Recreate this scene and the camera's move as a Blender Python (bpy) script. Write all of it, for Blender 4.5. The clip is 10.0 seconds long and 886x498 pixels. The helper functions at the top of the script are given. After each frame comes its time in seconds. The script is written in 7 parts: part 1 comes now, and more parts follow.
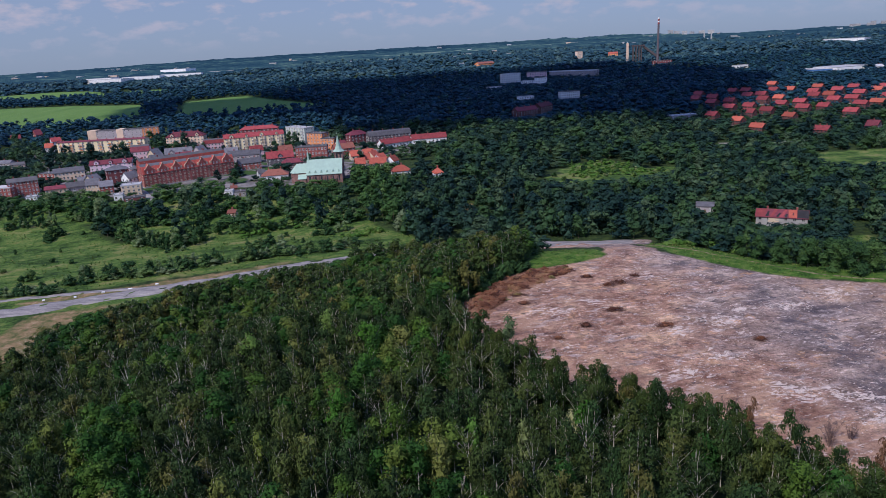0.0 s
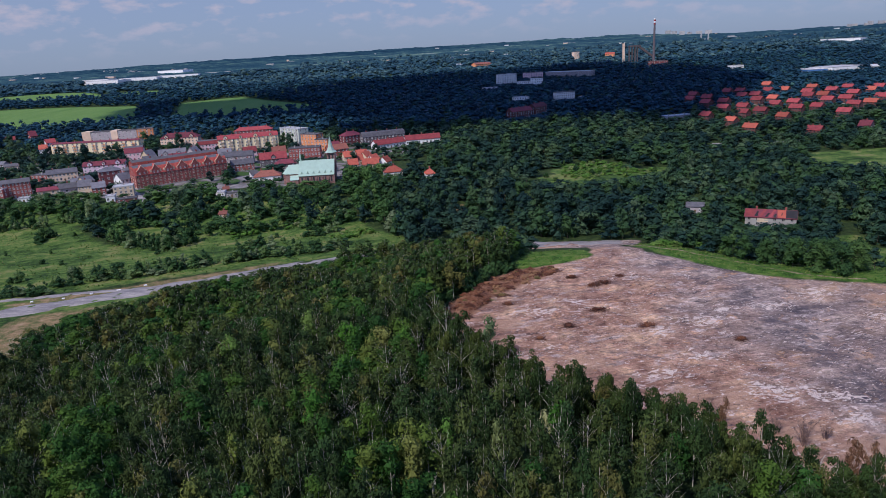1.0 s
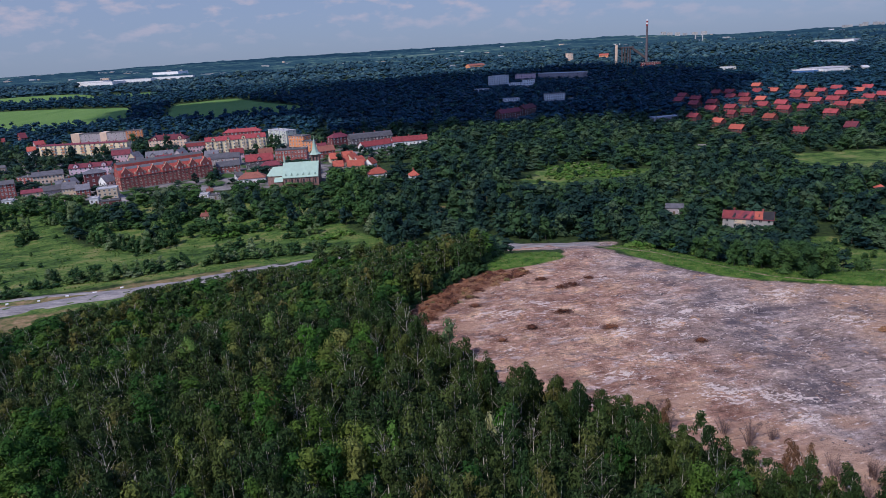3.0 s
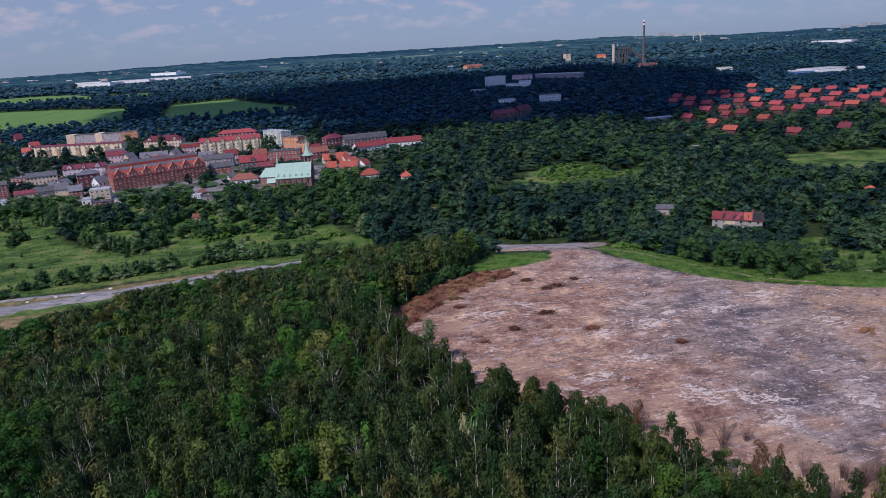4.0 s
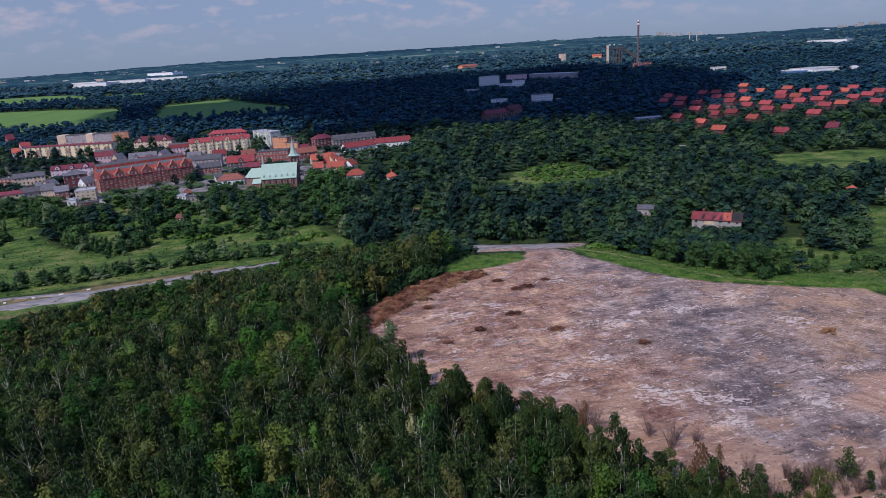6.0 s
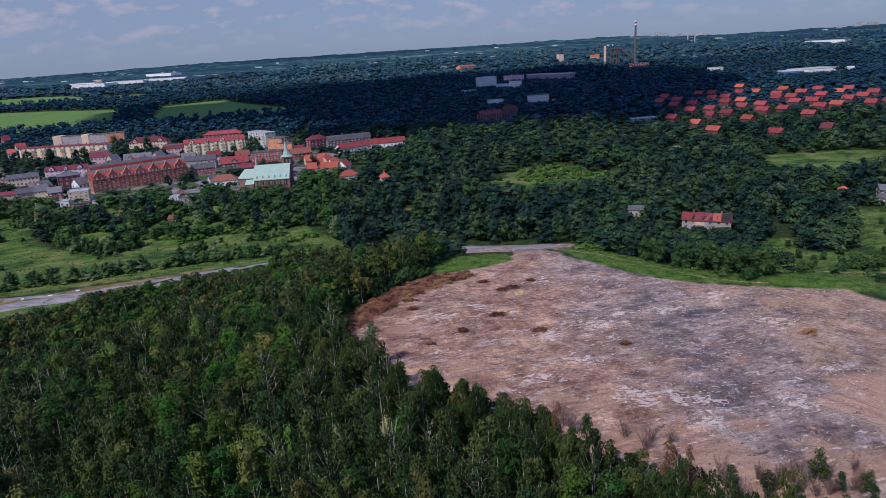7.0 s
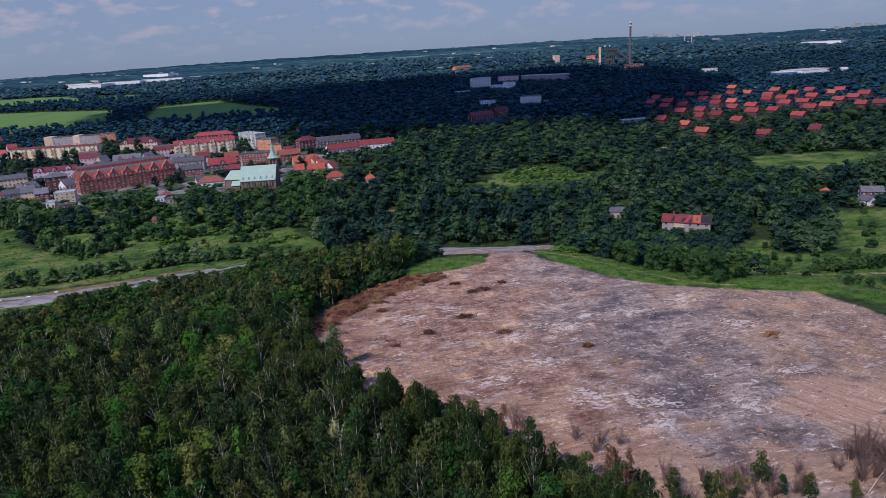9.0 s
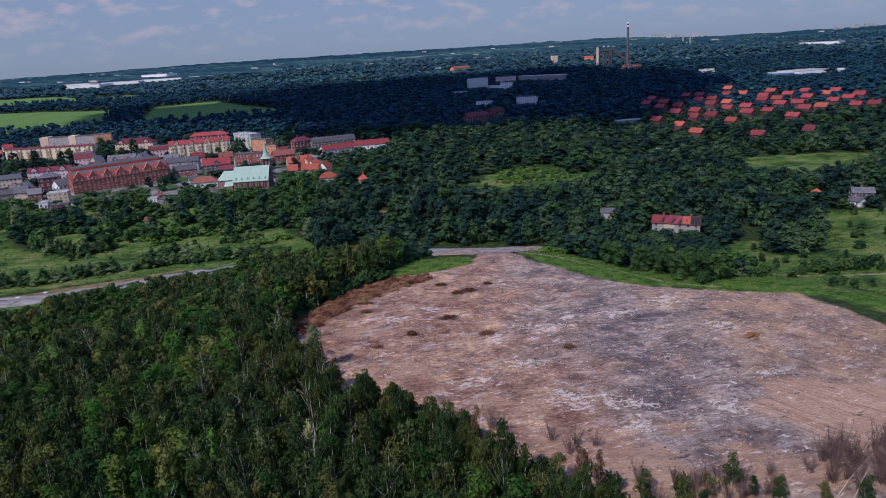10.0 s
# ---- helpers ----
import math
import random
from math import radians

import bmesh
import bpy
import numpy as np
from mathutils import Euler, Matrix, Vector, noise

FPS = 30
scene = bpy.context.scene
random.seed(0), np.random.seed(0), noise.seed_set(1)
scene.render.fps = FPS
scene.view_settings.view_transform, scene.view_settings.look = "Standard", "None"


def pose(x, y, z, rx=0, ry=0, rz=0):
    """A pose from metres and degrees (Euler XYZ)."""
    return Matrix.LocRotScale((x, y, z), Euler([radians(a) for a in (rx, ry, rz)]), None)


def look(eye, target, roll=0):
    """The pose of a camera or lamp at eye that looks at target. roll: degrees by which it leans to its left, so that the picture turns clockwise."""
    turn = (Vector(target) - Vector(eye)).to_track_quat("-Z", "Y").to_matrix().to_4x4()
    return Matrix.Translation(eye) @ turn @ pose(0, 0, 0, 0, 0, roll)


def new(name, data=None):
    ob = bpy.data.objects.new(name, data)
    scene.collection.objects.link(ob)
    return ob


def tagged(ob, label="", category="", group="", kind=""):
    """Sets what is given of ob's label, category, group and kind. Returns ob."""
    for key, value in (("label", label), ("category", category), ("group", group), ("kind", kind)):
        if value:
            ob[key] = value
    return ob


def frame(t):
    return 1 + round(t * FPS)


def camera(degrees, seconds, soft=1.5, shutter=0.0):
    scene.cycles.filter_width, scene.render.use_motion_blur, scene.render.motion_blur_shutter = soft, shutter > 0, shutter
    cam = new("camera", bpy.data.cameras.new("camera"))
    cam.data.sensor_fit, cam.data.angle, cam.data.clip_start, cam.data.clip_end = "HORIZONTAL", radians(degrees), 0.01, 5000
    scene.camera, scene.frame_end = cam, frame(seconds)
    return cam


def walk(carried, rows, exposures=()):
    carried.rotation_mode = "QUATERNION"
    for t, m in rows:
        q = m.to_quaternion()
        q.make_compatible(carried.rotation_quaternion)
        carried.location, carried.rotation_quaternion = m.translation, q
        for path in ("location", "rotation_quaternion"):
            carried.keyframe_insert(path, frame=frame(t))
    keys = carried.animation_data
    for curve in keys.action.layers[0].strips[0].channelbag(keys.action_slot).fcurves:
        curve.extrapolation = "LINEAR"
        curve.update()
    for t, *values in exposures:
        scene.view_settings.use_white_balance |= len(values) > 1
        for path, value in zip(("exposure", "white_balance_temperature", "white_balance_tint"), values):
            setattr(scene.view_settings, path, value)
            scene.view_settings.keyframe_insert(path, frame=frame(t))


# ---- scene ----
cam = camera(66.4, 10.0, soft=0.62)
METRES, EYE, TILT, LEAN, TURN = 54.0, 100.0, -16.4, 3.2, 0.0
ROWS = [
    (0.0, 0.0, 0.0, 0.0, 0.0, 0.0, 0.0),
    (0.5, 0.0472, -0.0031, 0.0005, -0.03, 0.03, 0.07),
    (1.0, 0.096, -0.0068, 0.0011, -0.07, 0.05, 0.11),
    (1.5, 0.1459, -0.0107, 0.0024, -0.1, 0.06, 0.16),
    (2.0, 0.1963, -0.0144, 0.0042, -0.14, 0.07, 0.18),
    (2.5, 0.2467, -0.0182, 0.0064, -0.18, 0.1, 0.18),
    (4.0, 0.3972, -0.0281, 0.0115, -0.22, 0.19, 0.22),
    (4.5, 0.4466, -0.0321, 0.0132, -0.22, 0.19, 0.23),
    (5.0, 0.4973, -0.0356, 0.0145, -0.24, 0.16, 0.25),
    (5.5, 0.5471, -0.039, 0.0167, -0.24, 0.15, 0.26),
    (7.0, 0.6964, -0.047, 0.0224, -0.23, 0.2, 0.31),
    (7.5, 0.7461, -0.0504, 0.0246, -0.23, 0.2, 0.33),
    (8.0, 0.7963, -0.0546, 0.027, -0.22, 0.2, 0.33),
    (8.5, 0.8465, -0.0577, 0.0294, -0.22, 0.22, 0.32),
    (9.0, 0.8968, -0.061, 0.0319, -0.22, 0.24, 0.28),
    (9.5, 0.9467, -0.0644, 0.0346, -0.22, 0.25, 0.25),
    (10.0, 0.9968, -0.0682, 0.0378, -0.22, 0.26, 0.24),
]
walk(cam, [(t, pose(0, 0, EYE, TILT, LEAN, TURN) @ pose(METRES * x, METRES * y, METRES * z, 90 + pitch, roll, yaw)) for t, x, y, z, yaw, pitch, roll in ROWS],
     exposures=[(0.0, -0.24, 5700, 20), (5.0, -0.32, 5700, 20), (10.0, -0.42, 5700, 20)])

# ---- light: a high summer sun from behind and to one side, hazy sky with thin cloud ----
SUN_WAY = Vector((-0.62, -0.78, math.tan(radians(47)))).normalized()   # towards the sun
world = bpy.data.worlds.new("sky")
scene.world = world
world.use_nodes = True
wt = world.node_tree
wt.nodes.clear()
w_out = wt.nodes.new("ShaderNodeOutputWorld")
w_bg = wt.nodes.new("ShaderNodeBackground")
w_sky = wt.nodes.new("ShaderNodeTexSky")
w_sky.sky_type, w_sky.sun_disc = "NISHITA", False
w_sky.sun_elevation = math.asin(SUN_WAY.z)
w_sky.sun_rotation = math.atan2(SUN_WAY.x, SUN_WAY.y)
w_sky.air_density, w_sky.dust_density, w_sky.ozone_density = 1.0, 0.8, 3.0
w_co = wt.nodes.new("ShaderNodeTexCoord")
w_map = wt.nodes.new("ShaderNodeMapping")
w_map.inputs["Scale"].default_value = (1.0, 1.0, 2.4)
w_n = wt.nodes.new("ShaderNodeTexNoise")
w_n.inputs["Scale"].default_value, w_n.inputs["Detail"].default_value, w_n.inputs["Roughness"].default_value = 25.0, 5.0, 0.52
w_r = wt.nodes.new("ShaderNodeValToRGB")
w_r.color_ramp.elements[0].position, w_r.color_ramp.elements[1].position = 0.50, 0.66
w_dim = wt.nodes.new("ShaderNodeMix")
w_dim.data_type, w_dim.blend_type = "RGBA", "MULTIPLY"
w_dim.inputs[0].default_value, w_dim.inputs[7].default_value = 1.0, (0.52, 0.70, 1.18, 1)
w_mix = wt.nodes.new("ShaderNodeMix")
w_mix.data_type = "RGBA"
w_mix.inputs[7].default_value = (4.6, 4.3, 4.55, 1)
wt.links.new(w_co.outputs["Generated"], w_map.inputs["Vector"])
wt.links.new(w_map.outputs["Vector"], w_n.inputs["Vector"])
wt.links.new(w_n.outputs["Fac"], w_r.inputs["Fac"])
wt.links.new(w_sky.outputs["Color"], w_dim.inputs[6])
w_sep = wt.nodes.new("ShaderNodeSeparateXYZ")
w_lift = wt.nodes.new("ShaderNodeMapRange")
w_lift.inputs["From Min"].default_value, w_lift.inputs["From Max"].default_value, w_lift.inputs["To Max"].default_value = 0.012, 0.06, 0.8
w_amt = wt.nodes.new("ShaderNodeMath")
w_amt.operation = "MULTIPLY"
wt.links.new(w_co.outputs["Generated"], w_sep.inputs[0])
wt.links.new(w_sep.outputs["Z"], w_lift.inputs["Value"])
wt.links.new(w_r.outputs["Color"], w_amt.inputs[0])
wt.links.new(w_lift.outputs[0], w_amt.inputs[1])
wt.links.new(w_amt.outputs[0], w_mix.inputs[0])
w_veil = wt.nodes.new("ShaderNodeMix")
w_veil.data_type = "RGBA"
w_veil.inputs[0].default_value = 0.78
w_high = wt.nodes.new("ShaderNodeMapRange")
w_high.inputs["From Min"].default_value, w_high.inputs["From Max"].default_value = 0.14, 0.55
w_haze = wt.nodes.new("ShaderNodeMix")
w_haze.data_type = "RGBA"
w_haze.inputs[6].default_value, w_haze.inputs[7].default_value = (2.85, 3.36, 3.72, 1), (1.3, 2.6, 6.2, 1)
wt.links.new(w_sep.outputs["Z"], w_high.inputs["Value"])
wt.links.new(w_high.outputs[0], w_haze.inputs[0])
wt.links.new(w_haze.outputs[2], w_veil.inputs[7])
wt.links.new(w_dim.outputs[2], w_veil.inputs[6])
wt.links.new(w_veil.outputs[2], w_mix.inputs[6])
wt.links.new(w_mix.outputs[2], w_bg.inputs["Color"])
wt.links.new(w_bg.outputs["Background"], w_out.inputs["Surface"])
w_bg.inputs["Strength"].default_value = 0.122
sun = new("sun", bpy.data.lights.new("sun", "SUN"))
sun.data.energy, sun.data.angle, sun.data.color = 4.05, radians(0.6), (1.0, 0.92, 0.76)
sun.matrix_world = look(SUN_WAY * 1000, (0, 0, 0))

# ---- materials ----
class Nodes:
    """A node material under construction, with its Principled shader."""
    def __init__(self, name, rough=0.85, spec=0.25, metal=0.0):
        self.mat = bpy.data.materials.new(name)
        self.mat.use_nodes = True
        self.t = self.mat.node_tree
        self.b = self.t.nodes["Principled BSDF"]
        self.b.inputs["Roughness"].default_value = rough
        self.b.inputs["Specular IOR Level"].default_value = spec
        self.b.inputs["Metallic"].default_value = metal
        self.geo = self.t.nodes.new("ShaderNodeNewGeometry")

    def add(self, kind, **props):
        n = self.t.nodes.new("ShaderNode" + kind)
        for k, v in props.items():
            n.inputs[k].default_value = v
        return n

    def link(self, a, b):
        self.t.links.new(a, b)

    def place(self, scale=(1, 1, 1), turn=0.0):
        m = self.add("Mapping")
        m.inputs["Scale"].default_value = scale
        m.inputs["Rotation"].default_value = (0, 0, turn)
        self.link(self.geo.outputs["Position"], m.inputs["Vector"])
        return m.outputs["Vector"]

    def noise(self, size, detail=4.0, rough=0.55, scale=(1, 1, 1), turn=0.0, swirl=0.0):
        """Noise in the world's metres; size is the width of its blotches."""
        n = self.add("TexNoise", Scale=1.0 / size, Detail=detail, Roughness=rough, Distortion=swirl)
        self.link(self.place(scale, turn), n.inputs["Vector"])
        return n.outputs["Fac"]

    def drawn(self, along, across, angle, detail=6.0, rough=0.65):
        """Noise drawn out along a direction of the plan; sizes in metres, the angle in degrees."""
        m = self.add("Mapping")
        m.vector_type = "TEXTURE"
        m.inputs["Scale"].default_value = (along, across, across)
        m.inputs["Rotation"].default_value = (0, 0, radians(angle))
        self.link(self.geo.outputs["Position"], m.inputs["Vector"])
        n = self.add("TexNoise", Scale=1.0, Detail=detail, Roughness=rough)
        self.link(m.outputs["Vector"], n.inputs["Vector"])
        return n.outputs["Fac"]

    def ramp(self, fac, stops):
        r = self.add("ValToRGB")
        e = r.color_ramp.elements
        while len(e) < len(stops):
            e.new(0.5)
        for q, (p, c) in zip(e, stops):
            q.position = p
            q.color = (c, c, c, 1) if isinstance(c, (int, float)) else (*c, 1)
        self.link(fac, r.inputs["Fac"])
        return r.outputs["Color"]

    def mix(self, fac, a, b, mode="MIX"):
        m = self.add("Mix")
        m.data_type, m.blend_type = "RGBA", mode
        for k, v in ((0, fac), (6, a), (7, b)):
            if isinstance(v, (int, float)):
                m.inputs[k].default_value = v
            elif isinstance(v, tuple):
                m.inputs[k].default_value = (*v, 1)
            else:
                self.link(v, m.inputs[k])
        return m.outputs[2]

    def math(self, op, a, b=0.0, clamp=False):
        m = self.add("Math")
        m.operation, m.use_clamp = op, clamp
        for k, v in ((0, a), (1, b)):
            if isinstance(v, (int, float)):
                m.inputs[k].default_value = v
            else:
                self.link(v, m.inputs[k])
        return m.outputs[0]

    def attr(self, name):
        a = self.add("Attribute")
        a.attribute_name = name
        return a.outputs["Fac"]

    def rnd(self):
        return self.add("ObjectInfo").outputs["Random"]

    def bump(self, fac, dist, strength=0.6):
        b = self.add("Bump", Strength=strength, Distance=dist)
        self.link(fac, b.inputs["Height"])
        self.link(b.outputs["Normal"], self.b.inputs["Normal"])

    def done(self, colour):
        if isinstance(colour, tuple):
            self.b.inputs["Base Color"].default_value = (*colour, 1)
        else:
            self.link(colour, self.b.inputs["Base Color"])
        return self.mat


def plain(name, colour, size=2.0, vary=0.25, rough=0.85, metal=0.0, relief=0.0):
    """A worn surface of one colour: blotches at two scales, and a little change from thing to thing."""
    n = Nodes(name, rough, 0.3, metal)
    f = n.math("ADD", n.math("MULTIPLY", n.noise(size, 5), 0.6), n.math("MULTIPLY", n.noise(size * 0.12, 3), 0.4))
    lo, hi = tuple(c * (1 - vary) for c in colour), tuple(min(1, c * (1 + vary)) for c in colour)
    c = n.ramp(f, [(0.3, lo), (0.7, hi)])
    k = n.ramp(n.rnd(), [(0.0, 0.86), (1.0, 1.12)])
    if relief:
        n.bump(f, relief)
    return n.done(n.mix(1.0, c, k, "MULTIPLY"))


def brick_wall(name, a, b, joint):
    n = Nodes(name, 0.9)
    t = n.add("TexBrick", Scale=1.0)
    t.inputs["Color1"].default_value, t.inputs["Color2"].default_value, t.inputs["Mortar"].default_value = (*a, 1), (*b, 1), (*joint, 1)
    t.inputs["Brick Width"].default_value, t.inputs["Row Height"].default_value, t.inputs["Mortar Size"].default_value = 0.26, 0.08, 0.01
    c = n.add("TexCoord")
    s = n.add("SeparateXYZ")
    q = n.add("CombineXYZ")
    n.link(c.outputs["Object"], s.inputs[0])
    n.link(n.math("ADD", s.outputs[0], s.outputs[1]), q.inputs[0])
    n.link(s.outputs[2], q.inputs[1])
    n.link(q.outputs[0], t.inputs["Vector"])
    stain = n.ramp(n.noise(3.0, 6), [(0.3, 0.65), (0.65, 1.15)])
    return n.done(n.mix(1.0, t.outputs["Color"], stain, "MULTIPLY"))


def tile_roof(name, a, b, rows=0.35):
    """Roof tiles: courses along the slope, darker patches of moss and soot."""
    n = Nodes(name, 0.75, 0.3)
    c = n.add("TexCoord")
    w = n.add("TexWave", Scale=1.0 / rows / 6.28 * 2, Distortion=0.6)
    w.bands_direction = "Z"
    n.link(c.outputs["Object"], w.inputs["Vector"])
    f = n.math("ADD", n.math("MULTIPLY", n.noise(2.5, 6), 0.7), n.math("MULTIPLY", n.noise(0.35, 2), 0.3))
    col = n.ramp(f, [(0.3, a), (0.68, b)])
    col = n.mix(n.ramp(n.noise(1.3, 5, 0.7), [(0.60, 0.0), (0.68, 0.7)]), col, tuple(c * 0.35 for c in a))
    col = n.mix(1.0, col, n.ramp(w.outputs["Fac"], [(0.0, 0.78), (0.5, 1.05)]), "MULTIPLY")
    col = n.mix(1.0, col, n.ramp(n.rnd(), [(0.0, 0.55), (0.5, 0.9), (1.0, 1.2)]), "MULTIPLY")
    n.bump(w.outputs["Fac"], 0.05)
    return n.done(col)


MAT = {}
MAT["brick"] = brick_wall("red_brick", (0.40, 0.090, 0.076), (0.29, 0.064, 0.058), (0.30, 0.17, 0.15))
MAT["dark_brick"] = brick_wall("dark_brick", (0.20, 0.062, 0.056), (0.14, 0.046, 0.044), (0.16, 0.12, 0.11))
MAT["church_brick"] = brick_wall("old_brick", (0.30, 0.145, 0.125), (0.23, 0.115, 0.10), (0.28, 0.22, 0.20))
for key, col in (("ochre", (0.64, 0.50, 0.35)), ("maroon_plaster", (0.19, 0.062, 0.066)), ("mauve", (0.70, 0.53, 0.62)), ("pink", (0.76, 0.50, 0.54)),
                 ("cream_yellow", (0.80, 0.66, 0.42)), ("grey_plaster", (0.40, 0.345, 0.36)), ("orange_plaster", (0.74, 0.29, 0.13)), ("peach", (0.74, 0.54, 0.40)),
                 ("white", (0.82, 0.81, 0.80)), ("white_green", (0.62, 0.65, 0.56)), ("dark_plaster", (0.12, 0.10, 0.11)), ("blue_sheet", (0.08, 0.20, 0.46)),
                 ("stone", (0.36, 0.34, 0.32)), ("concrete", (0.42, 0.41, 0.40)), ("steel", (0.10, 0.08, 0.08)), ("timber", (0.16, 0.11, 0.07))):
    MAT[key] = plain(key, col, 3.0, 0.18)
MAT["red_tile"] = tile_roof("red_tile", (0.21, 0.038, 0.042), (0.42, 0.078, 0.078))
MAT["orange_tile"] = tile_roof("orange_tile", (0.40, 0.088, 0.056), (0.54, 0.135, 0.085))
MAT["rust_tile"] = tile_roof("rust_tile", (0.30, 0.060, 0.048), (0.56, 0.120, 0.090))
MAT["terracotta"] = tile_roof("terracotta", (0.24, 0.085, 0.06), (0.36, 0.13, 0.09))
MAT["maroon_tile"] = tile_roof("maroon_tile", (0.13, 0.032, 0.046), (0.26, 0.055, 0.07))
MAT["slate"] = tile_roof("slate", (0.115, 0.110, 0.125), (0.23, 0.22, 0.24))
MAT["felt"] = plain("roofing_felt", (0.12, 0.112, 0.118), 4.0, 0.35)
# Black of the patched roof; also painted shade on the end gable.
MAT["tar_and_shade"] = plain("tarred_board_and_shade", (0.028, 0.026, 0.028), 2.0, 0.4)
MAT["felt_pale"] = plain("pale_roofing", (0.50, 0.49, 0.50), 5.0, 0.18)
MAT["copper"] = plain("green_copper", (0.37, 0.50, 0.41), 3.0, 0.12, 0.6)
MAT["frame_white"] = plain("white_frame", (0.66, 0.65, 0.63), 1.0, 0.1, 0.5)
glass = Nodes("window_glass", 0.12, 0.5)
MAT["glass"] = glass.done(glass.ramp(glass.rnd(), [(0.0, (0.015, 0.018, 0.024)), (1.0, (0.05, 0.055, 0.065))]))
MAT["bark"] = plain("birch_bark", (0.52, 0.47, 0.40), 0.8, 0.45)
MAT["bark_dark"] = plain("dark_bark", (0.10, 0.08, 0.06), 0.6, 0.35)
MAT["dead_twig"] = plain("dead_twigs", (0.17, 0.105, 0.085), 0.8, 0.4)
MAT["brushwood"] = plain("cut_brushwood", (0.13, 0.06, 0.04), 0.7, 0.5)


def leaf(name, stops, grain=0.5, through_light=0.12, gloss=0.08):
    """Foliage: a tone for each tree, and a smaller change from clump to clump."""
    n = Nodes(name, 0.62, gloss)
    f = n.math("FRACT", n.math("ADD", n.attr("tint"), n.rnd()))
    c = n.ramp(f, stops)
    k = n.ramp(n.geo.outputs["Random Per Island"], [(0.0, 0.80), (0.6, 1.0), (1.0, 1.25)])
    c = n.mix(1.0, c, k, "MULTIPLY")
    fine = n.noise(grain, 3, 0.7)
    c = n.mix(1.0, c, n.ramp(fine, [(0.32, 0.72), (0.5, 1.0), (0.68, 1.25)]), "MULTIPLY")
    n.bump(fine, grain, 0.3)
    n.done(c)
    tr = n.add("BsdfTranslucent")
    n.link(c, tr.inputs["Color"])
    mx = n.add("MixShader")
    mx.inputs[0].default_value = through_light
    n.link(n.b.outputs[0], mx.inputs[1])
    n.link(tr.outputs[0], mx.inputs[2])
    n.link(mx.outputs[0], n.t.nodes["Material Output"].inputs["Surface"])
    return n.mat


MAT["leaf_birch"] = leaf("birch_leaves", [(0.0, (0.020, 0.039, 0.012)), (0.35, (0.033, 0.061, 0.018)), (0.55, (0.055, 0.075, 0.019)), (0.75, (0.033, 0.069, 0.021)), (0.93, (0.087, 0.112, 0.028)), (1.0, (0.113, 0.107, 0.031))])
MAT["leaf_olive"] = leaf("olive_birch_leaves", [(0.0, (0.021, 0.044, 0.012)), (0.35, (0.036, 0.065, 0.018)), (0.55, (0.061, 0.081, 0.018)), (0.75, (0.038, 0.075, 0.020)), (0.93, (0.099, 0.120, 0.026)), (1.0, (0.126, 0.115, 0.032))])
MAT["leaf_ash"] = leaf("broad_leaves", [(0.0, (0.021, 0.063, 0.012)), (0.4, (0.036, 0.094, 0.016)), (0.7, (0.063, 0.117, 0.017)), (0.9, (0.100, 0.142, 0.024)), (1.0, (0.189, 0.195, 0.054))])
# Blue raised in the mixed greens to carry distance haze in their colour.
MAT["leaf_mixed_haze"] = leaf("mixed_leaves_haze_tinted", [(0.0, (0.009, 0.028, 0.026)), (0.40, (0.016, 0.043, 0.033)), (0.60, (0.028, 0.063, 0.037)), (0.80, (0.046, 0.097, 0.030)), (0.93, (0.078, 0.126, 0.062)), (1.0, (0.048, 0.083, 0.043))], 1.0, 0.15, 0.12)
MAT["leaf_garden"] = leaf("garden_leaves", [(0.0, (0.026, 0.066, 0.026)), (0.30, (0.046, 0.104, 0.031)), (0.60, (0.080, 0.160, 0.040)), (0.85, (0.135, 0.210, 0.066)), (1.0, (0.170, 0.220, 0.110))], 1.0, 0.25, 0.12)
MAT["leaf_cut"] = leaf("cut_brush", [(0.0, (0.085, 0.034, 0.024)), (0.4, (0.19, 0.080, 0.045)), (0.7, (0.30, 0.135, 0.07)), (0.9, (0.34, 0.20, 0.10)), (1.0, (0.15, 0.14, 0.05))], 0.4, 0.0, 0.1)
MAT["leaf_straw"] = leaf("dry_straw", [(0.0, (0.33, 0.175, 0.085)), (1.0, (0.42, 0.225, 0.11))], 0.4, 0.1, 0.1)
# Haze is put into the base colour of these two: extra blue.
MAT["leaf_far_haze"] = leaf("far_leaves_haze_blue", [(0.0, (0.011, 0.038, 0.067)), (0.5, (0.018, 0.059, 0.090)), (0.85, (0.035, 0.095, 0.101)), (1.0, (0.058, 0.133, 0.109))], 2.2, 0.05, 0.1)
MAT["leaf_distant_haze"] = leaf("distant_leaves_haze_blue", [(0.0, (0.021, 0.058, 0.083)), (0.5, (0.032, 0.080, 0.107)), (0.85, (0.048, 0.105, 0.121)), (1.0, (0.081, 0.140, 0.130))], 4.0, 0.05, 0.12)
MAT["leaf_shrub"] = leaf("shrub_leaves", [(0.0, (0.026, 0.061, 0.022)), (0.6, (0.045, 0.094, 0.028)), (1.0, (0.075, 0.131, 0.035))])
MAT["leaf_lime"] = leaf("lime_leaves", [(0.0, (0.075, 0.165, 0.028)), (0.5, (0.10, 0.20, 0.034)), (0.8, (0.15, 0.22, 0.05)), (1.0, (0.20, 0.22, 0.10))], 1.0)
MAT["leaf_dry"] = leaf("dry_leaves", [(0.0, (0.16, 0.08, 0.045)), (1.0, (0.20, 0.11, 0.06))])


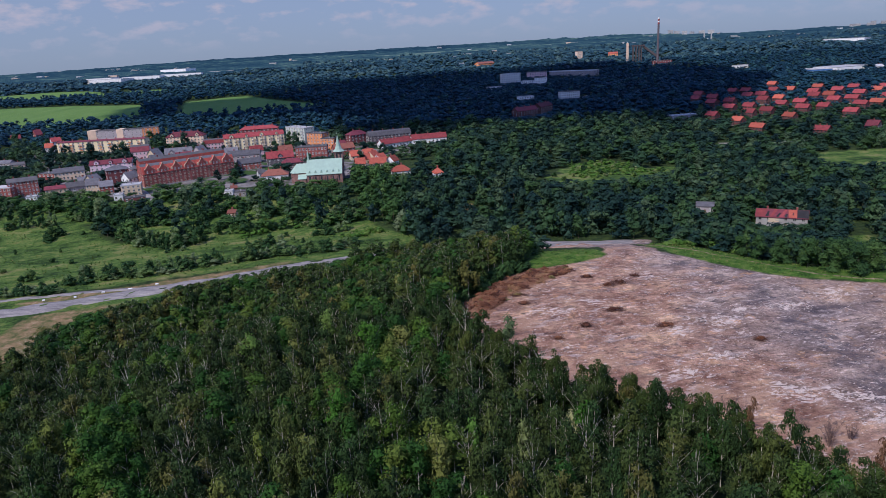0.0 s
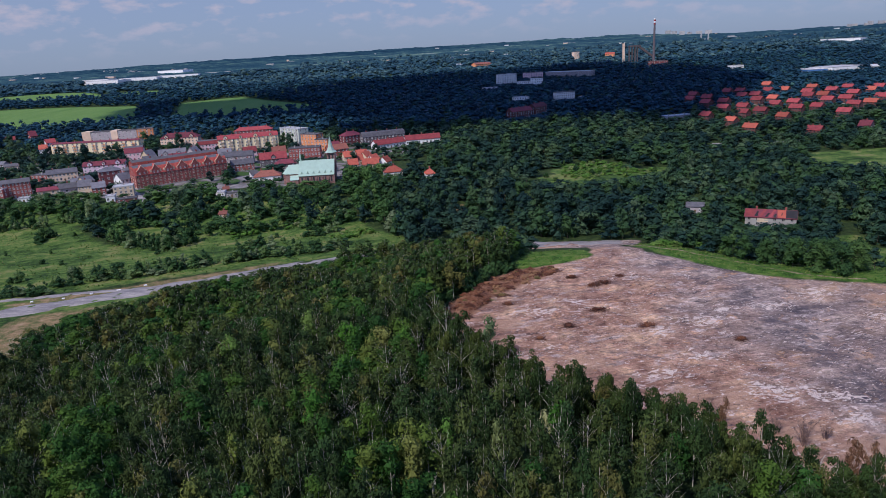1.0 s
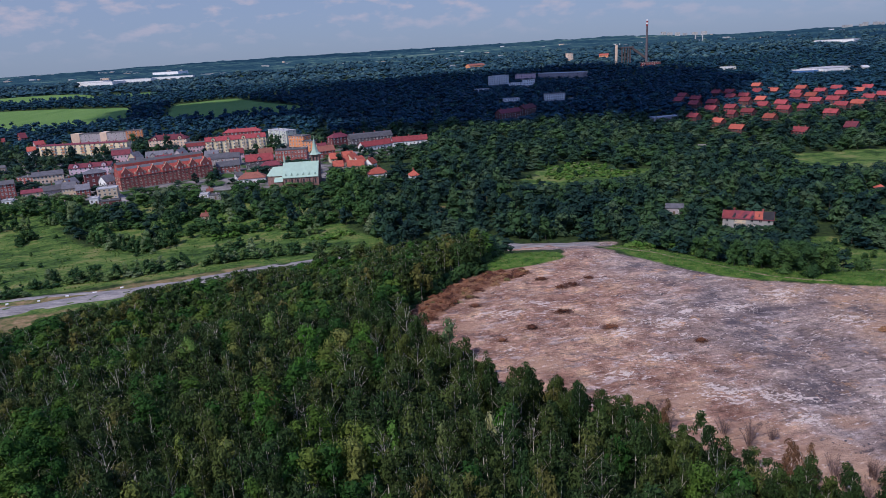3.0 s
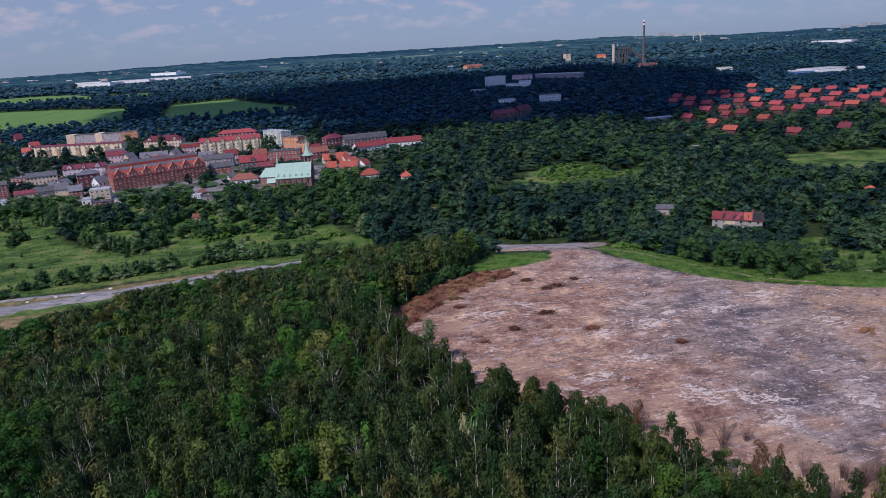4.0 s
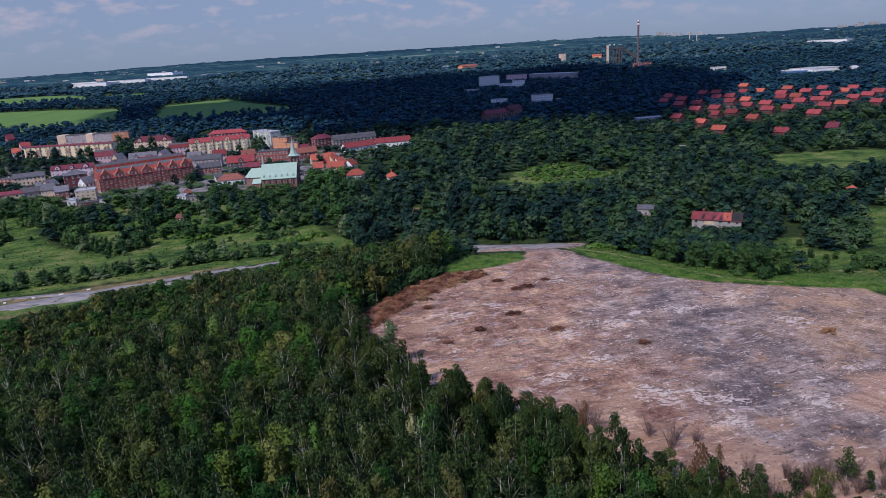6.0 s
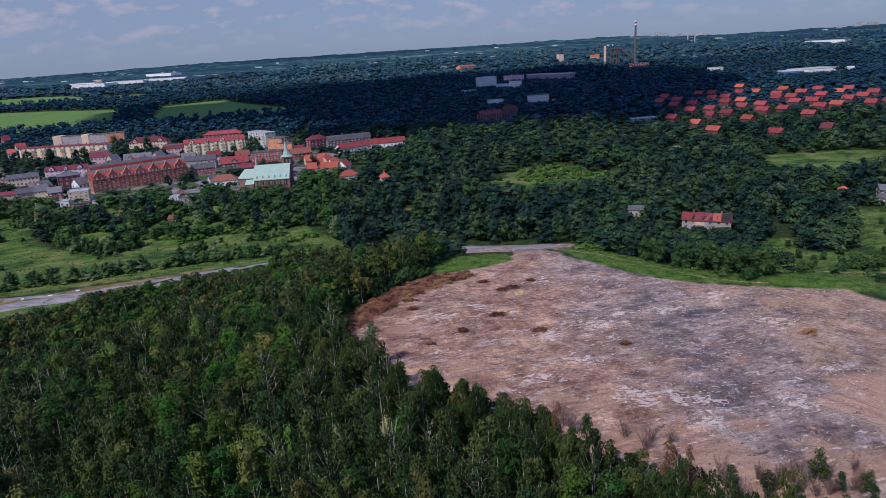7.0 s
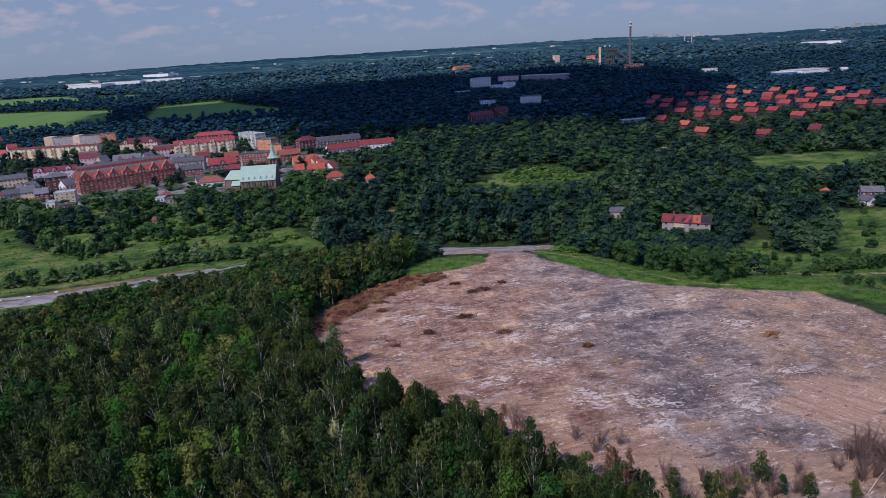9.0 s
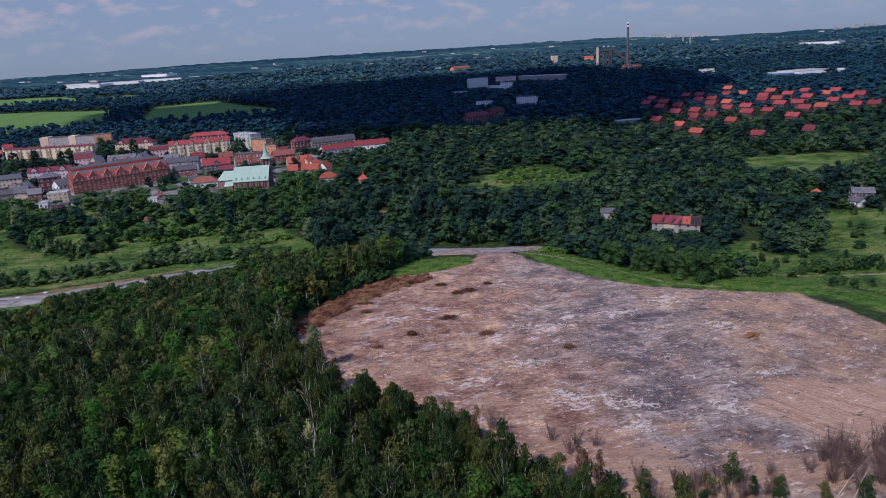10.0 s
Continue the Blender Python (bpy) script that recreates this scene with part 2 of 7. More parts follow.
def ground_material():
    """Forest floor, meadow, fields and the bare, scraped top of the spoil heap; the zones are distances in metres from their outlines."""
    n = Nodes("open_ground", 0.95, 0.15)
    rag = n.math("MULTIPLY", n.math("SUBTRACT", n.noise(7.0, 7, 0.65), 0.5), 9.0)
    rag_far = n.math("MULTIPLY", n.math("SUBTRACT", n.noise(40.0, 5), 0.5), 20.0)

    def zone(name, soft, ragged):
        d = n.math("ADD", n.attr(name), ragged)
        return n.math("MULTIPLY", n.math("ADD", d, soft), 0.5 / soft, clamp=True)      # 1 outside, 0 inside
    # forest floor and rough grass
    floor_c = n.ramp(n.noise(3.0, 6, 0.6), [(0.3, (0.016, 0.026, 0.010)), (0.5, (0.032, 0.056, 0.016)), (0.7, (0.065, 0.09, 0.025))])
    g1, g2 = n.noise(22.0, 6, 0.6), n.noise(1.4, 5, 0.7)
    meadow = n.ramp(n.math("ADD", n.math("ADD", n.math("MULTIPLY", g1, 0.42), n.math("MULTIPLY", n.drawn(9.0, 4.0, 18, 7, 0.7), 0.34)), n.math("MULTIPLY", g2, 0.24)),
                    [(0.41, (0.020, 0.046, 0.011)), (0.465, (0.054, 0.100, 0.020)), (0.51, (0.094, 0.164, 0.032)), (0.56, (0.180, 0.200, 0.056)), (0.63, (0.27, 0.235, 0.11))])
    col = n.mix(zone("d_meadow", 1.5, rag), meadow, floor_c)
    crop = n.ramp(n.noise(30.0, 5, 0.6, (1, 0.25, 1), 0.5), [(0.3, (0.105, 0.195, 0.045)), (0.7, (0.155, 0.255, 0.066))])
    yard = n.ramp(n.noise(16.0, 6, 0.6), [(0.44, (0.05, 0.10, 0.025)), (0.49, (0.14, 0.125, 0.115)), (0.62, (0.30, 0.27, 0.26))])
    col = n.mix(zone("d_yard", 2.0, rag), yard, col)
    dry = n.ramp(n.noise(5.0, 7, 0.7), [(0.34, (0.08, 0.10, 0.03)), (0.46, (0.17, 0.15, 0.06)), (0.55, (0.30, 0.20, 0.10)), (0.68, (0.40, 0.28, 0.17))])
    col = n.mix(zone("d_dry", 1.5, rag), dry, col)
    col = n.mix(zone("d_field", 4.0, rag_far), crop, col)
    lush = n.ramp(n.math("ADD", n.math("MULTIPLY", n.noise(4.5, 7, 0.68), 0.6), n.math("MULTIPLY", n.noise(0.9, 5, 0.75), 0.4)), [(0.39, (0.018, 0.044, 0.006)), (0.46, (0.055, 0.125, 0.014)), (0.53, (0.100, 0.180, 0.024)), (0.61, (0.19, 0.20, 0.06))])
    col = n.mix(zone("d_lush", 1.0, rag), lush, col)
    # bare spoil: pinkish shale, mauve ash and tan clay, drawn out by the machines that levelled it
    sep = n.add("SeparateXYZ")
    n.link(n.geo.outputs["Position"], sep.inputs[0])
    X, Y = sep.outputs[0], sep.outputs[1]
    wide, fine = n.noise(26.0, 6, 0.6), n.noise(1.0, 6, 0.75)
    east = n.math("ADD", X, n.math("MULTIPLY", Y, 0.15))

    def side(edge, sway_of, sway, width):
        return n.math("MULTIPLY", n.math("ADD", n.math("SUBTRACT", east, edge), n.math("MULTIPLY", n.math("SUBTRACT", sway_of, 0.5), sway)), 1.0 / width, clamp=True)
    grain_w = n.drawn(7.0, 1.6, 12, 8, 0.7)
    grain_e = n.drawn(14.0, 0.9, -58, 7, 0.65)
    to_east = side(148.0, wide, 60.0, 26.0)
    grain_mix = n.mix(to_east, grain_w, n.mix(0.5, grain_e, (0.47, 0.47, 0.47)))
    shale = n.ramp(n.noise(9.0, 8, 0.68), [(0.34, (0.16, 0.078, 0.054)), (0.44, (0.27, 0.145, 0.100)), (0.55, (0.38, 0.225, 0.152)), (0.64, (0.54, 0.335, 0.205))])
    ash = n.ramp(n.noise(11.0, 8, 0.68), [(0.34, (0.090, 0.068, 0.068)), (0.44, (0.198, 0.143, 0.126)), (0.55, (0.305, 0.222, 0.188)), (0.64, (0.44, 0.325, 0.262))])
    clay = n.ramp(n.noise(13.0, 7, 0.65), [(0.36, (0.24, 0.155, 0.118)), (0.50, (0.35, 0.215, 0.142)), (0.62, (0.47, 0.285, 0.165))])
    bare = n.mix(side(96.0, wide, 110.0, 34.0), shale, ash)
    bare = n.mix(n.math("MULTIPLY", side(150.0, n.noise(20.0, 6, 0.65), 90.0, 20.0), 0.8), bare, clay)
    bare = n.mix(n.ramp(n.noise(6.0, 7, 0.7), [(0.58, 0.0), (0.65, 0.6)]), bare, (0.54, 0.29, 0.145))
    bare = n.mix(n.ramp(n.drawn(9.0, 4.0, 15, 8, 0.74), [(0.55, 0.0), (0.61, 0.55)]), bare, (0.50, 0.40, 0.36))
    bare = n.mix(n.ramp(n.drawn(8.0, 4.5, -20, 8, 0.74), [(0.56, 0.0), (0.63, 0.6)]), bare, (0.13, 0.10, 0.10))
    bare = n.mix(1.0, bare, n.ramp(grain_mix, [(0.30, 0.84), (0.42, 1.04), (0.54, 1.16), (0.66, 1.38)]), "MULTIPLY")
    blotch = n.noise(3.6, 7, 0.66, swirl=1.3)
    bare = n.mix(1.0, bare, n.ramp(blotch, [(0.34, 0.66), (0.46, 0.96), (0.55, 1.08), (0.66, 1.34)]), "MULTIPLY")
    ruts = n.mix(to_east, n.drawn(9.0, 1.1, 14, 6, 0.6), n.drawn(26.0, 0.55, -50, 4, 0.5))
    bare = n.mix(1.0, bare, n.ramp(ruts, [(0.36, 0.76), (0.46, 1.0), (0.55, 1.03), (0.64, 1.22)]), "MULTIPLY")
    bare = n.mix(1.0, bare, n.ramp(fine, [(0.32, 0.72), (0.48, 0.96), (0.66, 1.24)]), "MULTIPLY")
    tan = n.math("MULTIPLY", n.math("SUBTRACT", n.math("ADD", n.attr("clay"), n.math("MULTIPLY", n.drawn(9.0, 2.5, -35, 8, 0.7), 1.2)), 0.95), 3.0, clamp=True)
    bare = n.mix(n.math("MULTIPLY", tan, 0.75), bare, n.ramp(grain_mix, [(0.35, (0.36, 0.205, 0.135)), (0.6, (0.55, 0.34, 0.22))]))
    salmon = n.math("SUBTRACT", 1.0, zone("d_salmon", 1.6, n.math("MULTIPLY", n.math("SUBTRACT", n.drawn(12.0, 2.0, -50, 6, 0.65), 0.5), 14.0)))
    bare = n.mix(n.math("MULTIPLY", salmon, 0.88), bare, n.ramp(n.drawn(30.0, 0.7, -50, 5, 0.6), [(0.34, (0.33, 0.200, 0.140)), (0.47, (0.48, 0.285, 0.190)), (0.60, (0.58, 0.37, 0.255))]))
    burnt = n.math("MULTIPLY", n.math("SUBTRACT", n.math("ADD", n.math("MULTIPLY", n.attr("burnt"), 0.24), n.noise(5.0, 8, 0.72)), 0.60), 6.0, clamp=True)
    bare = n.mix(n.math("MULTIPLY", burnt, 0.72), bare, (0.092, 0.078, 0.090))
    soot = n.ramp(n.drawn(5.0, 2.2, 20, 8, 0.72), [(0.60, 0.0), (0.65, 0.8)])
    bare = n.mix(soot, bare, (0.075, 0.058, 0.06))
    scrape = n.math("ADD", n.math("MULTIPLY", n.noise(2.6, 8, 0.66, (0.6, 1.1, 1), swirl=1.6), 0.75), n.math("MULTIPLY", n.drawn(4.0, 1.0, 25, 6, 0.65), 0.25))
    pale = n.math("MULTIPLY", n.math("SUBTRACT", n.math("ADD", n.math("MULTIPLY", n.attr("pale"), 0.12), scrape), 0.585), 40.0, clamp=True)
    pale = n.math("MULTIPLY", pale, n.ramp(n.noise(0.8, 5, 0.7), [(0.36, 0.4), (0.48, 1.0)]))
    bits = n.math("MULTIPLY", n.ramp(n.drawn(2.4, 1.0, 25, 7, 0.72), [(0.605, 0.0), (0.63, 1.0)]), n.ramp(n.noise(20.0, 3), [(0.38, 0.0), (0.50, 1.0)]))
    bare = n.mix(n.math("MULTIPLY", n.math("MAXIMUM", pale, bits), 0.85), bare, (0.78, 0.635, 0.545))
    col = n.mix(zone("d_bare", 0.8, n.math("MULTIPLY", rag, 0.6)), bare, col)
    rust = n.ramp(n.noise(2.2, 6, 0.7), [(0.34, (0.11, 0.045, 0.028)), (0.5, (0.27, 0.125, 0.07)), (0.66, (0.42, 0.25, 0.14))])
    col = n.mix(zone("d_brush", 1.0, rag), rust, col)
    n.bump(n.math("ADD", n.math("ADD", n.math("MULTIPLY", fine, 0.5), n.math("MULTIPLY", blotch, 0.8)), n.math("MULTIPLY", grain_mix, 0.5)), 1.2, 0.8)
    return n.done(col)


def road_material():
    n = Nodes("worn_road", 0.9, 0.2)
    c = n.ramp(n.noise(3.0, 6, 0.65, (0.3, 1, 1), 0.3), [(0.3, (0.16, 0.142, 0.140)), (0.5, (0.28, 0.25, 0.24)), (0.66, (0.42, 0.37, 0.33))])
    return n.done(n.mix(1.0, c, n.ramp(n.noise(0.5, 3), [(0.3, 0.8), (0.7, 1.15)]), "MULTIPLY"))


MAT["ground"] = ground_material()
MAT["road"] = road_material()
dirt = Nodes("trodden_dirt", 0.95, 0.15)
MAT["dirt"] = dirt.done(dirt.ramp(dirt.noise(2.5, 6, 0.7), [(0.38, (0.07, 0.105, 0.03)), (0.50, (0.19, 0.17, 0.08)), (0.62, (0.32, 0.25, 0.16))]))
MAT["cloud"] = plain("cloud_vapour", (0.8, 0.8, 0.82), 80.0, 0.05)

# ---- the lie of the land ----
def smooth(a, b, x):
    t = np.clip((x - a) / (b - a), 0, 1)
    return t * t * (3 - 2 * t)


LEFT_Y = [-3000, 0, 330, 390, 450, 480, 510, 560, 640, 700, 740, 800, 950, 1150, 1300, 1500, 1700, 2300, 3000, 3700, 4700]
LEFT_Z = [0, 0, 0, -1, 5, 8, 9.5, 10.5, 12, 13.5, 15, 17, 21, 28, 33, 47, 50, 70, 80, 87, 40]
RIGHT_Y = [-3000, 0, 300, 345, 420, 500, 560, 630, 663, 704, 806, 950, 1150, 1300, 1500, 1700, 2300, 3000, 3700, 4700]
RIGHT_Z = [0, 0, 0, -2, 0, 1, 1.5, 3, 6, 9, 19, 21, 28, 33, 47, 50, 70, 80, 87, 40]
RIDGE_X = [-2600, -2000, -1100, 40, 600, 960, 1300, 1560, 2330, 3000]
RIDGE_Z = [2, 5, 21, 25, 25, 26, 8, 2, 7, 8]
# outlines on the plan, in metres
RIM = [(-1, 212), (6, 224), (20, 246), (32, 258), (46, 263), (68, 266), (88, 266), (106, 242), (117, 233), (135, 224), (154, 218), (170, 213), (180, 200), (187, 188), (188, 160),
       (180, 120), (150, 84), (100, 60), (40, 40), (-30, 40), (-70, 70), (-70, 120), (-48, 165), (-20, 190)]
BARE = [(-1, 212), (6, 224), (20, 246), (31, 254), (46, 258), (62, 266), (66, 290), (62, 318), (44, 330), (38, 346), (104, 340), (97, 324), (80, 296), (86, 268), (106, 242), (117, 232), (135, 223),
        (154, 217), (170, 212), (175, 201), (181, 184), (185, 150), (176, 118), (150, 92), (128, 84), (100, 92), (82, 102), (68, 114), (56, 129), (38, 143), (20, 158), (9, 178), (2, 196)]
SALMON = [(118, 139), (128, 146), (138, 154), (147, 151), (157, 146), (168, 152), (176, 132), (164, 112), (142, 112), (133, 121), (130, 127), (126, 135)]
BRUSH = [(-3, 208), (4, 222), (18, 243), (30, 254), (44, 255), (42, 246), (28, 236), (18, 224), (10, 210), (4, 200)]
MEADOWS = [[(-420, 440), (-302, 446), (-251, 440), (-205, 392), (-129, 396), (-82, 398), (-48, 402), (-22, 372), (-20, 340), (-71, 333), (-116, 322), (-215, 292), (-420, 240)],
           [(-260, 300), (-135, 296), (-128, 280), (-150, 262), (-165, 240), (-172, 205), (-260, 190)],
           [(60, 474), (82, 506), (98, 545), (146, 548), (150, 530), (174, 530), (170, 500), (112, 470)],
           [(168, 240), (168, 266), (180, 300), (190, 314), (200, 331), (210, 328), (201, 302), (226, 297), (244, 329), (258, 351), (262, 378), (340, 380), (340, 180), (190, 178), (186, 200)],
           [(276, 500), (300, 494), (324, 488), (366, 500), (394, 526), (398, 552), (350, 560), (312, 560), (290, 536)],
           [(-262, 478), (-215, 470), (-240, 462)]]
GARDENS = [(-300, 436), (-332, 498), (-286, 494), (-233, 470), (-210, 474), (-191, 498), (-154, 478), (-128, 486), (-89, 476), (-64, 436), (-46, 406), (-60, 396), (-113, 388), (-163, 384), (-188, 396), (-222, 432)]
LUSH = [[(26, 256), (32, 272), (40, 300), (56, 290), (66, 272), (66, 263), (54, 258), (44, 256), (38, 252)], [(94, 312), (104, 284), (125, 271), (149, 258), (165, 246), (182, 228), (180, 208), (152, 217), (116, 232), (92, 260), (84, 284)],
        [(178, 208), (192, 214), (240, 250), (300, 240), (300, 150), (190, 150), (190, 186)]]
YARDS = [(-440, 520), (-348, 508), (-260, 494), (-215, 494), (-162, 504), (-120, 500), (-76, 504), (-60, 560), (-40, 600), (10, 700), (-90, 760), (-200, 800), (-400, 840), (-470, 760)]
DRY = [[(-200, 289), (-160, 303), (-112, 321), (-84, 333), (-84, 327), (-110, 314), (-150, 299), (-196, 284)], [(8, 417), (8, 431), (13, 433), (13, 416)], [(-184, 262), (-182, 271), (-158, 279), (-135, 282), (-140, 273), (-156, 257), (-162, 244), (-158, 214), (-190, 206), (-184, 247)]]
FIELDS = [[(-1400, 1100), (-683, 1020), (-536, 1000), (-470, 1040), (-560, 1280), (-711, 1330), (-1400, 1370)], [(-400, 1010), (-378, 1015), (-214, 1040), (-200, 1120), (-387, 1335), (-490, 1310)],
          [(-1500, 1500), (-960, 1480), (-717, 1490), (-860, 1680), (-1600, 1700)], [(-690, 1490), (-600, 1470), (-640, 1590), (-740, 1600)]]


def outline(points, x, y):
    """Distance in metres from a closed outline on the plan: minus inside, plus outside."""
    p = np.array(points, float)
    x, y = np.broadcast_arrays(np.asarray(x, float), np.asarray(y, float))
    d, inside = np.full(x.shape, 1e18), np.zeros(x.shape, bool)
    for (ax, ay), (bx, by) in zip(p, np.roll(p, -1, 0)):
        ex, ey = bx - ax, by - ay
        t = np.clip(((x - ax) * ex + (y - ay) * ey) / (ex * ex + ey * ey), 0, 1)
        d = np.minimum(d, (x - ax - t * ex) ** 2 + (y - ay - t * ey) ** 2)
        inside ^= ((ay > y) != (by > y)) & (x < ex * (y - ay) / (by - ay + 1e-12) + ax)
    return np.where(inside, -1, 1) * np.sqrt(d)


def any_outline(shapes, x, y):
    return np.min([outline(s, x, y) for s in shapes], axis=0)


def clearings(x, y):
    """Distance from the meadows; the glades in the far woods have a ragged rim."""
    return any_outline(MEADOWS, x, y) + np.where((y > 440) & (x > -100), 4.5 * ripple(x, y, 37, 51) + 3 * ripple(x, y, 15, 52), 0.0)


def ripple(x, y, size, seed):
    """Cheap smooth unevenness between -1 and 1."""
    r = np.random.RandomState(seed)
    z = 0
    for k in range(5):
        a, ph, f = r.uniform(0, 6.28), r.uniform(0, 6.28), r.uniform(0.7, 1.8) * 6.28 / size
        z = z + np.sin((x * math.cos(a) + y * math.sin(a)) * f + ph)
    return z / 3.0


def height(x, y):
    x, y = np.asarray(x, float), np.asarray(y, float)
    w = smooth(0, 200, x)
    z = np.interp(y, LEFT_Y, LEFT_Z) * (1 - w) + np.interp(y, RIGHT_Y, RIGHT_Z) * w
    z = z + np.interp(x, RIDGE_X, RIDGE_Z) * smooth(2500, 3600, y) * (1 - smooth(3800, 4600, y))
    z = z + 15 * (1 - smooth(0, 78, outline(RIM, x, y)))
    z = z + 3.0 * ripple(x, y, 420, 5) * smooth(900, 1600, y)
    return z


def ground_height(x, y):
    """The land with its small unevenness."""
    near = 1 - smooth(420, 700, y)
    on_top = 1 - smooth(-14, 2, outline(BARE, x, y))
    return height(x, y) + near * (0.22 * ripple(x, y, 17, 2) + 0.12 * ripple(x, y, 6, 3)) + on_top * near * (0.28 * ripple(x, y, 31, 4) + 0.16 * ripple(x + 3 * y, y, 11, 7))


def mesh_of(name, verts, faces, mats, index=None, smooth_shade=False, tint=None, normals=None):
    """A mesh from arrays of triangles (or quads); normals: one for each vertex, for foliage that is shaded as a soft mass."""
    me = bpy.data.meshes.new(name)
    verts, faces = np.asarray(verts, np.float32), np.asarray(faces, np.int32)
    k = faces.shape[1]
    me.vertices.add(len(verts))
    me.vertices.foreach_set("co", verts.ravel())
    me.loops.add(faces.size)
    me.loops.foreach_set("vertex_index", faces.ravel())
    me.polygons.add(len(faces))
    me.polygons.foreach_set("loop_start", np.arange(0, faces.size, k, dtype=np.int32))
    for m in mats:
        me.materials.append(m)
    if index is not None:
        me.polygons.foreach_set("material_index", np.asarray(index, np.int32))
    me.polygons.foreach_set("use_smooth", np.full(len(faces), smooth_shade))
    if tint is not None:
        me.attributes.new("tint", "FLOAT", "FACE").data.foreach_set("value", np.asarray(tint, np.float32))
    me.update(calc_edges=True)
    if normals is not None:
        me.attributes.new("custom_normal", "FLOAT_VECTOR", "POINT").data.foreach_set("vector", np.asarray(normals, np.float32).ravel())
    return me


def spaced(stops):
    """Grid lines: (from, step) pairs and the end."""
    line = []
    for (a, s), (b, _) in zip(stops, stops[1:]):
        line += list(np.linspace(a, b, max(1, round((b - a) / s)), endpoint=False))
    return np.array(line + [stops[-1][0]])


gx = spaced([(-4200, 160), (-1800, 60), (-700, 25), (-260, 5), (-30, 2.8), (192, 6), (420, 25), (900, 60), (1900, 160), (4200, 0)])
gy = spaced([(-1500, 150), (-150, 25), (50, 5), (90, 2.8), (270, 3.8), (360, 5), (560, 12), (900, 25), (1700, 45), (4700, 0)])
GX, GY = np.meshgrid(gx, gy)
GZ = ground_height(GX, GY)
nx, ny = len(gx), len(gy)
q = (np.arange(ny - 1)[:, None] * nx + np.arange(nx - 1)[None]).ravel()
ground_mesh = mesh_of("ground", np.stack([GX.ravel(), GY.ravel(), GZ.ravel()], 1), np.stack([q, q + 1, q + nx + 1, q + nx], 1), [MAT["ground"]], smooth_shade=True)
for key, shapes in (("d_bare", [BARE]), ("d_brush", [BRUSH]), ("d_lush", LUSH), ("d_field", FIELDS), ("d_yard", [YARDS]), ("d_dry", DRY), ("d_salmon", [SALMON])):
    ground_mesh.attributes.new(key, "FLOAT", "POINT").data.foreach_set("value", np.clip(any_outline(shapes, GX, GY), -60, 60).ravel().astype(np.float32))

ground_mesh.attributes.new("d_meadow", "FLOAT", "POINT").data.foreach_set("value", np.clip(np.minimum(clearings(GX, GY), outline(GARDENS, GX, GY)), -60, 60).ravel().astype(np.float32))


def patches(spots, turn):
    """Soft elongated patches: 1 in the middle, 0 far out."""
    c, s = math.cos(turn), math.sin(turn)
    f = np.zeros(GX.shape)
    for px, py, rx, ry in spots:
        u, v = ((GX - px) * c + (GY - py) * s) / rx, (-(GX - px) * s + (GY - py) * c) / ry
        f = np.maximum(f, np.exp(-(u * u + v * v)))
    return f.ravel().astype(np.float32)


PALE = [(81, 195, 9, 4), (67, 188, 4, 4), (106, 203, 7, 4), (126, 213, 7, 4), (134, 157, 5, 3), (82, 149, 7, 4), (94, 146, 8, 4), (118, 141, 5, 3), (73, 171, 5, 3), (60, 161, 5, 3), (32, 209, 9, 3),
        (94, 135, 5, 3), (90, 203, 4, 3), (134, 189, 7, 4), (70, 240, 5, 4), (46, 216, 9, 3)]
CLAY = [(92, 121, 11, 8), (114, 119, 13, 8), (126, 114, 12, 8), (98, 112, 14, 8), (145, 144, 13, 8), (134, 137, 9, 6), (146, 130, 14, 8), (136, 150, 8, 5), (160, 140, 14, 10), (140, 183, 5, 4), (103, 134, 6, 4), (142, 206, 8, 3), (77, 131, 8, 5), (72, 148, 6, 6), (62, 150, 6, 5), (84, 134, 6, 3), (24, 236, 10, 5), (20, 200, 7, 6), (40, 170, 7, 5)]
BURNT = [(88, 252, 6, 8), (94, 232, 7, 9), (98, 209, 7, 9), (103, 191, 8, 9), (103, 151, 8, 9), (104, 216, 8, 10), (103, 183, 9, 14), (107, 167, 9, 12), (105, 148, 9, 12), (106, 121, 4, 5), (140, 195, 9, 7), (120, 200, 10, 8)]
ground_mesh.attributes.new("pale", "FLOAT", "POINT").data.foreach_set("value", patches(PALE, -0.35))
ground_mesh.attributes.new("clay", "FLOAT", "POINT").data.foreach_set("value", patches(CLAY, -0.3))
ground_mesh.attributes.new("burnt", "FLOAT", "POINT").data.foreach_set("value", patches(BURNT, 0.0))
ground = tagged(new("ground", ground_mesh), "rolling land with meadows, fields, woods and a bare spoil heap", "ground", kind="structure")


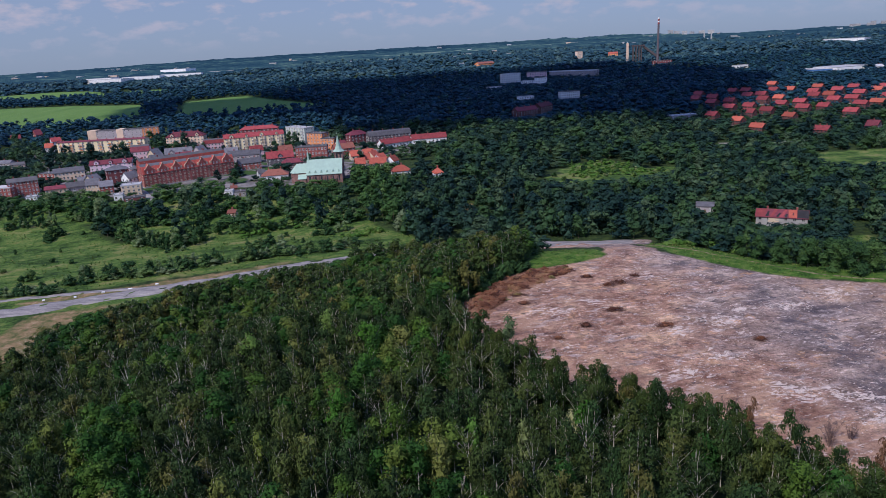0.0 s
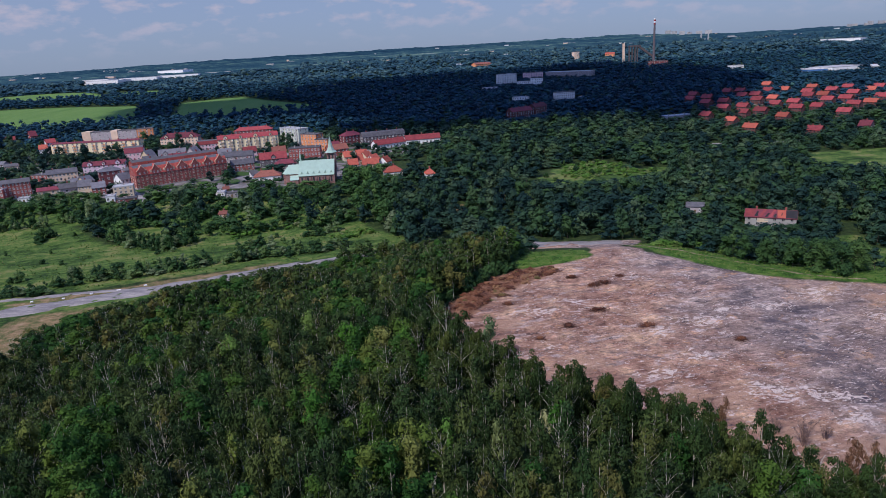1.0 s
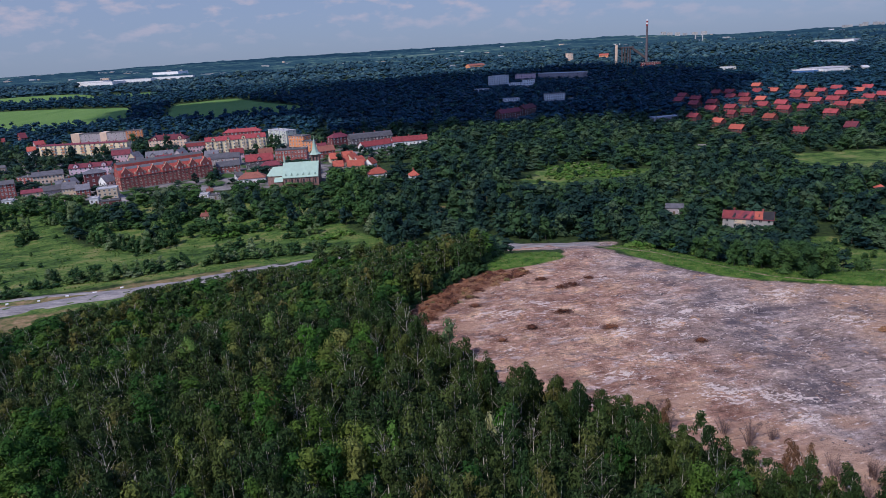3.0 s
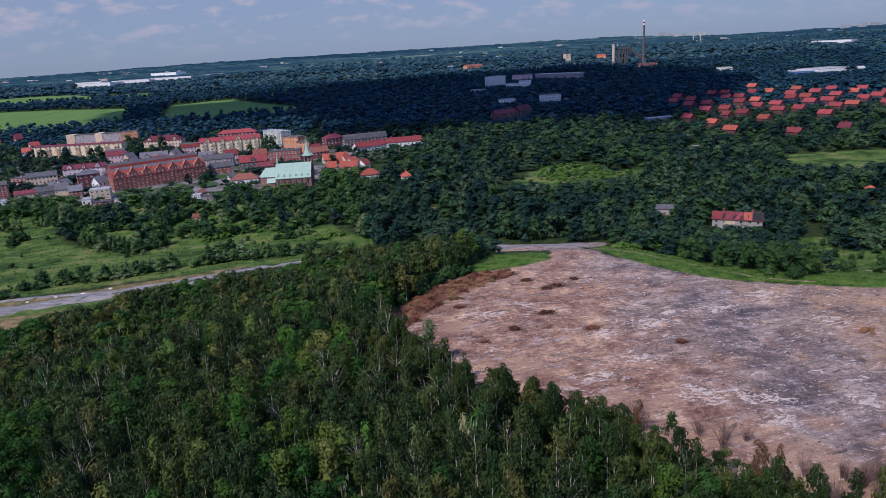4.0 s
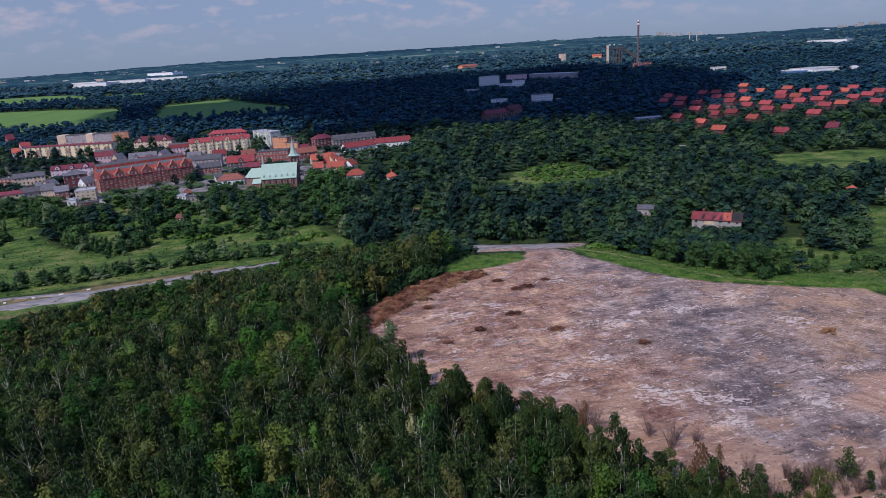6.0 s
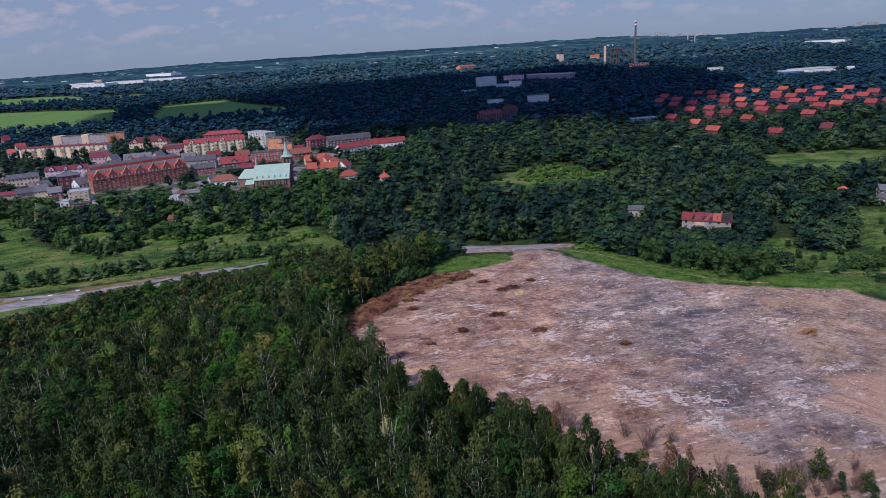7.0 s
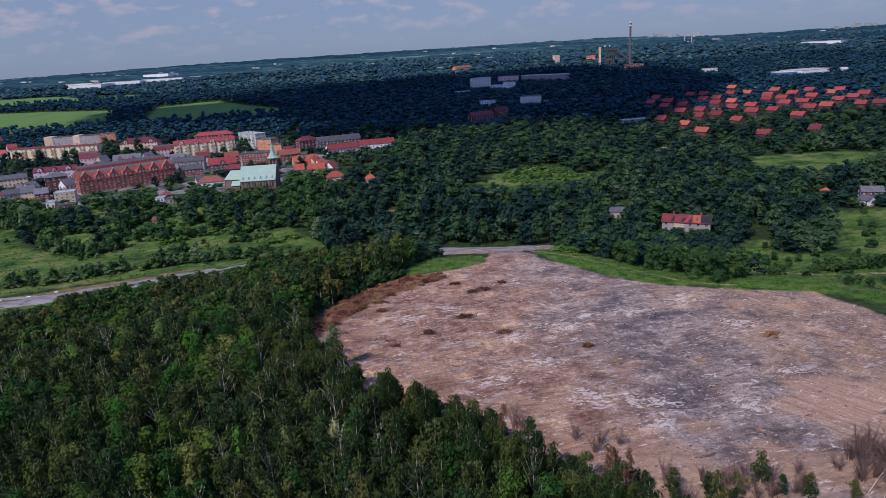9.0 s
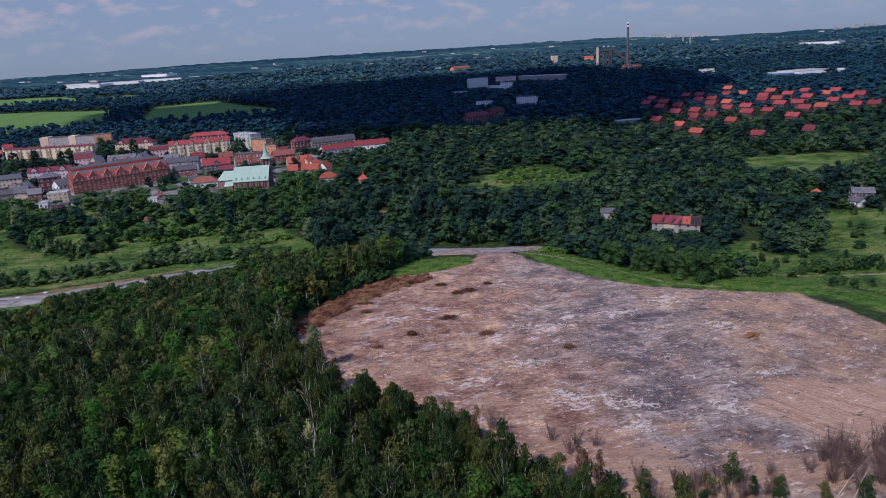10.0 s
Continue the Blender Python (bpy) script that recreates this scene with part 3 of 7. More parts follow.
def ribbon(name, points, width, label, lift=0.10, step=4.0, mat="road"):
    """A road that follows the ground, with edges that go down into it."""
    p = np.array(points, float)
    seg = np.r_[0, np.cumsum(np.hypot(*np.diff(p[:, :2], axis=0).T))]
    s = np.arange(0, seg[-1], step)
    cx, cy = np.interp(s, seg, p[:, 0]), np.interp(s, seg, p[:, 1])
    for _ in range(6):
        cx[1:-1], cy[1:-1] = (cx[:-2] + 2 * cx[1:-1] + cx[2:]) / 4, (cy[:-2] + 2 * cy[1:-1] + cy[2:]) / 4
    tx, ty = np.gradient(cx), np.gradient(cy)
    ln = np.hypot(tx, ty)
    wob = 1 + 0.12 * np.sin(s * 0.11) + 0.07 * np.sin(s * 0.31 + 1)
    rows = []
    for k, dz in ((-0.53, -0.4), (-0.5, lift), (-0.25, lift + 0.03), (0, lift + 0.05), (0.25, lift + 0.03), (0.5, lift), (0.53, -0.4)):
        x, y = cx - ty / ln * width * k * wob, cy + tx / ln * width * k * wob
        rows.append(np.stack([x, y, ground_height(x, y) + dz], 1))
    v = np.stack(rows, 1).reshape(-1, 3)
    m, c = len(s), 7
    q = (np.arange(m - 1)[:, None] * c + np.arange(c - 1)[None]).ravel()
    return tagged(new(name, mesh_of(name, v, np.stack([q, q + c, q + c + 1, q + 1], 1), [MAT[mat]], smooth_shade=True)), label, "road", kind="structure")


ROAD = [(-420, 215), (-300, 246), (-200, 276), (-178, 283), (-158, 292), (-135, 299), (-111, 309), (-86, 320), (-58, 330), (-20, 338), (40, 341), (96, 335)]
LANE = [(-420, 236), (-300, 268), (-215, 293), (-190, 297), (-166, 301), (-148, 301), (-130, 304)]
FAR_LANE = [(180, 290), (185, 270), (193, 262), (207, 265), (221, 268), (236, 267), (300, 266), (420, 280)]
ribbon("road", ROAD, 12.0, "worn grey haul road beside the spoil heap")
TOWN_LANE = [(-262, 560), (-246, 522), (-226, 494), (-206, 466)]
ribbon("lane", TOWN_LANE, 5.5, "pale lane beside the brick tenement", 0.10)
ribbon("path", [(84, 296), (90, 278), (106, 267), (121, 250), (127, 236), (136, 228), (150, 222)], 1.3, "narrow tan dirt path along the grassy bank", 0.06, 2.0, "dirt")
ESTATE_LANE = [(250, 628), (272, 622), (296, 617), (328, 613)]
ribbon("lane", ESTATE_LANE, 6.0, "pale concrete lane before the brick cottages", 0.12)
ribbon("lane", LANE, 4.0, "narrow grey lane beside the haul road", 0.08)
ribbon("lane", FAR_LANE, 1.7, "tan dirt lane through the meadow", 0.08, 4.0, "dirt")


def far_hills():
    """Wooded hills that close the view; haze is put in by blue colour and glow."""
    n = Nodes("haze_painted_hills", 1.0, 0.0)
    f = n.math("ADD", n.math("MULTIPLY", n.noise(240.0, 8, 0.66, (0.16, 1, 1)), 0.55), n.math("MULTIPLY", n.noise(34.0, 6, 0.7, (0.4, 1, 1)), 0.45))
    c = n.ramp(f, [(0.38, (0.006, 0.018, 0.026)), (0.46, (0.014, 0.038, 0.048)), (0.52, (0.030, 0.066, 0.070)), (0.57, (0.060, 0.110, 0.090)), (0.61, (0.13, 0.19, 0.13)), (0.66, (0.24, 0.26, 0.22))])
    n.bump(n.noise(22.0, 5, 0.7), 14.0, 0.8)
    # Blue emission imitates haze; the hills give off no light of their own.
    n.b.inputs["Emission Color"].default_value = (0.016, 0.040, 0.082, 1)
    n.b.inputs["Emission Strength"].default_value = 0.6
    m = n.done(c)
    xs, ys = np.arange(-3000, 3001, 20.0), np.r_[2130:3880:30.0]
    x, y = np.meshgrid(xs, ys)
    r = np.random.RandomState(3)
    z = height(x, y) + 9 + 2.0 * ripple(x, y, 90, 31) + 1.3 * ripple(x, y, 45, 32) + r.uniform(-1.8, 1.8, x.shape) - 14 * (y < 2145) - 40 * (y > 3860)
    k, q = len(xs), None
    q = (np.arange(len(ys) - 1)[:, None] * k + np.arange(k - 1)[None]).ravel()
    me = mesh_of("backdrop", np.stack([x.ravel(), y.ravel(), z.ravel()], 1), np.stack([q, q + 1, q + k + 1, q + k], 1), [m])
    tagged(new("backdrop", me), "wooded hills on the horizon, haze put in as blue-green colour and glow", "hills", kind="structure")


far_hills()

# ---- buildings ----
class Solid:
    """Collects boxes and prisms into one mesh."""
    def __init__(self):
        self.v, self.f, self.m = [], [], []

    def face(self, pts, m=0):
        k = len(self.v)
        self.v += [tuple(p) for p in pts]
        self.f.append(tuple(range(k, k + len(pts))))
        self.m.append(m)

    def box(self, x0, x1, y0, y1, z0, z1, m=0):
        c = [(x, y, z) for z in (z0, z1) for y in (y0, y1) for x in (x0, x1)]
        for f in ((0, 2, 3, 1), (4, 5, 7, 6), (0, 1, 5, 4), (1, 3, 7, 5), (3, 2, 6, 7), (2, 0, 4, 6)):
            self.face([c[i] for i in f], m)

    def prism(self, section, x0, x1, m=0, axis="x"):
        """A section of (across, z) points drawn along x or y."""
        pt = (lambda a, s: (a, s[0], s[1])) if axis == "x" else (lambda a, s: (s[0], a, s[1]))
        n = len(section)
        self.face([pt(x0, s) for s in section][::-1], m)
        self.face([pt(x1, s) for s in section], m)
        for i in range(n):
            a, b = section[i], section[(i + 1) % n]
            self.face([pt(x0, a), pt(x0, b), pt(x1, b), pt(x1, a)], m)

    def cone(self, r0, r1, z0, z1, n=12, x=0.0, y=0.0, m=0, turn=0.0):
        ring = lambda r, z: [(x + r * math.cos(6.2832 * (i + turn) / n), y + r * math.sin(6.2832 * (i + turn) / n), z) for i in range(n)]
        a, b = ring(r0, z0), ring(r1, z1)
        for i in range(n):
            j = (i + 1) % n
            if r1 > 0:
                self.face([a[i], a[j], b[j], b[i]], m)
            else:
                self.face([a[i], a[j], (x, y, z1)], m)
        if r1 > 0:
            self.face(b, m)
        self.face(a[::-1], m)

    def mesh(self, name, mats):
        me = bpy.data.meshes.new(name)
        me.from_pydata(self.v, [], self.f)
        for mm in mats:
            me.materials.append(mm)
        me.polygons.foreach_set("material_index", self.m)
        bm = bmesh.new()
        bm.from_mesh(me)
        bmesh.ops.remove_doubles(bm, verts=bm.verts, dist=0.0005)
        bmesh.ops.recalc_face_normals(bm, faces=bm.faces)
        bm.to_mesh(me)
        bm.free()
        return me


def put(name, solid, mats, parent, at=None, label=""):
    """One part of a thing."""
    me = solid.mesh(name, [MAT[m] for m in mats]) if isinstance(solid, Solid) else solid
    ob = new(name, me)
    ob.parent = parent
    if at is not None:
        ob.matrix_basis = at
    return tagged(ob, label)


def thing(name, x, y, turn, label, category, group="", z=None):
    ob = new(name)
    ob.empty_display_size = 0.5
    ob.matrix_basis = pose(x, y, float(ground_height(x, y)) if z is None else z, 0, 0, turn)
    return tagged(ob, label, category, group)


WINDOWS = {}


def window_mesh(w, h, key="frame_white"):
    """A framed window with a cross bar, its pane set back, and a sill; it looks towards -y."""
    if (w, h, key) not in WINDOWS:
        s = Solid()
        t, f, p = 0.16, -0.07, -0.02
        o = [(-w / 2, 0), (w / 2, 0), (w / 2, h), (-w / 2, h)]
        i = [(-w / 2 + t, t), (w / 2 - t, t), (w / 2 - t, h - t), (-w / 2 + t, h - t)]
        for k in range(4):
            (ax, az), (bx, bz), (cx, cz), (dx, dz) = o[k], o[(k + 1) % 4], i[(k + 1) % 4], i[k]
            s.face([(ax, f, az), (bx, f, bz), (cx, f, cz), (dx, f, dz)], 0)
            s.face([(ax, 0.02, az), (bx, 0.02, bz), (bx, f, bz), (ax, f, az)], 0)
            s.face([(dx, f, dz), (cx, f, cz), (cx, p, cz), (dx, p, dz)], 0)
        s.face([(-t / 2, f, t), (t / 2, f, t), (t / 2, f, h - t), (-t / 2, f, h - t)], 0)
        s.face([(-w / 2 - 0.08, -0.16, 0), (w / 2 + 0.08, -0.16, 0), (w / 2 + 0.08, 0.02, 0), (-w / 2 - 0.08, 0.02, 0)], 0)
        s.face([(-w / 2 - 0.08, -0.16, -0.1), (w / 2 + 0.08, -0.16, -0.1), (w / 2 + 0.08, -0.16, 0), (-w / 2 - 0.08, -0.16, 0)], 0)
        s.face([(x, p, z) for x, z in i], 1)
        WINDOWS[w, h, key] = s.mesh("window", [MAT[key], MAT["glass"]])
    return WINDOWS[w, h, key]


BUILT = []      # (x, y, half length, half depth, cos, sin) of what stands on the plan


def roof_parts(th, kind, L, D, H, rh, roof, wall_solid, over=0.5):
    """Adds the roof as a part and raises the gables in the wall's mesh."""
    r = Solid()
    a, b = L / 2, D / 2
    t = 0.25
    if kind == "flat":
        r.box(-a - 0.15, a + 0.15, -b - 0.15, b + 0.15, H, H + 0.3)
        for x0, x1, y0, y1 in ((-a - 0.15, a + 0.15, -b - 0.15, -b + 0.15), (-a - 0.15, a + 0.15, b - 0.15, b + 0.15), (-a - 0.15, -a + 0.15, -b + 0.15, b - 0.15), (a - 0.15, a + 0.15, -b + 0.15, b - 0.15)):
            r.box(x0, x1, y0, y1, H + 0.3, H + 0.75)
    elif kind == "gable":
        k = rh / b
        wall_solid.prism([(-b, H), (b, H), (0, H + rh - 0.05)], -a, a)
        for sgn in (-1, 1):
            r.prism([(sgn * (b + over), H - k * over), (0, H + rh), (0, H + rh + t), (sgn * (b + over), H - k * over + t)], -a - over, a + over)
    elif kind == "hip":
        e, m = over, max(0.1, a - b)
        lo = [(-a - e, -b - e, H), (a + e, -b - e, H), (a + e, b + e, H), (-a - e, b + e, H)]
        p, q = (-m, 0, H + rh), (m, 0, H + rh)
        r.face([lo[0], lo[1], q, p])
        r.face([lo[1], lo[2], q])
        r.face([lo[2], lo[3], p, q])
        r.face([lo[3], lo[0], p])
        r.face([(x, y, H - 0.25) for x, y, _ in lo][::-1])
        for i in range(4):
            c, d = lo[i], lo[(i + 1) % 4]
            r.face([(c[0], c[1], H - 0.25), (d[0], d[1], H - 0.25), d, c])
    elif kind == "mansard":
        s1 = min(2.2, b * 0.4)
        wall_solid.prism([(-b, H), (b, H), (b - s1 + 0.1, H + rh * 0.75), (-b + s1 - 0.1, H + rh * 0.75)], -a, a)
        r.prism([(-b - 0.35, H - 0.1), (-b - 0.35, H + 0.15), (-b + s1, H + rh * 0.78), (0, H + rh), (b - s1, H + rh * 0.78), (b + 0.35, H + 0.15), (b + 0.35, H - 0.1), (b - s1, H + rh * 0.7), (-b + s1, H + rh * 0.7)], -a - 0.15, a + 0.15)
    if kind == "mansard":
        cap = Solid()
        u, v = b - s1 - 0.25, H + rh * 0.78
        cap.prism([(-u, v + 0.03), (-u, v + 0.16), (0, H + rh + 0.14), (u, v + 0.16), (u, v + 0.03), (0, H + rh + 0.02)], -a - 0.1, a + 0.1)
        put("roof_top", cap, ["felt"], th, None, "dark felt top of the roof")
    return put("roof", r, [roof], th)


def brick_gable(th, x, D, H, rh, w, wall, roof):
    """A shaped brick gable over the eaves with pale coping, and the cross roof behind it."""
    g, c, q = Solid(), Solid(), Solid()
    y0, top = -D / 2 - 0.28, H + rh + 0.5
    g.prism([(x - w, H - 0.4), (x + w, H - 0.4), (x + w, H + rh * 0.45), (x + w * 0.55, H + rh * 0.62), (x, top), (x - w * 0.55, H + rh * 0.62), (x - w, H + rh * 0.45)], y0, y0 + 0.5, 0, axis="y")
    for sgn in (-1, 1):
        c.prism([(x, top + 0.02), (x, top + 0.3), (x + sgn * w * 0.62, H + rh * 0.62 + 0.3), (x + sgn * w * 0.58, H + rh * 0.62 + 0.02)], y0 - 0.06, y0 + 0.56, 0, axis="y")
        c.prism([(x + sgn * w * 0.6, H + rh * 0.62 - 0.02), (x + sgn * w * 0.6, H + rh * 0.62 + 0.25), (x + sgn * (w + 0.1), H + rh * 0.45 + 0.25), (x + sgn * (w + 0.1), H + rh * 0.45)], y0 - 0.06, y0 + 0.56, 0, axis="y")
        q.prism([(x, top - 0.5), (x, top - 0.25), (x + sgn * w, H + rh * 0.40 + 0.2), (x + sgn * w, H + rh * 0.40)], y0 + 0.5, -D / 2 + D * 0.36, 0, axis="y")
    gable = put("gable", g, [wall], th)
    put("coping", c, ["ochre"], gable, None, "pale stone coping")
    put("cross_roof", q, [roof], gable)
    for k in (-0.45, 0.45):
        put("window", window_mesh(1.0, 1.6), (), gable, pose(x + k * w, y0 - 0.003, H + 0.5))


def balconies(th, L, D, H, storeys, stacks, panel):
    """Stacks of balconies with pale side walls before a facade."""
    sh = H / storeys
    for k in range(stacks):
        x = -L / 2 + (k + 0.5) * L / stacks
        for st in range(1, storeys):
            z = st * sh + 0.1
            b = Solid()
            b.box(x - 1.7, x + 1.7, -D / 2 - 1.3, -D / 2 - 0.01, z, z + 0.16, 0)
            b.box(x - 1.7, x + 1.7, -D / 2 - 1.3, -D / 2 - 1.2, z + 0.16, z + 1.05, 1)
            for sgn in (-1, 1):
                b.box(x + sgn * 1.65 - 0.05, x + sgn * 1.65 + 0.05, -D / 2 - 1.2, -D / 2 - 0.01, z + 0.16, z + sh - 0.1, 0)
            put("balcony", b, ["white", panel], th)


def house(x, y, turn, L, D, H, kind, rh, wall, roof, storeys, bays, label, dormers=0, chimneys=None, category="building", group="", frames="frame_white", rand=[0]):
    rand[0] += 1
    rng = random.Random(rand[0] * 7 + 3)
    th = thing("house" if L < 30 else "apartment_building", x, y, turn, label, category, group)
    BUILT.append((x, y, L / 2, D / 2, math.cos(radians(turn)), math.sin(radians(turn))))
    w = Solid()
    w.box(-L / 2, L / 2, -D / 2, D / 2, -3.0, H)
    rf = roof_parts(th, kind, L, D, H, rh, roof, w)
    base = Solid()
    base.box(-L / 2 - 0.06, L / 2 + 0.06, -D / 2 - 0.06, D / 2 + 0.06, -3.0, 0.5)
    put("plinth", base, ["stone"], th)
    put("wall", w, [wall], th)
    sh = H / storeys
    wh = round(min(1.9, sh * 0.56), 1)
    ww = round(min(1.5, L / bays * 0.5), 1)
    me = window_mesh(ww, wh, frames)
    for s in range(storeys):
        z = s * sh + sh * 0.32
        for b in range(bays):
            wx = -L / 2 + (b + 0.5) * L / bays
            if s == 0 and b == bays // 2:
                continue
            put("window", me, (), th, pose(wx, -D / 2 - 0.003, z))
        for sgn in (-1, 1):
            k = max(1, round(D / 5))
            for b in range(k):
                put("window", me, (), th, pose(sgn * (L / 2 + 0.003), -D / 2 + (b + 0.5) * D / k, z, 0, 0, 90 * sgn))
    d = Solid()
    d.box(-0.6, 0.6, -0.12, 0.02, 0, 2.2)
    put("door", d, ["timber"], th, pose(-L / 2 + (bays // 2 + 0.5) * L / bays, -D / 2, 0.05))
    top = H + (rh if kind in ("gable", "hip") else rh)
    n = chimneys if chimneys is not None else (0 if kind == "flat" and L > 60 else max(1, int(L / 9)))
    if kind != "flat" or H < 20:
        for c in range(n):
            cz = Solid()
            cx = -L / 2 + (c + 0.5) * L / n + rng.uniform(-1, 1)
            cy = 0.8 if kind != "flat" else rng.uniform(-D / 4, D / 4)
            z0, z1 = (H + 0.28, H + 1.6) if kind == "flat" else (top - 1.6, top + 1.1)
            lim = max(0.1, L / 2 - D / 2) if kind == "hip" else L / 2
            cx = max(-lim, min(lim, cx))
            cz.box(cx - 0.45, cx + 0.45, cy - 0.35, cy + 0.35, z0, z1)
            cz.box(cx - 0.55, cx + 0.55, cy - 0.45, cy + 0.45, z1, z1 + 0.18)
            for k in (-0.2, 0.2):
                cz.box(cx + k - 0.1, cx + k + 0.1, cy - 0.1, cy + 0.1, z1 + 0.18, z1 + 0.5)
            put("chimney", cz, ["brick" if kind != "flat" else "stone"], rf)
    for k in range(dormers):
        dm = Solid()
        cx = -L / 2 + (k + 0.5) * L / dormers
        big = 1.9 if k % 2 == 0 else 1.2
        z0, dep = H + 0.05, D / 2 - 0.4
        dm.prism([(cx - big, z0 - 0.3), (cx + big, z0 - 0.3), (cx + big, z0 + 1.9), (cx, z0 + 1.9 + big * 0.9), (cx - big, z0 + 1.9)], -D / 2 - 0.1, -D / 2 + dep * 0.75, 0, axis="y")
        for sgn in (-1, 1):
            dm.prism([(cx + sgn * (big + 0.3), z0 + 1.65), (cx, z0 + 1.92 + big * 0.9), (cx, z0 + 2.15 + big * 0.9), (cx + sgn * (big + 0.3), z0 + 1.88)], -D / 2 - 0.4, -D / 2 + dep * 0.8, 1, axis="y")
        put("dormer", dm, [wall, roof], th)
        put("window", me, (), th, pose(cx, -D / 2 - 0.11, z0 + 0.2))
    return th


def village_house(x, y, orange):
    v = (x * 7 + y * 3) % 1.0
    return house(x, y, -58 + 8 * (v - 0.5), 12.0 + 1.8 * v, 8.8, 6.0, "gable", 3.6, "dark_brick", "orange_tile" if orange else "red_tile", 2, 4,
                 "brick miners' cottage with a steep %s tile roof" % ("orange" if orange else "red"), chimneys=2, category="house", group="brick cottages of the estate", frames="dark_plaster")

# the town, the estate and what lies beyond
tenement = house(-212.7, 546.3, 40, 73.5, 14, 10.2, "mansard", 7, "brick", "rust_tile", 4, 22, "long red-brick tenement with orange-red mansard roof and gables", dormers=0, frames="peach")
for k in range(7):
    brick_gable(tenement, -31.5 + k * 10.5, 14, 10.2, 7, 3.0 if k % 3 else 3.9, "brick", "rust_tile")
    if k < 6:
        for dx in (-1.5, 1.5):
            dm = Solid()
            u = -26.25 + k * 10.5 + dx
            dm.prism([(u - 0.7, 10.9), (u + 0.7, 10.9), (u + 0.7, 12.6), (u, 13.5), (u - 0.7, 12.6)], -6.9, -4.6, 0, axis="y")
            put("dormer", dm, ["ochre"], tenement)
house(-237.5, 497.9, 18, 13.8, 10, 8, "flat", 0, "ochre", "felt_pale", 3, 4, "beige plastered house with a pale flat roof")
house(-269.8, 545.5, 32, 16.4, 12, 12, "hip", 3, "maroon_plaster", "slate", 3, 4, "dark maroon town house with a slate hip roof")
house(-300.7, 602.0, 13, 34.8, 12, 8.5, "gable", 3, "mauve", "maroon_tile", 3, 9, "pale mauve terraced house with a dark maroon roof", dormers=3)
house(-304.4, 671.5, 17, 17.5, 14, 8, "mansard", 6, "pink", "maroon_tile", 2, 5, "pink villa with a maroon mansard roof")
block = house(-370.6, 731.7, -2, 96.4, 12, 12.5, "gable", 0.9, "cream_yellow", "maroon_tile", 4, 18, "long cream and yellow apartment block under a low dark roof")
balconies(block, 96.4, 12, 11.5, 4, 9, "orange_plaster")
block = house(-390.7, 808.4, 2, 63.4, 12, 13.5, "flat", 0, "grey_plaster", "felt", 5, 14, "grey apartment block with a flat roof and pale end wall")
for x0, x1 in ((-31.7, -22.0), (2.0, 9.5)):
    sh = Solid()
    sh.box(x0 - 0.15, x1, -6.5, 6.1, 0.0, 14.6)
    put("stair_tower", sh, ["peach"], block, None, "cream plastered stair tower")
house(-351.7, 811.5, 18, 17.9, 12, 14, "flat", 0, "orange_plaster", "felt", 5, 4, "apartment block painted orange with a flat roof")
house(-328.1, 579.9, 27, 23.4, 11, 7, "gable", 3, "peach", "slate", 2, 8, "peach plastered house with a grey slate roof")
house(-345.3, 579.8, -9, 15.3, 10, 6, "flat", 0, "brick", "felt", 2, 4, "low red-brick annexe with a felt roof")
house(-329.1, 515.2, 30, 20.0, 12, 12, "gable", 2.2, "brick", "felt", 4, 8, "red-brick tenement house with a dark felt roof")
house(-340.1, 507.1, 2, 18.3, 12, 9, "flat", 0, "brick", "felt_pale", 3, 6, "red-brick corner house with a pale flat roof")
house(-431.9, 655.3, -4, 17.1, 9, 6, "gable", 2.5, "grey_plaster", "slate", 2, 5, "grey plastered house with a slate roof")
house(-416.6, 651.5, 23, 11.5, 8, 4.5, "gable", 2, "peach", "felt", 1, 3, "small pinkish house with a dark roof")
house(-431.2, 734.4, 26, 7.8, 11, 8, "gable", 4, "white", "orange_tile", 2, 3, "white house with a steep orange tile roof")
house(-454.6, 789.3, 41, 10.0, 10, 7, "gable", 4, "white", "red_tile", 2, 3, "white house with a steep red tile roof")
house(-531.1, 884.8, 50, 8.0, 10, 5, "gable", 6, "brick", "maroon_tile", 2, 3, "small brick house with a steep maroon roof")
house(-546.5, 862.9, 24, 10.5, 9, 4, "gable", 4, "white", "red_tile", 1, 2, "small white cottage with a red roof")
house(-273.8, 513.2, 17, 9.1, 11, 7, "gable", 4, "ochre", "slate", 2, 4, "ochre gabled house with a dark slate roof")
house(-262.0, 509.3, 25, 9.2, 10, 6, "gable", 3.5, "brick", "slate", 2, 3, "brick house with a pale slate roof")
house(-306.0, 518.3, 25, 15.4, 8, 4, "gable", 2, "ochre", "maroon_tile", 1, 5, "row of low sheds with dark maroon roofs")
house(-292.5, 521.4, 36, 12.7, 9, 4.5, "gable", 3, "grey_plaster", "felt", 1, 4, "low grey outbuilding with a dark felt roof")
house(-289.4, 755.5, 4, 40.7, 14, 9, "hip", 5, "peach", "maroon_tile", 3, 11, "peach apartment house with a maroon hip roof", dormers=3)
house(-237.5, 690.2, 19, 19.4, 13, 9.5, "mansard", 4, "pink", "red_tile", 3, 6, "pink apartment house with a crimson mansard roof")
house(-264.2, 664.5, 16, 25.1, 12, 5, "gable", 5, "grey_plaster", "slate", 2, 6, "slate-roofed grey villa with gables", dormers=2)
house(-241.2, 483.8, 17, 6.0, 8, 4, "flat", 0, "white", "felt_pale", 1, 2, "small white outbuilding with a flat roof")
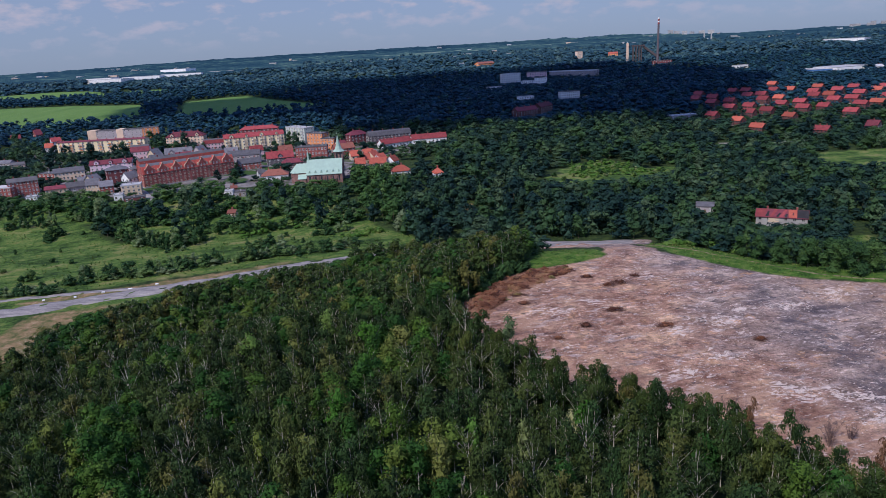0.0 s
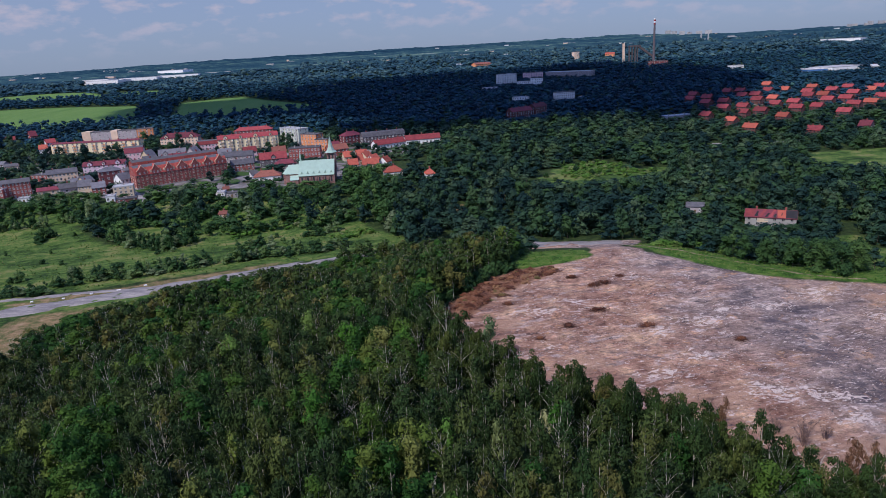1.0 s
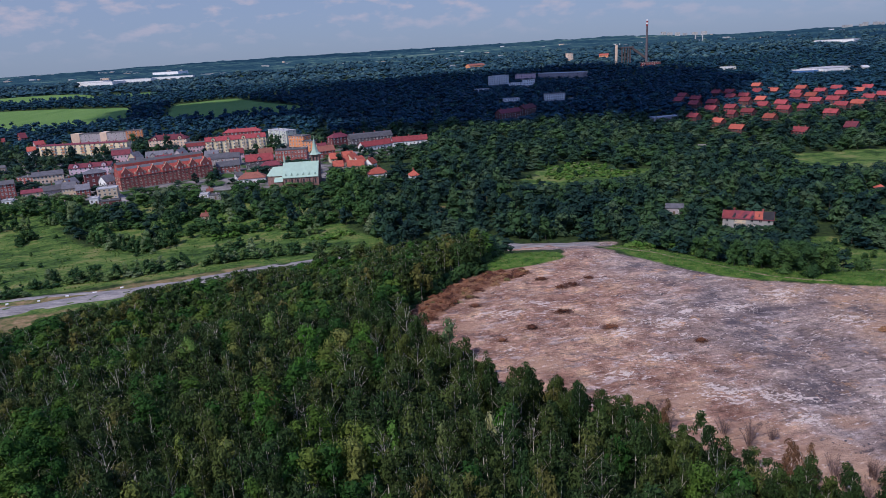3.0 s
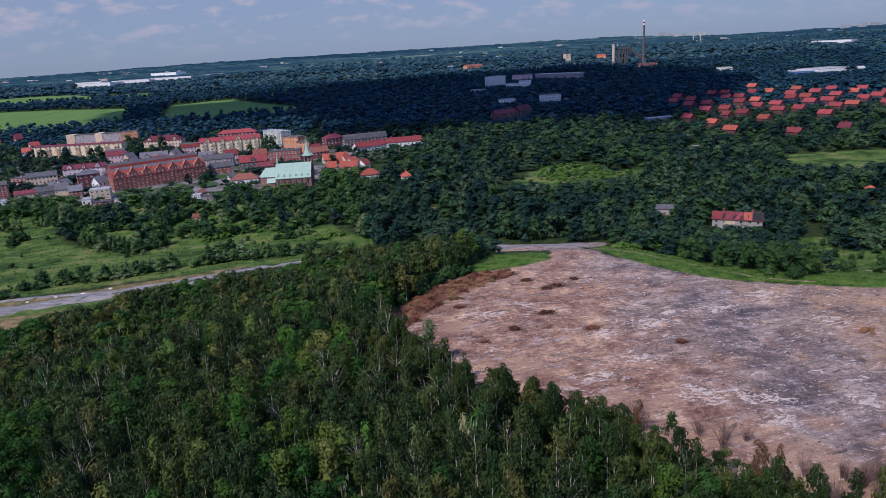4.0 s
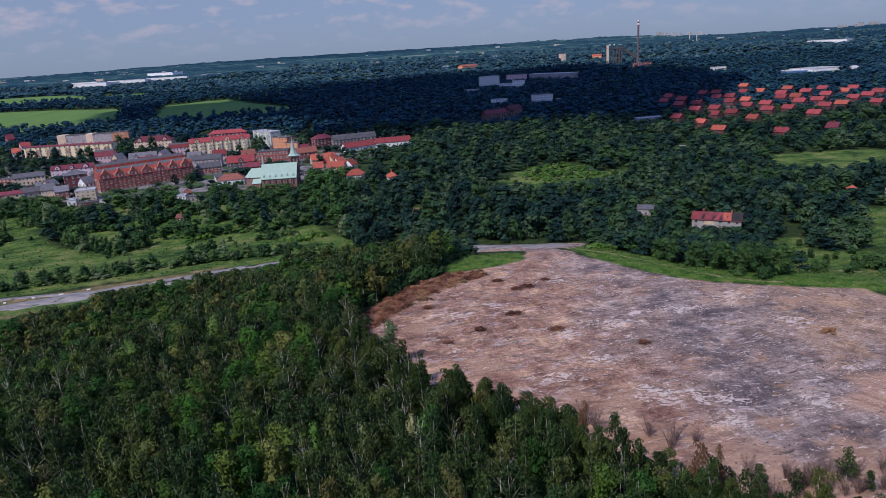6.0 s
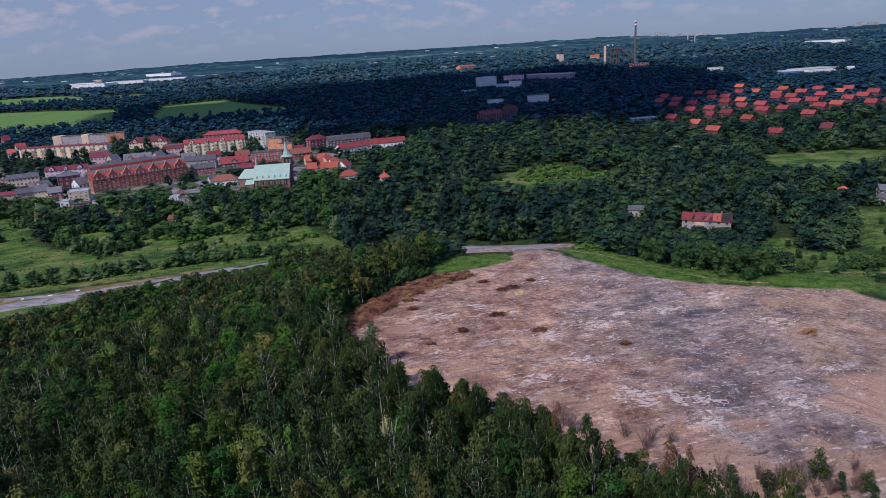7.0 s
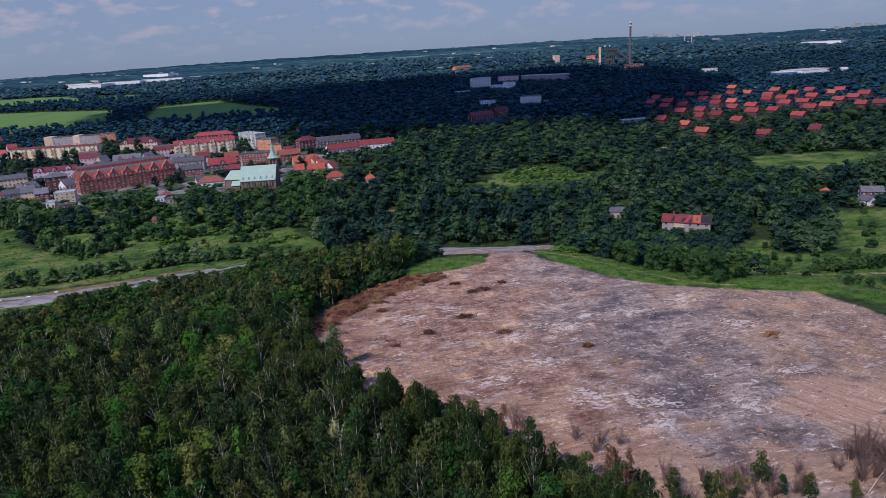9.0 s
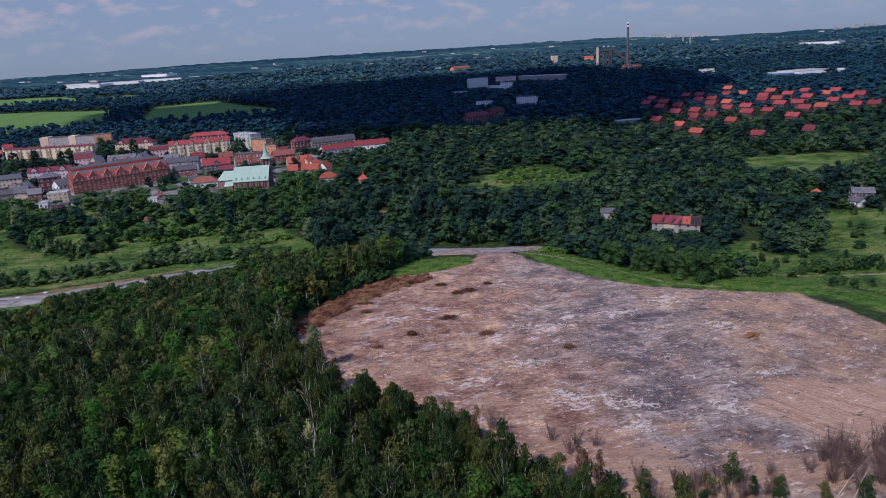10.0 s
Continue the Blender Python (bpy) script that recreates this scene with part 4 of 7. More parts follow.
house(-226.8, 477.4, 18, 13.6, 7, 3, "flat", 0, "maroon_plaster", "felt", 1, 4, "row of garages with a dark flat roof")
house(-213.0, 774.9, 8, 42.1, 12, 10, "hip", 3.5, "maroon_plaster", "red_tile", 3, 10, "apartment house with a crimson hip roof")
block = house(-199.6, 702.2, 19, 59.6, 14, 12.5, "gable", 3.5, "cream_yellow", "red_tile", 4, 14, "cream four-storey apartment house with a red roof", dormers=4)
balconies(block, 59.6, 14, 12.5, 4, 7, "peach")
block = house(-157.1, 728.2, -47, 37.6, 12, 15, "flat", 0, "white_green", "felt_pale", 5, 7, "white and green panel block with a flat roof")
balconies(block, 37.6, 12, 15, 5, 4, "white_green")
house(-131.1, 691.1, -32, 20.4, 11, 13, "flat", 0, "orange_plaster", "felt", 4, 5, "orange apartment block with a flat roof")
house(-115.8, 664.3, -9, 12.9, 11, 11, "flat", 0, "orange_plaster", "felt", 4, 4, "lower orange apartment block with a flat roof")
house(-123.0, 612.5, 4, 28.0, 13, 11.5, "flat", 0, "brick", "felt", 3, 10, "red-brick school with a dark flat roof")
house(-184.6, 612.3, 8, 27.6, 11, 8, "gable", 3.5, "grey_plaster", "slate", 2, 8, "grey terraced house with a slate roof")
house(-171.7, 579.7, 22, 18.6, 10, 6, "gable", 3.5, "brick", "slate", 2, 6, "brick house with a dark slate roof")
house(-147.8, 592.3, 18, 22.8, 11, 7, "gable", 5, "dark_plaster", "red_tile", 2, 6, "dark-walled house with a red tile roof", dormers=1)
house(-136.1, 524.0, 11, 20.2, 11, 4.5, "hip", 4, "white", "terracotta", 1, 6, "white bungalow with a terracotta hip roof")
house(-135.3, 582.9, 12, 17.7, 9, 3.5, "hip", 3.5, "dark_plaster", "maroon_tile", 1, 4, "low house with a crimson hip roof")
house(-97.2, 628.5, 29, 18.8, 11, 6.5, "gable", 4, "brick", "terracotta", 2, 5, "brick house with a terracotta roof")
house(-92.3, 693.6, 35, 19.7, 12, 9.5, "hip", 4, "maroon_plaster", "maroon_tile", 3, 5, "dark maroon house with a hip roof")
house(-59.7, 690.4, 21, 44.0, 13, 8, "mansard", 4.5, "dark_plaster", "slate", 3, 12, "long dark slate-roofed school building")
house(-51.7, 659.5, 34, 32.2, 11, 4.5, "gable", 4, "white", "red_tile", 1, 9, "long low white building with a red roof")
house(-19.1, 672.6, 12, 34.5, 11, 5, "gable", 4, "white", "red_tile", 1, 9, "long low hall with a bright red roof")
house(-191.9, 576.9, 50, 7.8, 10, 6, "gable", 3, "brick", "terracotta", 2, 4, "brick house with a terracotta roof")
house(-205.5, 605.4, -0, 15.4, 10, 6, "gable", 3.5, "peach", "terracotta", 2, 4, "peach house with a terracotta roof")
house(-82.8, 597.6, 22, 8.6, 9, 4, "gable", 4, "ochre", "orange_tile", 1, 2, "terraced cottage with a bright orange tile roof")
house(-71.8, 577.4, 13, 8.6, 9, 4, "gable", 4, "ochre", "orange_tile", 1, 2, "terraced cottage with a bright orange tile roof")
house(-58.4, 555.0, 4, 13.4, 9, 4, "gable", 4, "ochre", "orange_tile", 1, 2, "terraced cottage with a bright orange tile roof")
house(-71.8, 603.8, 20, 9.2, 9, 4, "gable", 4, "ochre", "orange_tile", 1, 2, "terraced cottage with a bright orange tile roof")
house(-73.3, 556.2, 14, 7.8, 9, 4, "gable", 4, "ochre", "orange_tile", 1, 2, "terraced cottage with a bright orange tile roof")
house(-66.0, 588.0, 62, 9.0, 8, 4.5, "gable", 4, "ochre", "orange_tile", 1, 2, "terraced cottage with a bright orange tile roof")
house(-58.0, 571.0, 58, 9.0, 8, 4.5, "gable", 4, "white", "orange_tile", 1, 2, "terraced cottage with a bright orange tile roof")
house(-47.0, 560.0, 64, 8.0, 8, 4.0, "gable", 4, "white", "orange_tile", 1, 2, "terraced cottage with a bright orange tile roof")
house(-252.0, 529.0, 62, 10.0, 9, 7.5, "gable", 4.5, "white", "slate", 2, 3, "white gabled town house with a slate roof")
house(-283.0, 531.0, 70, 9.0, 9, 7, "gable", 4, "ochre", "slate", 2, 3, "ochre gabled town house with a slate roof")
house(-240.0, 655.0, 75, 11.0, 9, 7, "gable", 5, "grey_plaster", "slate", 2, 3, "grey gabled town house with a slate roof")
house(-283.0, 652.0, 70, 10.0, 9, 7, "gable", 5, "ochre", "slate", 2, 3, "ochre gabled town house with a slate roof")
house(-37.2, 515.0, 13, 14.4, 10, 4, "hip", 4, "white", "orange_tile", 1, 3, "bungalow with a bright orange tile roof")
house(-8.7, 501.7, 12, 6.9, 9, 3.5, "hip", 3.5, "white", "orange_tile", 1, 2, "bungalow with an orange tile roof")
house(121.7, 1293.5, 41, 36.0, 18, 19, "flat", 0, "white", "felt_pale", 5, 8, "white multi-storey college block with a flat roof")
house(153.5, 1245.1, -22, 30.5, 16, 7, "flat", 0, "white", "felt_pale", 2, 8, "low white college wing with a flat roof")
house(168.8, 1226.9, 21, 15.9, 16, 13, "flat", 0, "white", "felt", 3, 4, "white college block with a dark flat roof")
house(182.0, 1377.9, -9, 38.8, 20, 10, "flat", 0, "pink", "felt", 3, 8, "pinkish college wing with a dark flat roof")
house(252.7, 1364.0, -35, 93.7, 24, 8, "flat", 0, "grey_plaster", "felt_pale", 2, 14, "long grey college hall with a pale flat roof")
house(172.8, 970.7, 11, 27.5, 12, 12.5, "flat", 0, "white", "felt", 4, 10, "white panel apartment block with a flat roof")
house(199.2, 978.0, -6, 11.8, 8, 3.5, "flat", 0, "white", "felt_pale", 1, 3, "low white pavilion with a flat roof")
house(114.0, 989.4, 9, 22.3, 12, 7, "flat", 0, "white", "felt_pale", 2, 6, "white two-storey school wing with a flat roof")
house(85.2, 1202.9, 10, 27.3, 14, 4, "flat", 0, "white", "felt_pale", 1, 5, "low white hall with a flat roof")
house(93.1, 816.0, 35, 31.6, 11, 8, "gable", 4, "dark_brick", "maroon_tile", 3, 8, "maroon brick tenement row under a dark roof")
house(118.3, 843.9, 50, 26.7, 11, 8.5, "gable", 4, "dark_brick", "maroon_tile", 3, 7, "maroon brick tenement row under a dark roof")
house(352.4, 1833.8, 17, 14.2, 14, 22, "flat", 0, "peach", "felt", 8, 4, "pale tower block far among woods")
house(103.6, 1782.8, 32, 48.2, 20, 7, "gable", 4, "orange_plaster", "terracotta", 2, 8, "orange hall far among woods")
house(41.6, 2278.8, -6, 23.5, 16, 8, "flat", 0, "white", "felt_pale", 2, 4, "white works building far among woods")
house(50.3, 1923.5, 28, 26.9, 14, 6, "flat", 0, "white", "felt_pale", 2, 4, "white hall far among woods")
house(454.0, 1885.0, -16, 23.7, 16, 8, "gable", 4, "orange_plaster", "orange_tile", 2, 4, "orange-roofed house far among woods")
house(624.8, 1178.1, -2, 34.3, 40, 6, "flat", 0, "blue_sheet", "felt_pale", 1, 8, "blue sheet-metal warehouse with a pale roof")
house(672.3, 1186.8, 16, 69.1, 50, 7, "flat", 0, "white", "felt_pale", 1, 10, "white warehouse hall with a pale roof")
house(727.6, 1176.4, -0, 11.0, 16, 5, "gable", 3, "white", "felt_pale", 1, 3, "white shed far among trees")
house(560.0, 1327.6, 8, 25.0, 14, 5, "flat", 0, "white", "felt_pale", 1, 4, "small white hall among trees")
house(1137.9, 2003.7, -46, 110.8, 60, 8, "flat", 0, "white", "felt_pale", 1, 10, "long pale warehouse far off")
house(257.7, 751.2, 13, 31.0, 10, 3.5, "flat", 0, "grey_plaster", "felt_pale", 1, 6, "row of garages with pale roofs")
house(-984.5, 2049.1, -11, 120.8, 60, 10, "flat", 0, "white", "felt_pale", 1, 8, "long white warehouse far off")
house(-900.3, 2098.1, 3, 109.4, 60, 10, "flat", 0, "white", "felt_pale", 1, 8, "long white warehouse far off")
house(-1040.0, 2120.0, -9, 90.0, 40, 9, "flat", 0, "white", "felt_pale", 1, 8, "long white warehouse far off")
house(-800.0, 2140.0, 6, 120.0, 40, 8, "flat", 0, "white", "felt_pale", 1, 8, "long white warehouse far off")
house(-690.0, 2180.0, 4, 90.0, 30, 8, "flat", 0, "concrete", "felt_pale", 1, 8, "grey warehouse far off")
house(-904.2, 2383.9, -21, 108.2, 50, 18, "flat", 0, "white", "felt_pale", 1, 6, "white warehouse far off")
village_house(328.0, 898.1, 0)
village_house(305.8, 845.9, 0)
village_house(329.0, 852.3, 0)
village_house(308.4, 800.8, 0)
village_house(329.4, 801.5, 0)
village_house(314.4, 766.3, 0)
village_house(336.9, 767.4, 0)
village_house(323.5, 735.7, 0)
village_house(282.8, 731.9, 0)
village_house(296.7, 699.7, 1)
village_house(300.1, 661.4, 1)
village_house(344.6, 740.2, 0)
village_house(367.7, 801.5, 0)
village_house(388.6, 853.5, 0)
village_house(425.0, 899.4, 0)
village_house(387.3, 804.0, 1)
village_house(374.1, 770.9, 0)
village_house(444.7, 897.3, 1)
village_house(397.3, 775.5, 0)
village_house(385.0, 744.3, 0)
village_house(352.5, 706.2, 1)
village_house(451.6, 852.1, 0)
village_house(430.4, 809.2, 0)
village_house(487.0, 908.5, 1)
village_house(407.7, 745.1, 0)
village_house(448.2, 809.7, 1)
village_house(436.9, 778.4, 0)
village_house(484.8, 858.0, 0)
village_house(457.9, 780.2, 0)
village_house(418.7, 712.3, 0)
village_house(518.3, 881.8, 0)
village_house(484.5, 811.6, 0)
village_house(448.4, 747.0, 0)
village_house(519.4, 836.6, 1)
village_house(469.5, 751.8, 1)
village_house(497.6, 779.4, 0)
village_house(548.2, 866.7, 0)
village_house(348.4, 635.7, 0)
village_house(395.2, 912.7, 0)
village_house(378.9, 915.3, 0)
village_house(371.4, 851.2, 0)
house(-222.0, 562.0, 40, 70.0, 13, 12, "mansard", 7, "brick", "rust_tile", 4, 20, "rear wing of the red-brick tenement under a red roof", dormers=7)
house(-272.7, 630.8, 35, 11.9, 9, 6, "gable", 3.5, "peach", "slate", 2, 3, "peach town house with a slate roof")
house(-248.1, 633.4, 17, 13.5, 10, 6, "gable", 4, "grey_plaster", "maroon_tile", 2, 4, "grey town house with a maroon roof")
house(-231.9, 638.4, 17, 13.6, 10, 7, "hip", 3.5, "ochre", "slate", 2, 4, "ochre town house with a slate hip roof")
house(-182.0, 642.5, 25, 11.6, 10, 7, "gable", 4, "pink", "red_tile", 2, 3, "pink town house with a red roof")
house(-204.6, 639.2, 11, 12.1, 10, 7, "gable", 4, "mauve", "slate", 2, 4, "mauve town house with a slate roof")
house(-150.8, 537.7, 28, 5.3, 8, 4, "gable", 2.5, "white", "felt", 1, 2, "low white outbuilding with a felt roof")
house(-295.9, 540.1, 30, 6.9, 8, 5, "gable", 3, "white", "slate", 1, 2, "small white house with a slate roof")
house(-270.7, 579.3, 37, 7.0, 9, 6, "hip", 3, "brick", "felt", 2, 3, "small brick house with a dark hip roof")
house(-152.1, 633.1, 22, 12.3, 10, 7, "gable", 4, "brick", "terracotta", 2, 4, "brick town house with a terracotta roof")
house(-103.6, 655.6, 27, 8.7, 9, 6, "gable", 3.5, "peach", "maroon_tile", 2, 3, "peach house with a maroon roof")
house(-161.0, 481.5, 6, 8.1, 7, 3, "flat", 0, "white", "felt_pale", 1, 3, "low white allotment shed among shrubs")
house(-150.8, 477.8, 13, 7.9, 7, 3, "flat", 0, "grey_plaster", "felt", 1, 3, "low grey allotment shed among shrubs")
house(-159.0, 490.5, 20, 4.1, 6, 3, "gable", 1.5, "timber", "terracotta", 1, 2, "small allotment hut with a red roof")
house(-143.1, 431.9, -1, 5.0, 6, 2.6, "gable", 1.5, "peach", "terracotta", 1, 2, "small summer hut in the meadow scrub")
house(-313.1, 497.4, 22, 7.5, 7, 3, "flat", 0, "white", "felt_pale", 1, 3, "low white shed beside gardens")
house(-257.9, 620.3, 23, 9.8, 8, 5, "gable", 3, "white", "slate", 1, 3, "white house with a slate roof")
village_house(520.8, 790.7, 0)
village_house(543.8, 808.0, 0)
village_house(506.1, 749.8, 0)
village_house(526.4, 749.9, 0)
village_house(459.6, 978.4, 1)
house(402.3, 646.3, -58, 11, 10, 4.5, "gable", 5.0, "dark_plaster", "maroon_tile", 2, 3, "steep dark-roofed house with dark walls", chimneys=1, category="house")


def church():
    th = thing("church", -97, 511, 3, "brick parish church with pale green copper roofs and a spired tower", "church")
    th.scale = (0.84, 0.84, 0.84)
    BUILT.append((-97, 511, 22, 11, 1, 0))
    wl, rf = Solid(), Solid()
    wl.box(-12, 19, -12, 12, -3, 8)
    wl.prism([(-12, 8), (12, 8), (0, 19.0)], -12, 19)
    for sgn in (-1, 1):
        rf.prism([(sgn * 12.8, 7.3), (0, 19.1), (0, 19.5), (sgn * 12.8, 7.7)], -12.5, 19.4)
    put("nave", wl, ["church_brick"], th)
    put("roof", rf, ["copper"], th, None, "pale green copper roof")
    ch = Solid()
    ch.box(-22, -12.1, -6, 6, -3, 9)
    ch.cone(6, 6, -3, 9, 8, -22, 0, turn=0.5)
    put("chancel", ch, ["church_brick"], th)
    cr = Solid()
    cr.prism([(-6.6, 8.8), (6.6, 8.8), (0, 16.4)], -22, -12.4)
    cr.cone(6.9, 0, 8.9, 16.4, 8, -22, 0, turn=0.5)
    put("chancel_roof", cr, ["copper"], th)
    ve = Solid()
    ve.box(-20, -13, -12, -6, -3, 4.5)
    ve.prism([(-12.6, 4.3), (-6, 7.6), (-6, 4.3)], -20.4, -12.6, 1)
    put("vestry", ve, ["church_brick", "copper"], th)
    tw = Solid()
    tw.box(12.6, 20.0, 1.0, 8.4, 9.9, 25)
    tw.box(12.3, 20.3, 0.7, 8.7, 23.6, 24.4)
    put("tower", tw, ["church_brick"], th)
    sp = Solid()
    sp.cone(5.8, 3.6, 25, 26.8, 8, 16.3, 4.7, turn=0.5)
    sp.cone(3.6, 2.3, 26.8, 29.5, 8, 16.3, 4.7, turn=0.5)
    sp.cone(2.3, 0, 29.5, 40, 8, 16.3, 4.7, turn=0.5)
    sp.box(16.2, 16.4, 4.6, 4.8, 39.5, 42)
    sp.box(15.75, 16.85, 4.63, 4.77, 40.9, 41.1)
    put("spire", sp, ["copper"], th, None, "green copper spire with a cross")
    fl = Solid()
    fl.cone(0.9, 0.7, 18.4, 22, 6, -11, 0)
    fl.cone(1.0, 0, 22, 28.5, 6, -11, 0)
    put("ridge_turret", fl, ["copper"], th)
    me = window_mesh(1.5, 4.4, "dark_plaster")
    for k in range(6):
        put("window", me, (), th, pose(-9.5 + k * 5.2, -12.003, 1.6))
        bt = Solid()
        bt.prism([(-13.2, -3), (-12, -3), (-12, 6.8), (-12.7, 6.0)], -7.3 + k * 5.2, -6.5 + k * 5.2)
        put("buttress", bt, ["church_brick"], th)
        dm = Solid()
        dm.prism([(-1.2 - 9.5 + k * 5.2, 9.0), (1.2 - 9.5 + k * 5.2, 9.0), (-9.5 + k * 5.2, 11.2)], -11.4, -8.2, 0, axis="y")
        put("roof_dormer", dm, ["copper"], th)
    for k in range(2):
        put("window", me, (), th, pose(14.8 + k * 3.0, 0.997, 19.0))


church()


def derelict_house():
    x, y = 178.5, 357.0
    th = house(x, y, -27, 25, 8.5, 5.4, "gable", 3.2, "stone", "maroon_tile", 2, 6, "abandoned grey plastered house with a patched red and black roof", chimneys=2, category="house", frames="stone")
    k = 3.2 / 4.25
    at = lambda u, s: (u, -4.7 * (1 - s), 5.4 + 3.2 - k * 4.7 * (1 - s))
    # patches on the slope: two edges along the eaves, two along the ridge, 0 eaves and 1 ridge
    for mat, lift, (a0, a1), (b0, b1), s0, s1, note in (
            ("orange_tile", 0.30, (3.4, 7.4), (3.0, 7.2), 0.02, 0.97, "patch of new orange-red tiles"), ("tar_and_shade", 0.30, (7.5, 12.9), (7.3, 12.9), 0.02, 0.97, "bare black end of the roof"),
            ("red_tile", 0.30, (-12.6, -8.2), (-12.4, -7.2), 0.05, 0.97, "patch of red tiles"), ("red_tile", 0.30, (-5.9, -4.2), (-3.6, -1.9), 0.03, 0.95, "patch of red tiles"),
            ("tar_and_shade", 0.31, (-8.0, -6.4), (-6.8, -6.0), 0.10, 0.70, "hole in the roof"), ("red_tile", 0.30, (-0.9, 0.6), (1.4, 2.6), 0.10, 0.97, "patch of red tiles"),
            ("tar_and_shade", 0.31, (-2.9, -1.6), (-1.2, -0.4), 0.05, 0.55, "hole in the roof"), ("tar_and_shade", 0.31, (1.2, 2.6), (2.0, 2.9), 0.02, 0.45, "hole in the roof"), ("tar_and_shade", 0.32, (5.0, 5.6), (5.3, 5.7), 0.3, 0.6, "hole in the roof")):
        pt = Solid()
        pt.face([(x, y, z + lift) for x, y, z in (at(a0, s0), at(a1, s0), at(b1, s1), at(b0, s1))])
        put("roof_patch", pt, [mat], th, None, note)
    wp = Solid()
    wp.box(-6.5, -1.0, -4.32, -4.26, 2.6, 5.2)
    # Dark sheet that puts the end gable's shade into colour; no real cladding.
    ge = Solid()
    ge.prism([(-4.1, 0.2), (4.1, 0.2), (4.1, 5.3), (0, 8.3), (-4.1, 5.3)], 12.54, 12.60)
    put("gable_cladding", ge, ["tar_and_shade"], th, None, "black sheet in place of shade on the end gable")
    put("limewash", wp, ["ochre"], th, None, "white limewashed stretch of the front")
    return th


derelict_house()
house(150.0, 392.0, -20, 9.5, 7, 4.2, "gable", 1.8, "grey_plaster", "slate", 1, 3, "small grey shed with a slate roof", chimneys=0, category="shed")
house(294.0, 386.0, -70, 7, 6, 3.4, "gable", 2.2, "white", "felt", 1, 3, "small white house with a dark roof at the wood's edge", chimneys=1, category="house")
house(306.0, 402.0, -15, 12, 8, 4.4, "gable", 2.6, "dark_plaster", "slate", 2, 4, "dark grey house with a slate roof among trees", chimneys=1, category="house")
house(284.0, 412.0, -20, 5.5, 5, 3.0, "hip", 2.2, "white", "orange_tile", 1, 2, "small house with an orange hip roof among trees", chimneys=0, category="house")


def mine():
    """Headframe, towers and the striped stack on the far hill."""
    st = thing("smokestack", 446.3, 1468.5, 0, "tall slim smokestack with a red and white top", "chimney")
    z0 = st.location.z
    s = Solid()
    s.cone(2.9, 1.9, -5, 126 - z0, 16)
    put("shaft", s, ["dark_plaster"], st)
    for k in range(4):
        b = Solid()
        b.cone(2.1 - 0.05 * k, 2.05 - 0.05 * k, 126 - z0 + k * 3.2, 126 - z0 + (k + 1) * 3.2, 16)
        put("band", b, ["red_tile" if k % 2 == 0 else "white"], st)
    t = thing("mine_tower", 383.2, 1468.5, 0, "pale concrete mine tower on a wooded hill", "tower")
    z0 = t.location.z
    s = Solid()
    s.box(-2.1, 2.1, -2.1, 2.1, -8, 92 - z0)
    s.box(-2.5, 2.5, -2.5, 2.5, 86 - z0, 87 - z0)
    put("shaft", s, ["peach"], t)
    h = thing("headframe", 405, 1472, 0, "dark steel mine headframe with an inclined gallery", "mine headframe")
    z0 = h.location.z
    s = Solid()
    for x in (-9, -3, 3, 8):
        s.box(x - 0.8, x + 0.8, -3, 3, -8, 84 - z0)
    s.box(-11, 14, -4, 4, 84 - z0, 87 - z0)
    put("frame", s, ["steel"], h)
    g = Solid()
    g.prism([(10, 82 - z0), (13, 85 - z0), (42, 64 - z0), (39, 61 - z0)], -3, 3, 0, axis="y")
    put("gallery", g, ["steel"], h)
    house(452, 1462, 0, 40, 14, 8, "flat", 0, "maroon_plaster", "felt", 2, 8, "maroon brick mine hall with a dark roof")


mine()
for fx, fy, fz, r in ((870, 2298, 104, 2.4), (847, 2298, 107, 2.8)):
    st = thing("smokestack", fx, fy, 0, "slim pale smokestack far off in haze", "chimney", "far smokestacks")
    s = Solid()
    s.cone(r, r * 0.7, -5, fz - st.location.z, 12)
    put("shaft", s, ["concrete"], st)
rng = random.Random(11)
for fx, fy in ((1075, 3350), (1108, 3360), (1140, 3345), (1180, 3360), (1222, 3350), (1270, 3360), (1975, 3430), (2010, 3450), (2060, 3440), (2085, 3450), (2130, 3440), (2165, 3450)):
    house(fx, fy, rng.uniform(-20, 20), 16 + rng.random() * 12, 12, 20 + rng.random() * 9, "flat", 0, "concrete", "felt_pale", 7, 5, "pale tower block on the far horizon", chimneys=0, group="far tower blocks")


def far_block(x, y, w, d, h, wall="white"):
    """A small pale building that stands far off among the hills."""
    th = thing("far_building", x, y, 0, "small pale building far off between hazy woods", "building", "far buildings", float(height(x, y)) + 6)
    s, t = Solid(), Solid()
    s.box(-w / 2, w / 2, -d / 2, d / 2, -12, h)
    t.box(-w / 2 - 0.5, w / 2 + 0.5, -d / 2 - 0.5, d / 2 + 0.5, h, h + 0.8)
    put("wall", s, [wall], th)
    put("roof", t, ["felt_pale"], th)


rng = random.Random(23)
for k in range(64):
    fy = rng.uniform(2180, 3300)
    far_block(rng.choice((rng.uniform(-0.62, -0.36), rng.uniform(-0.3, 0.2), rng.uniform(0.25, 0.66))) * fy, fy, rng.uniform(7, 30), 12, rng.uniform(3, 8), rng.choice(("white", "concrete", "peach")))


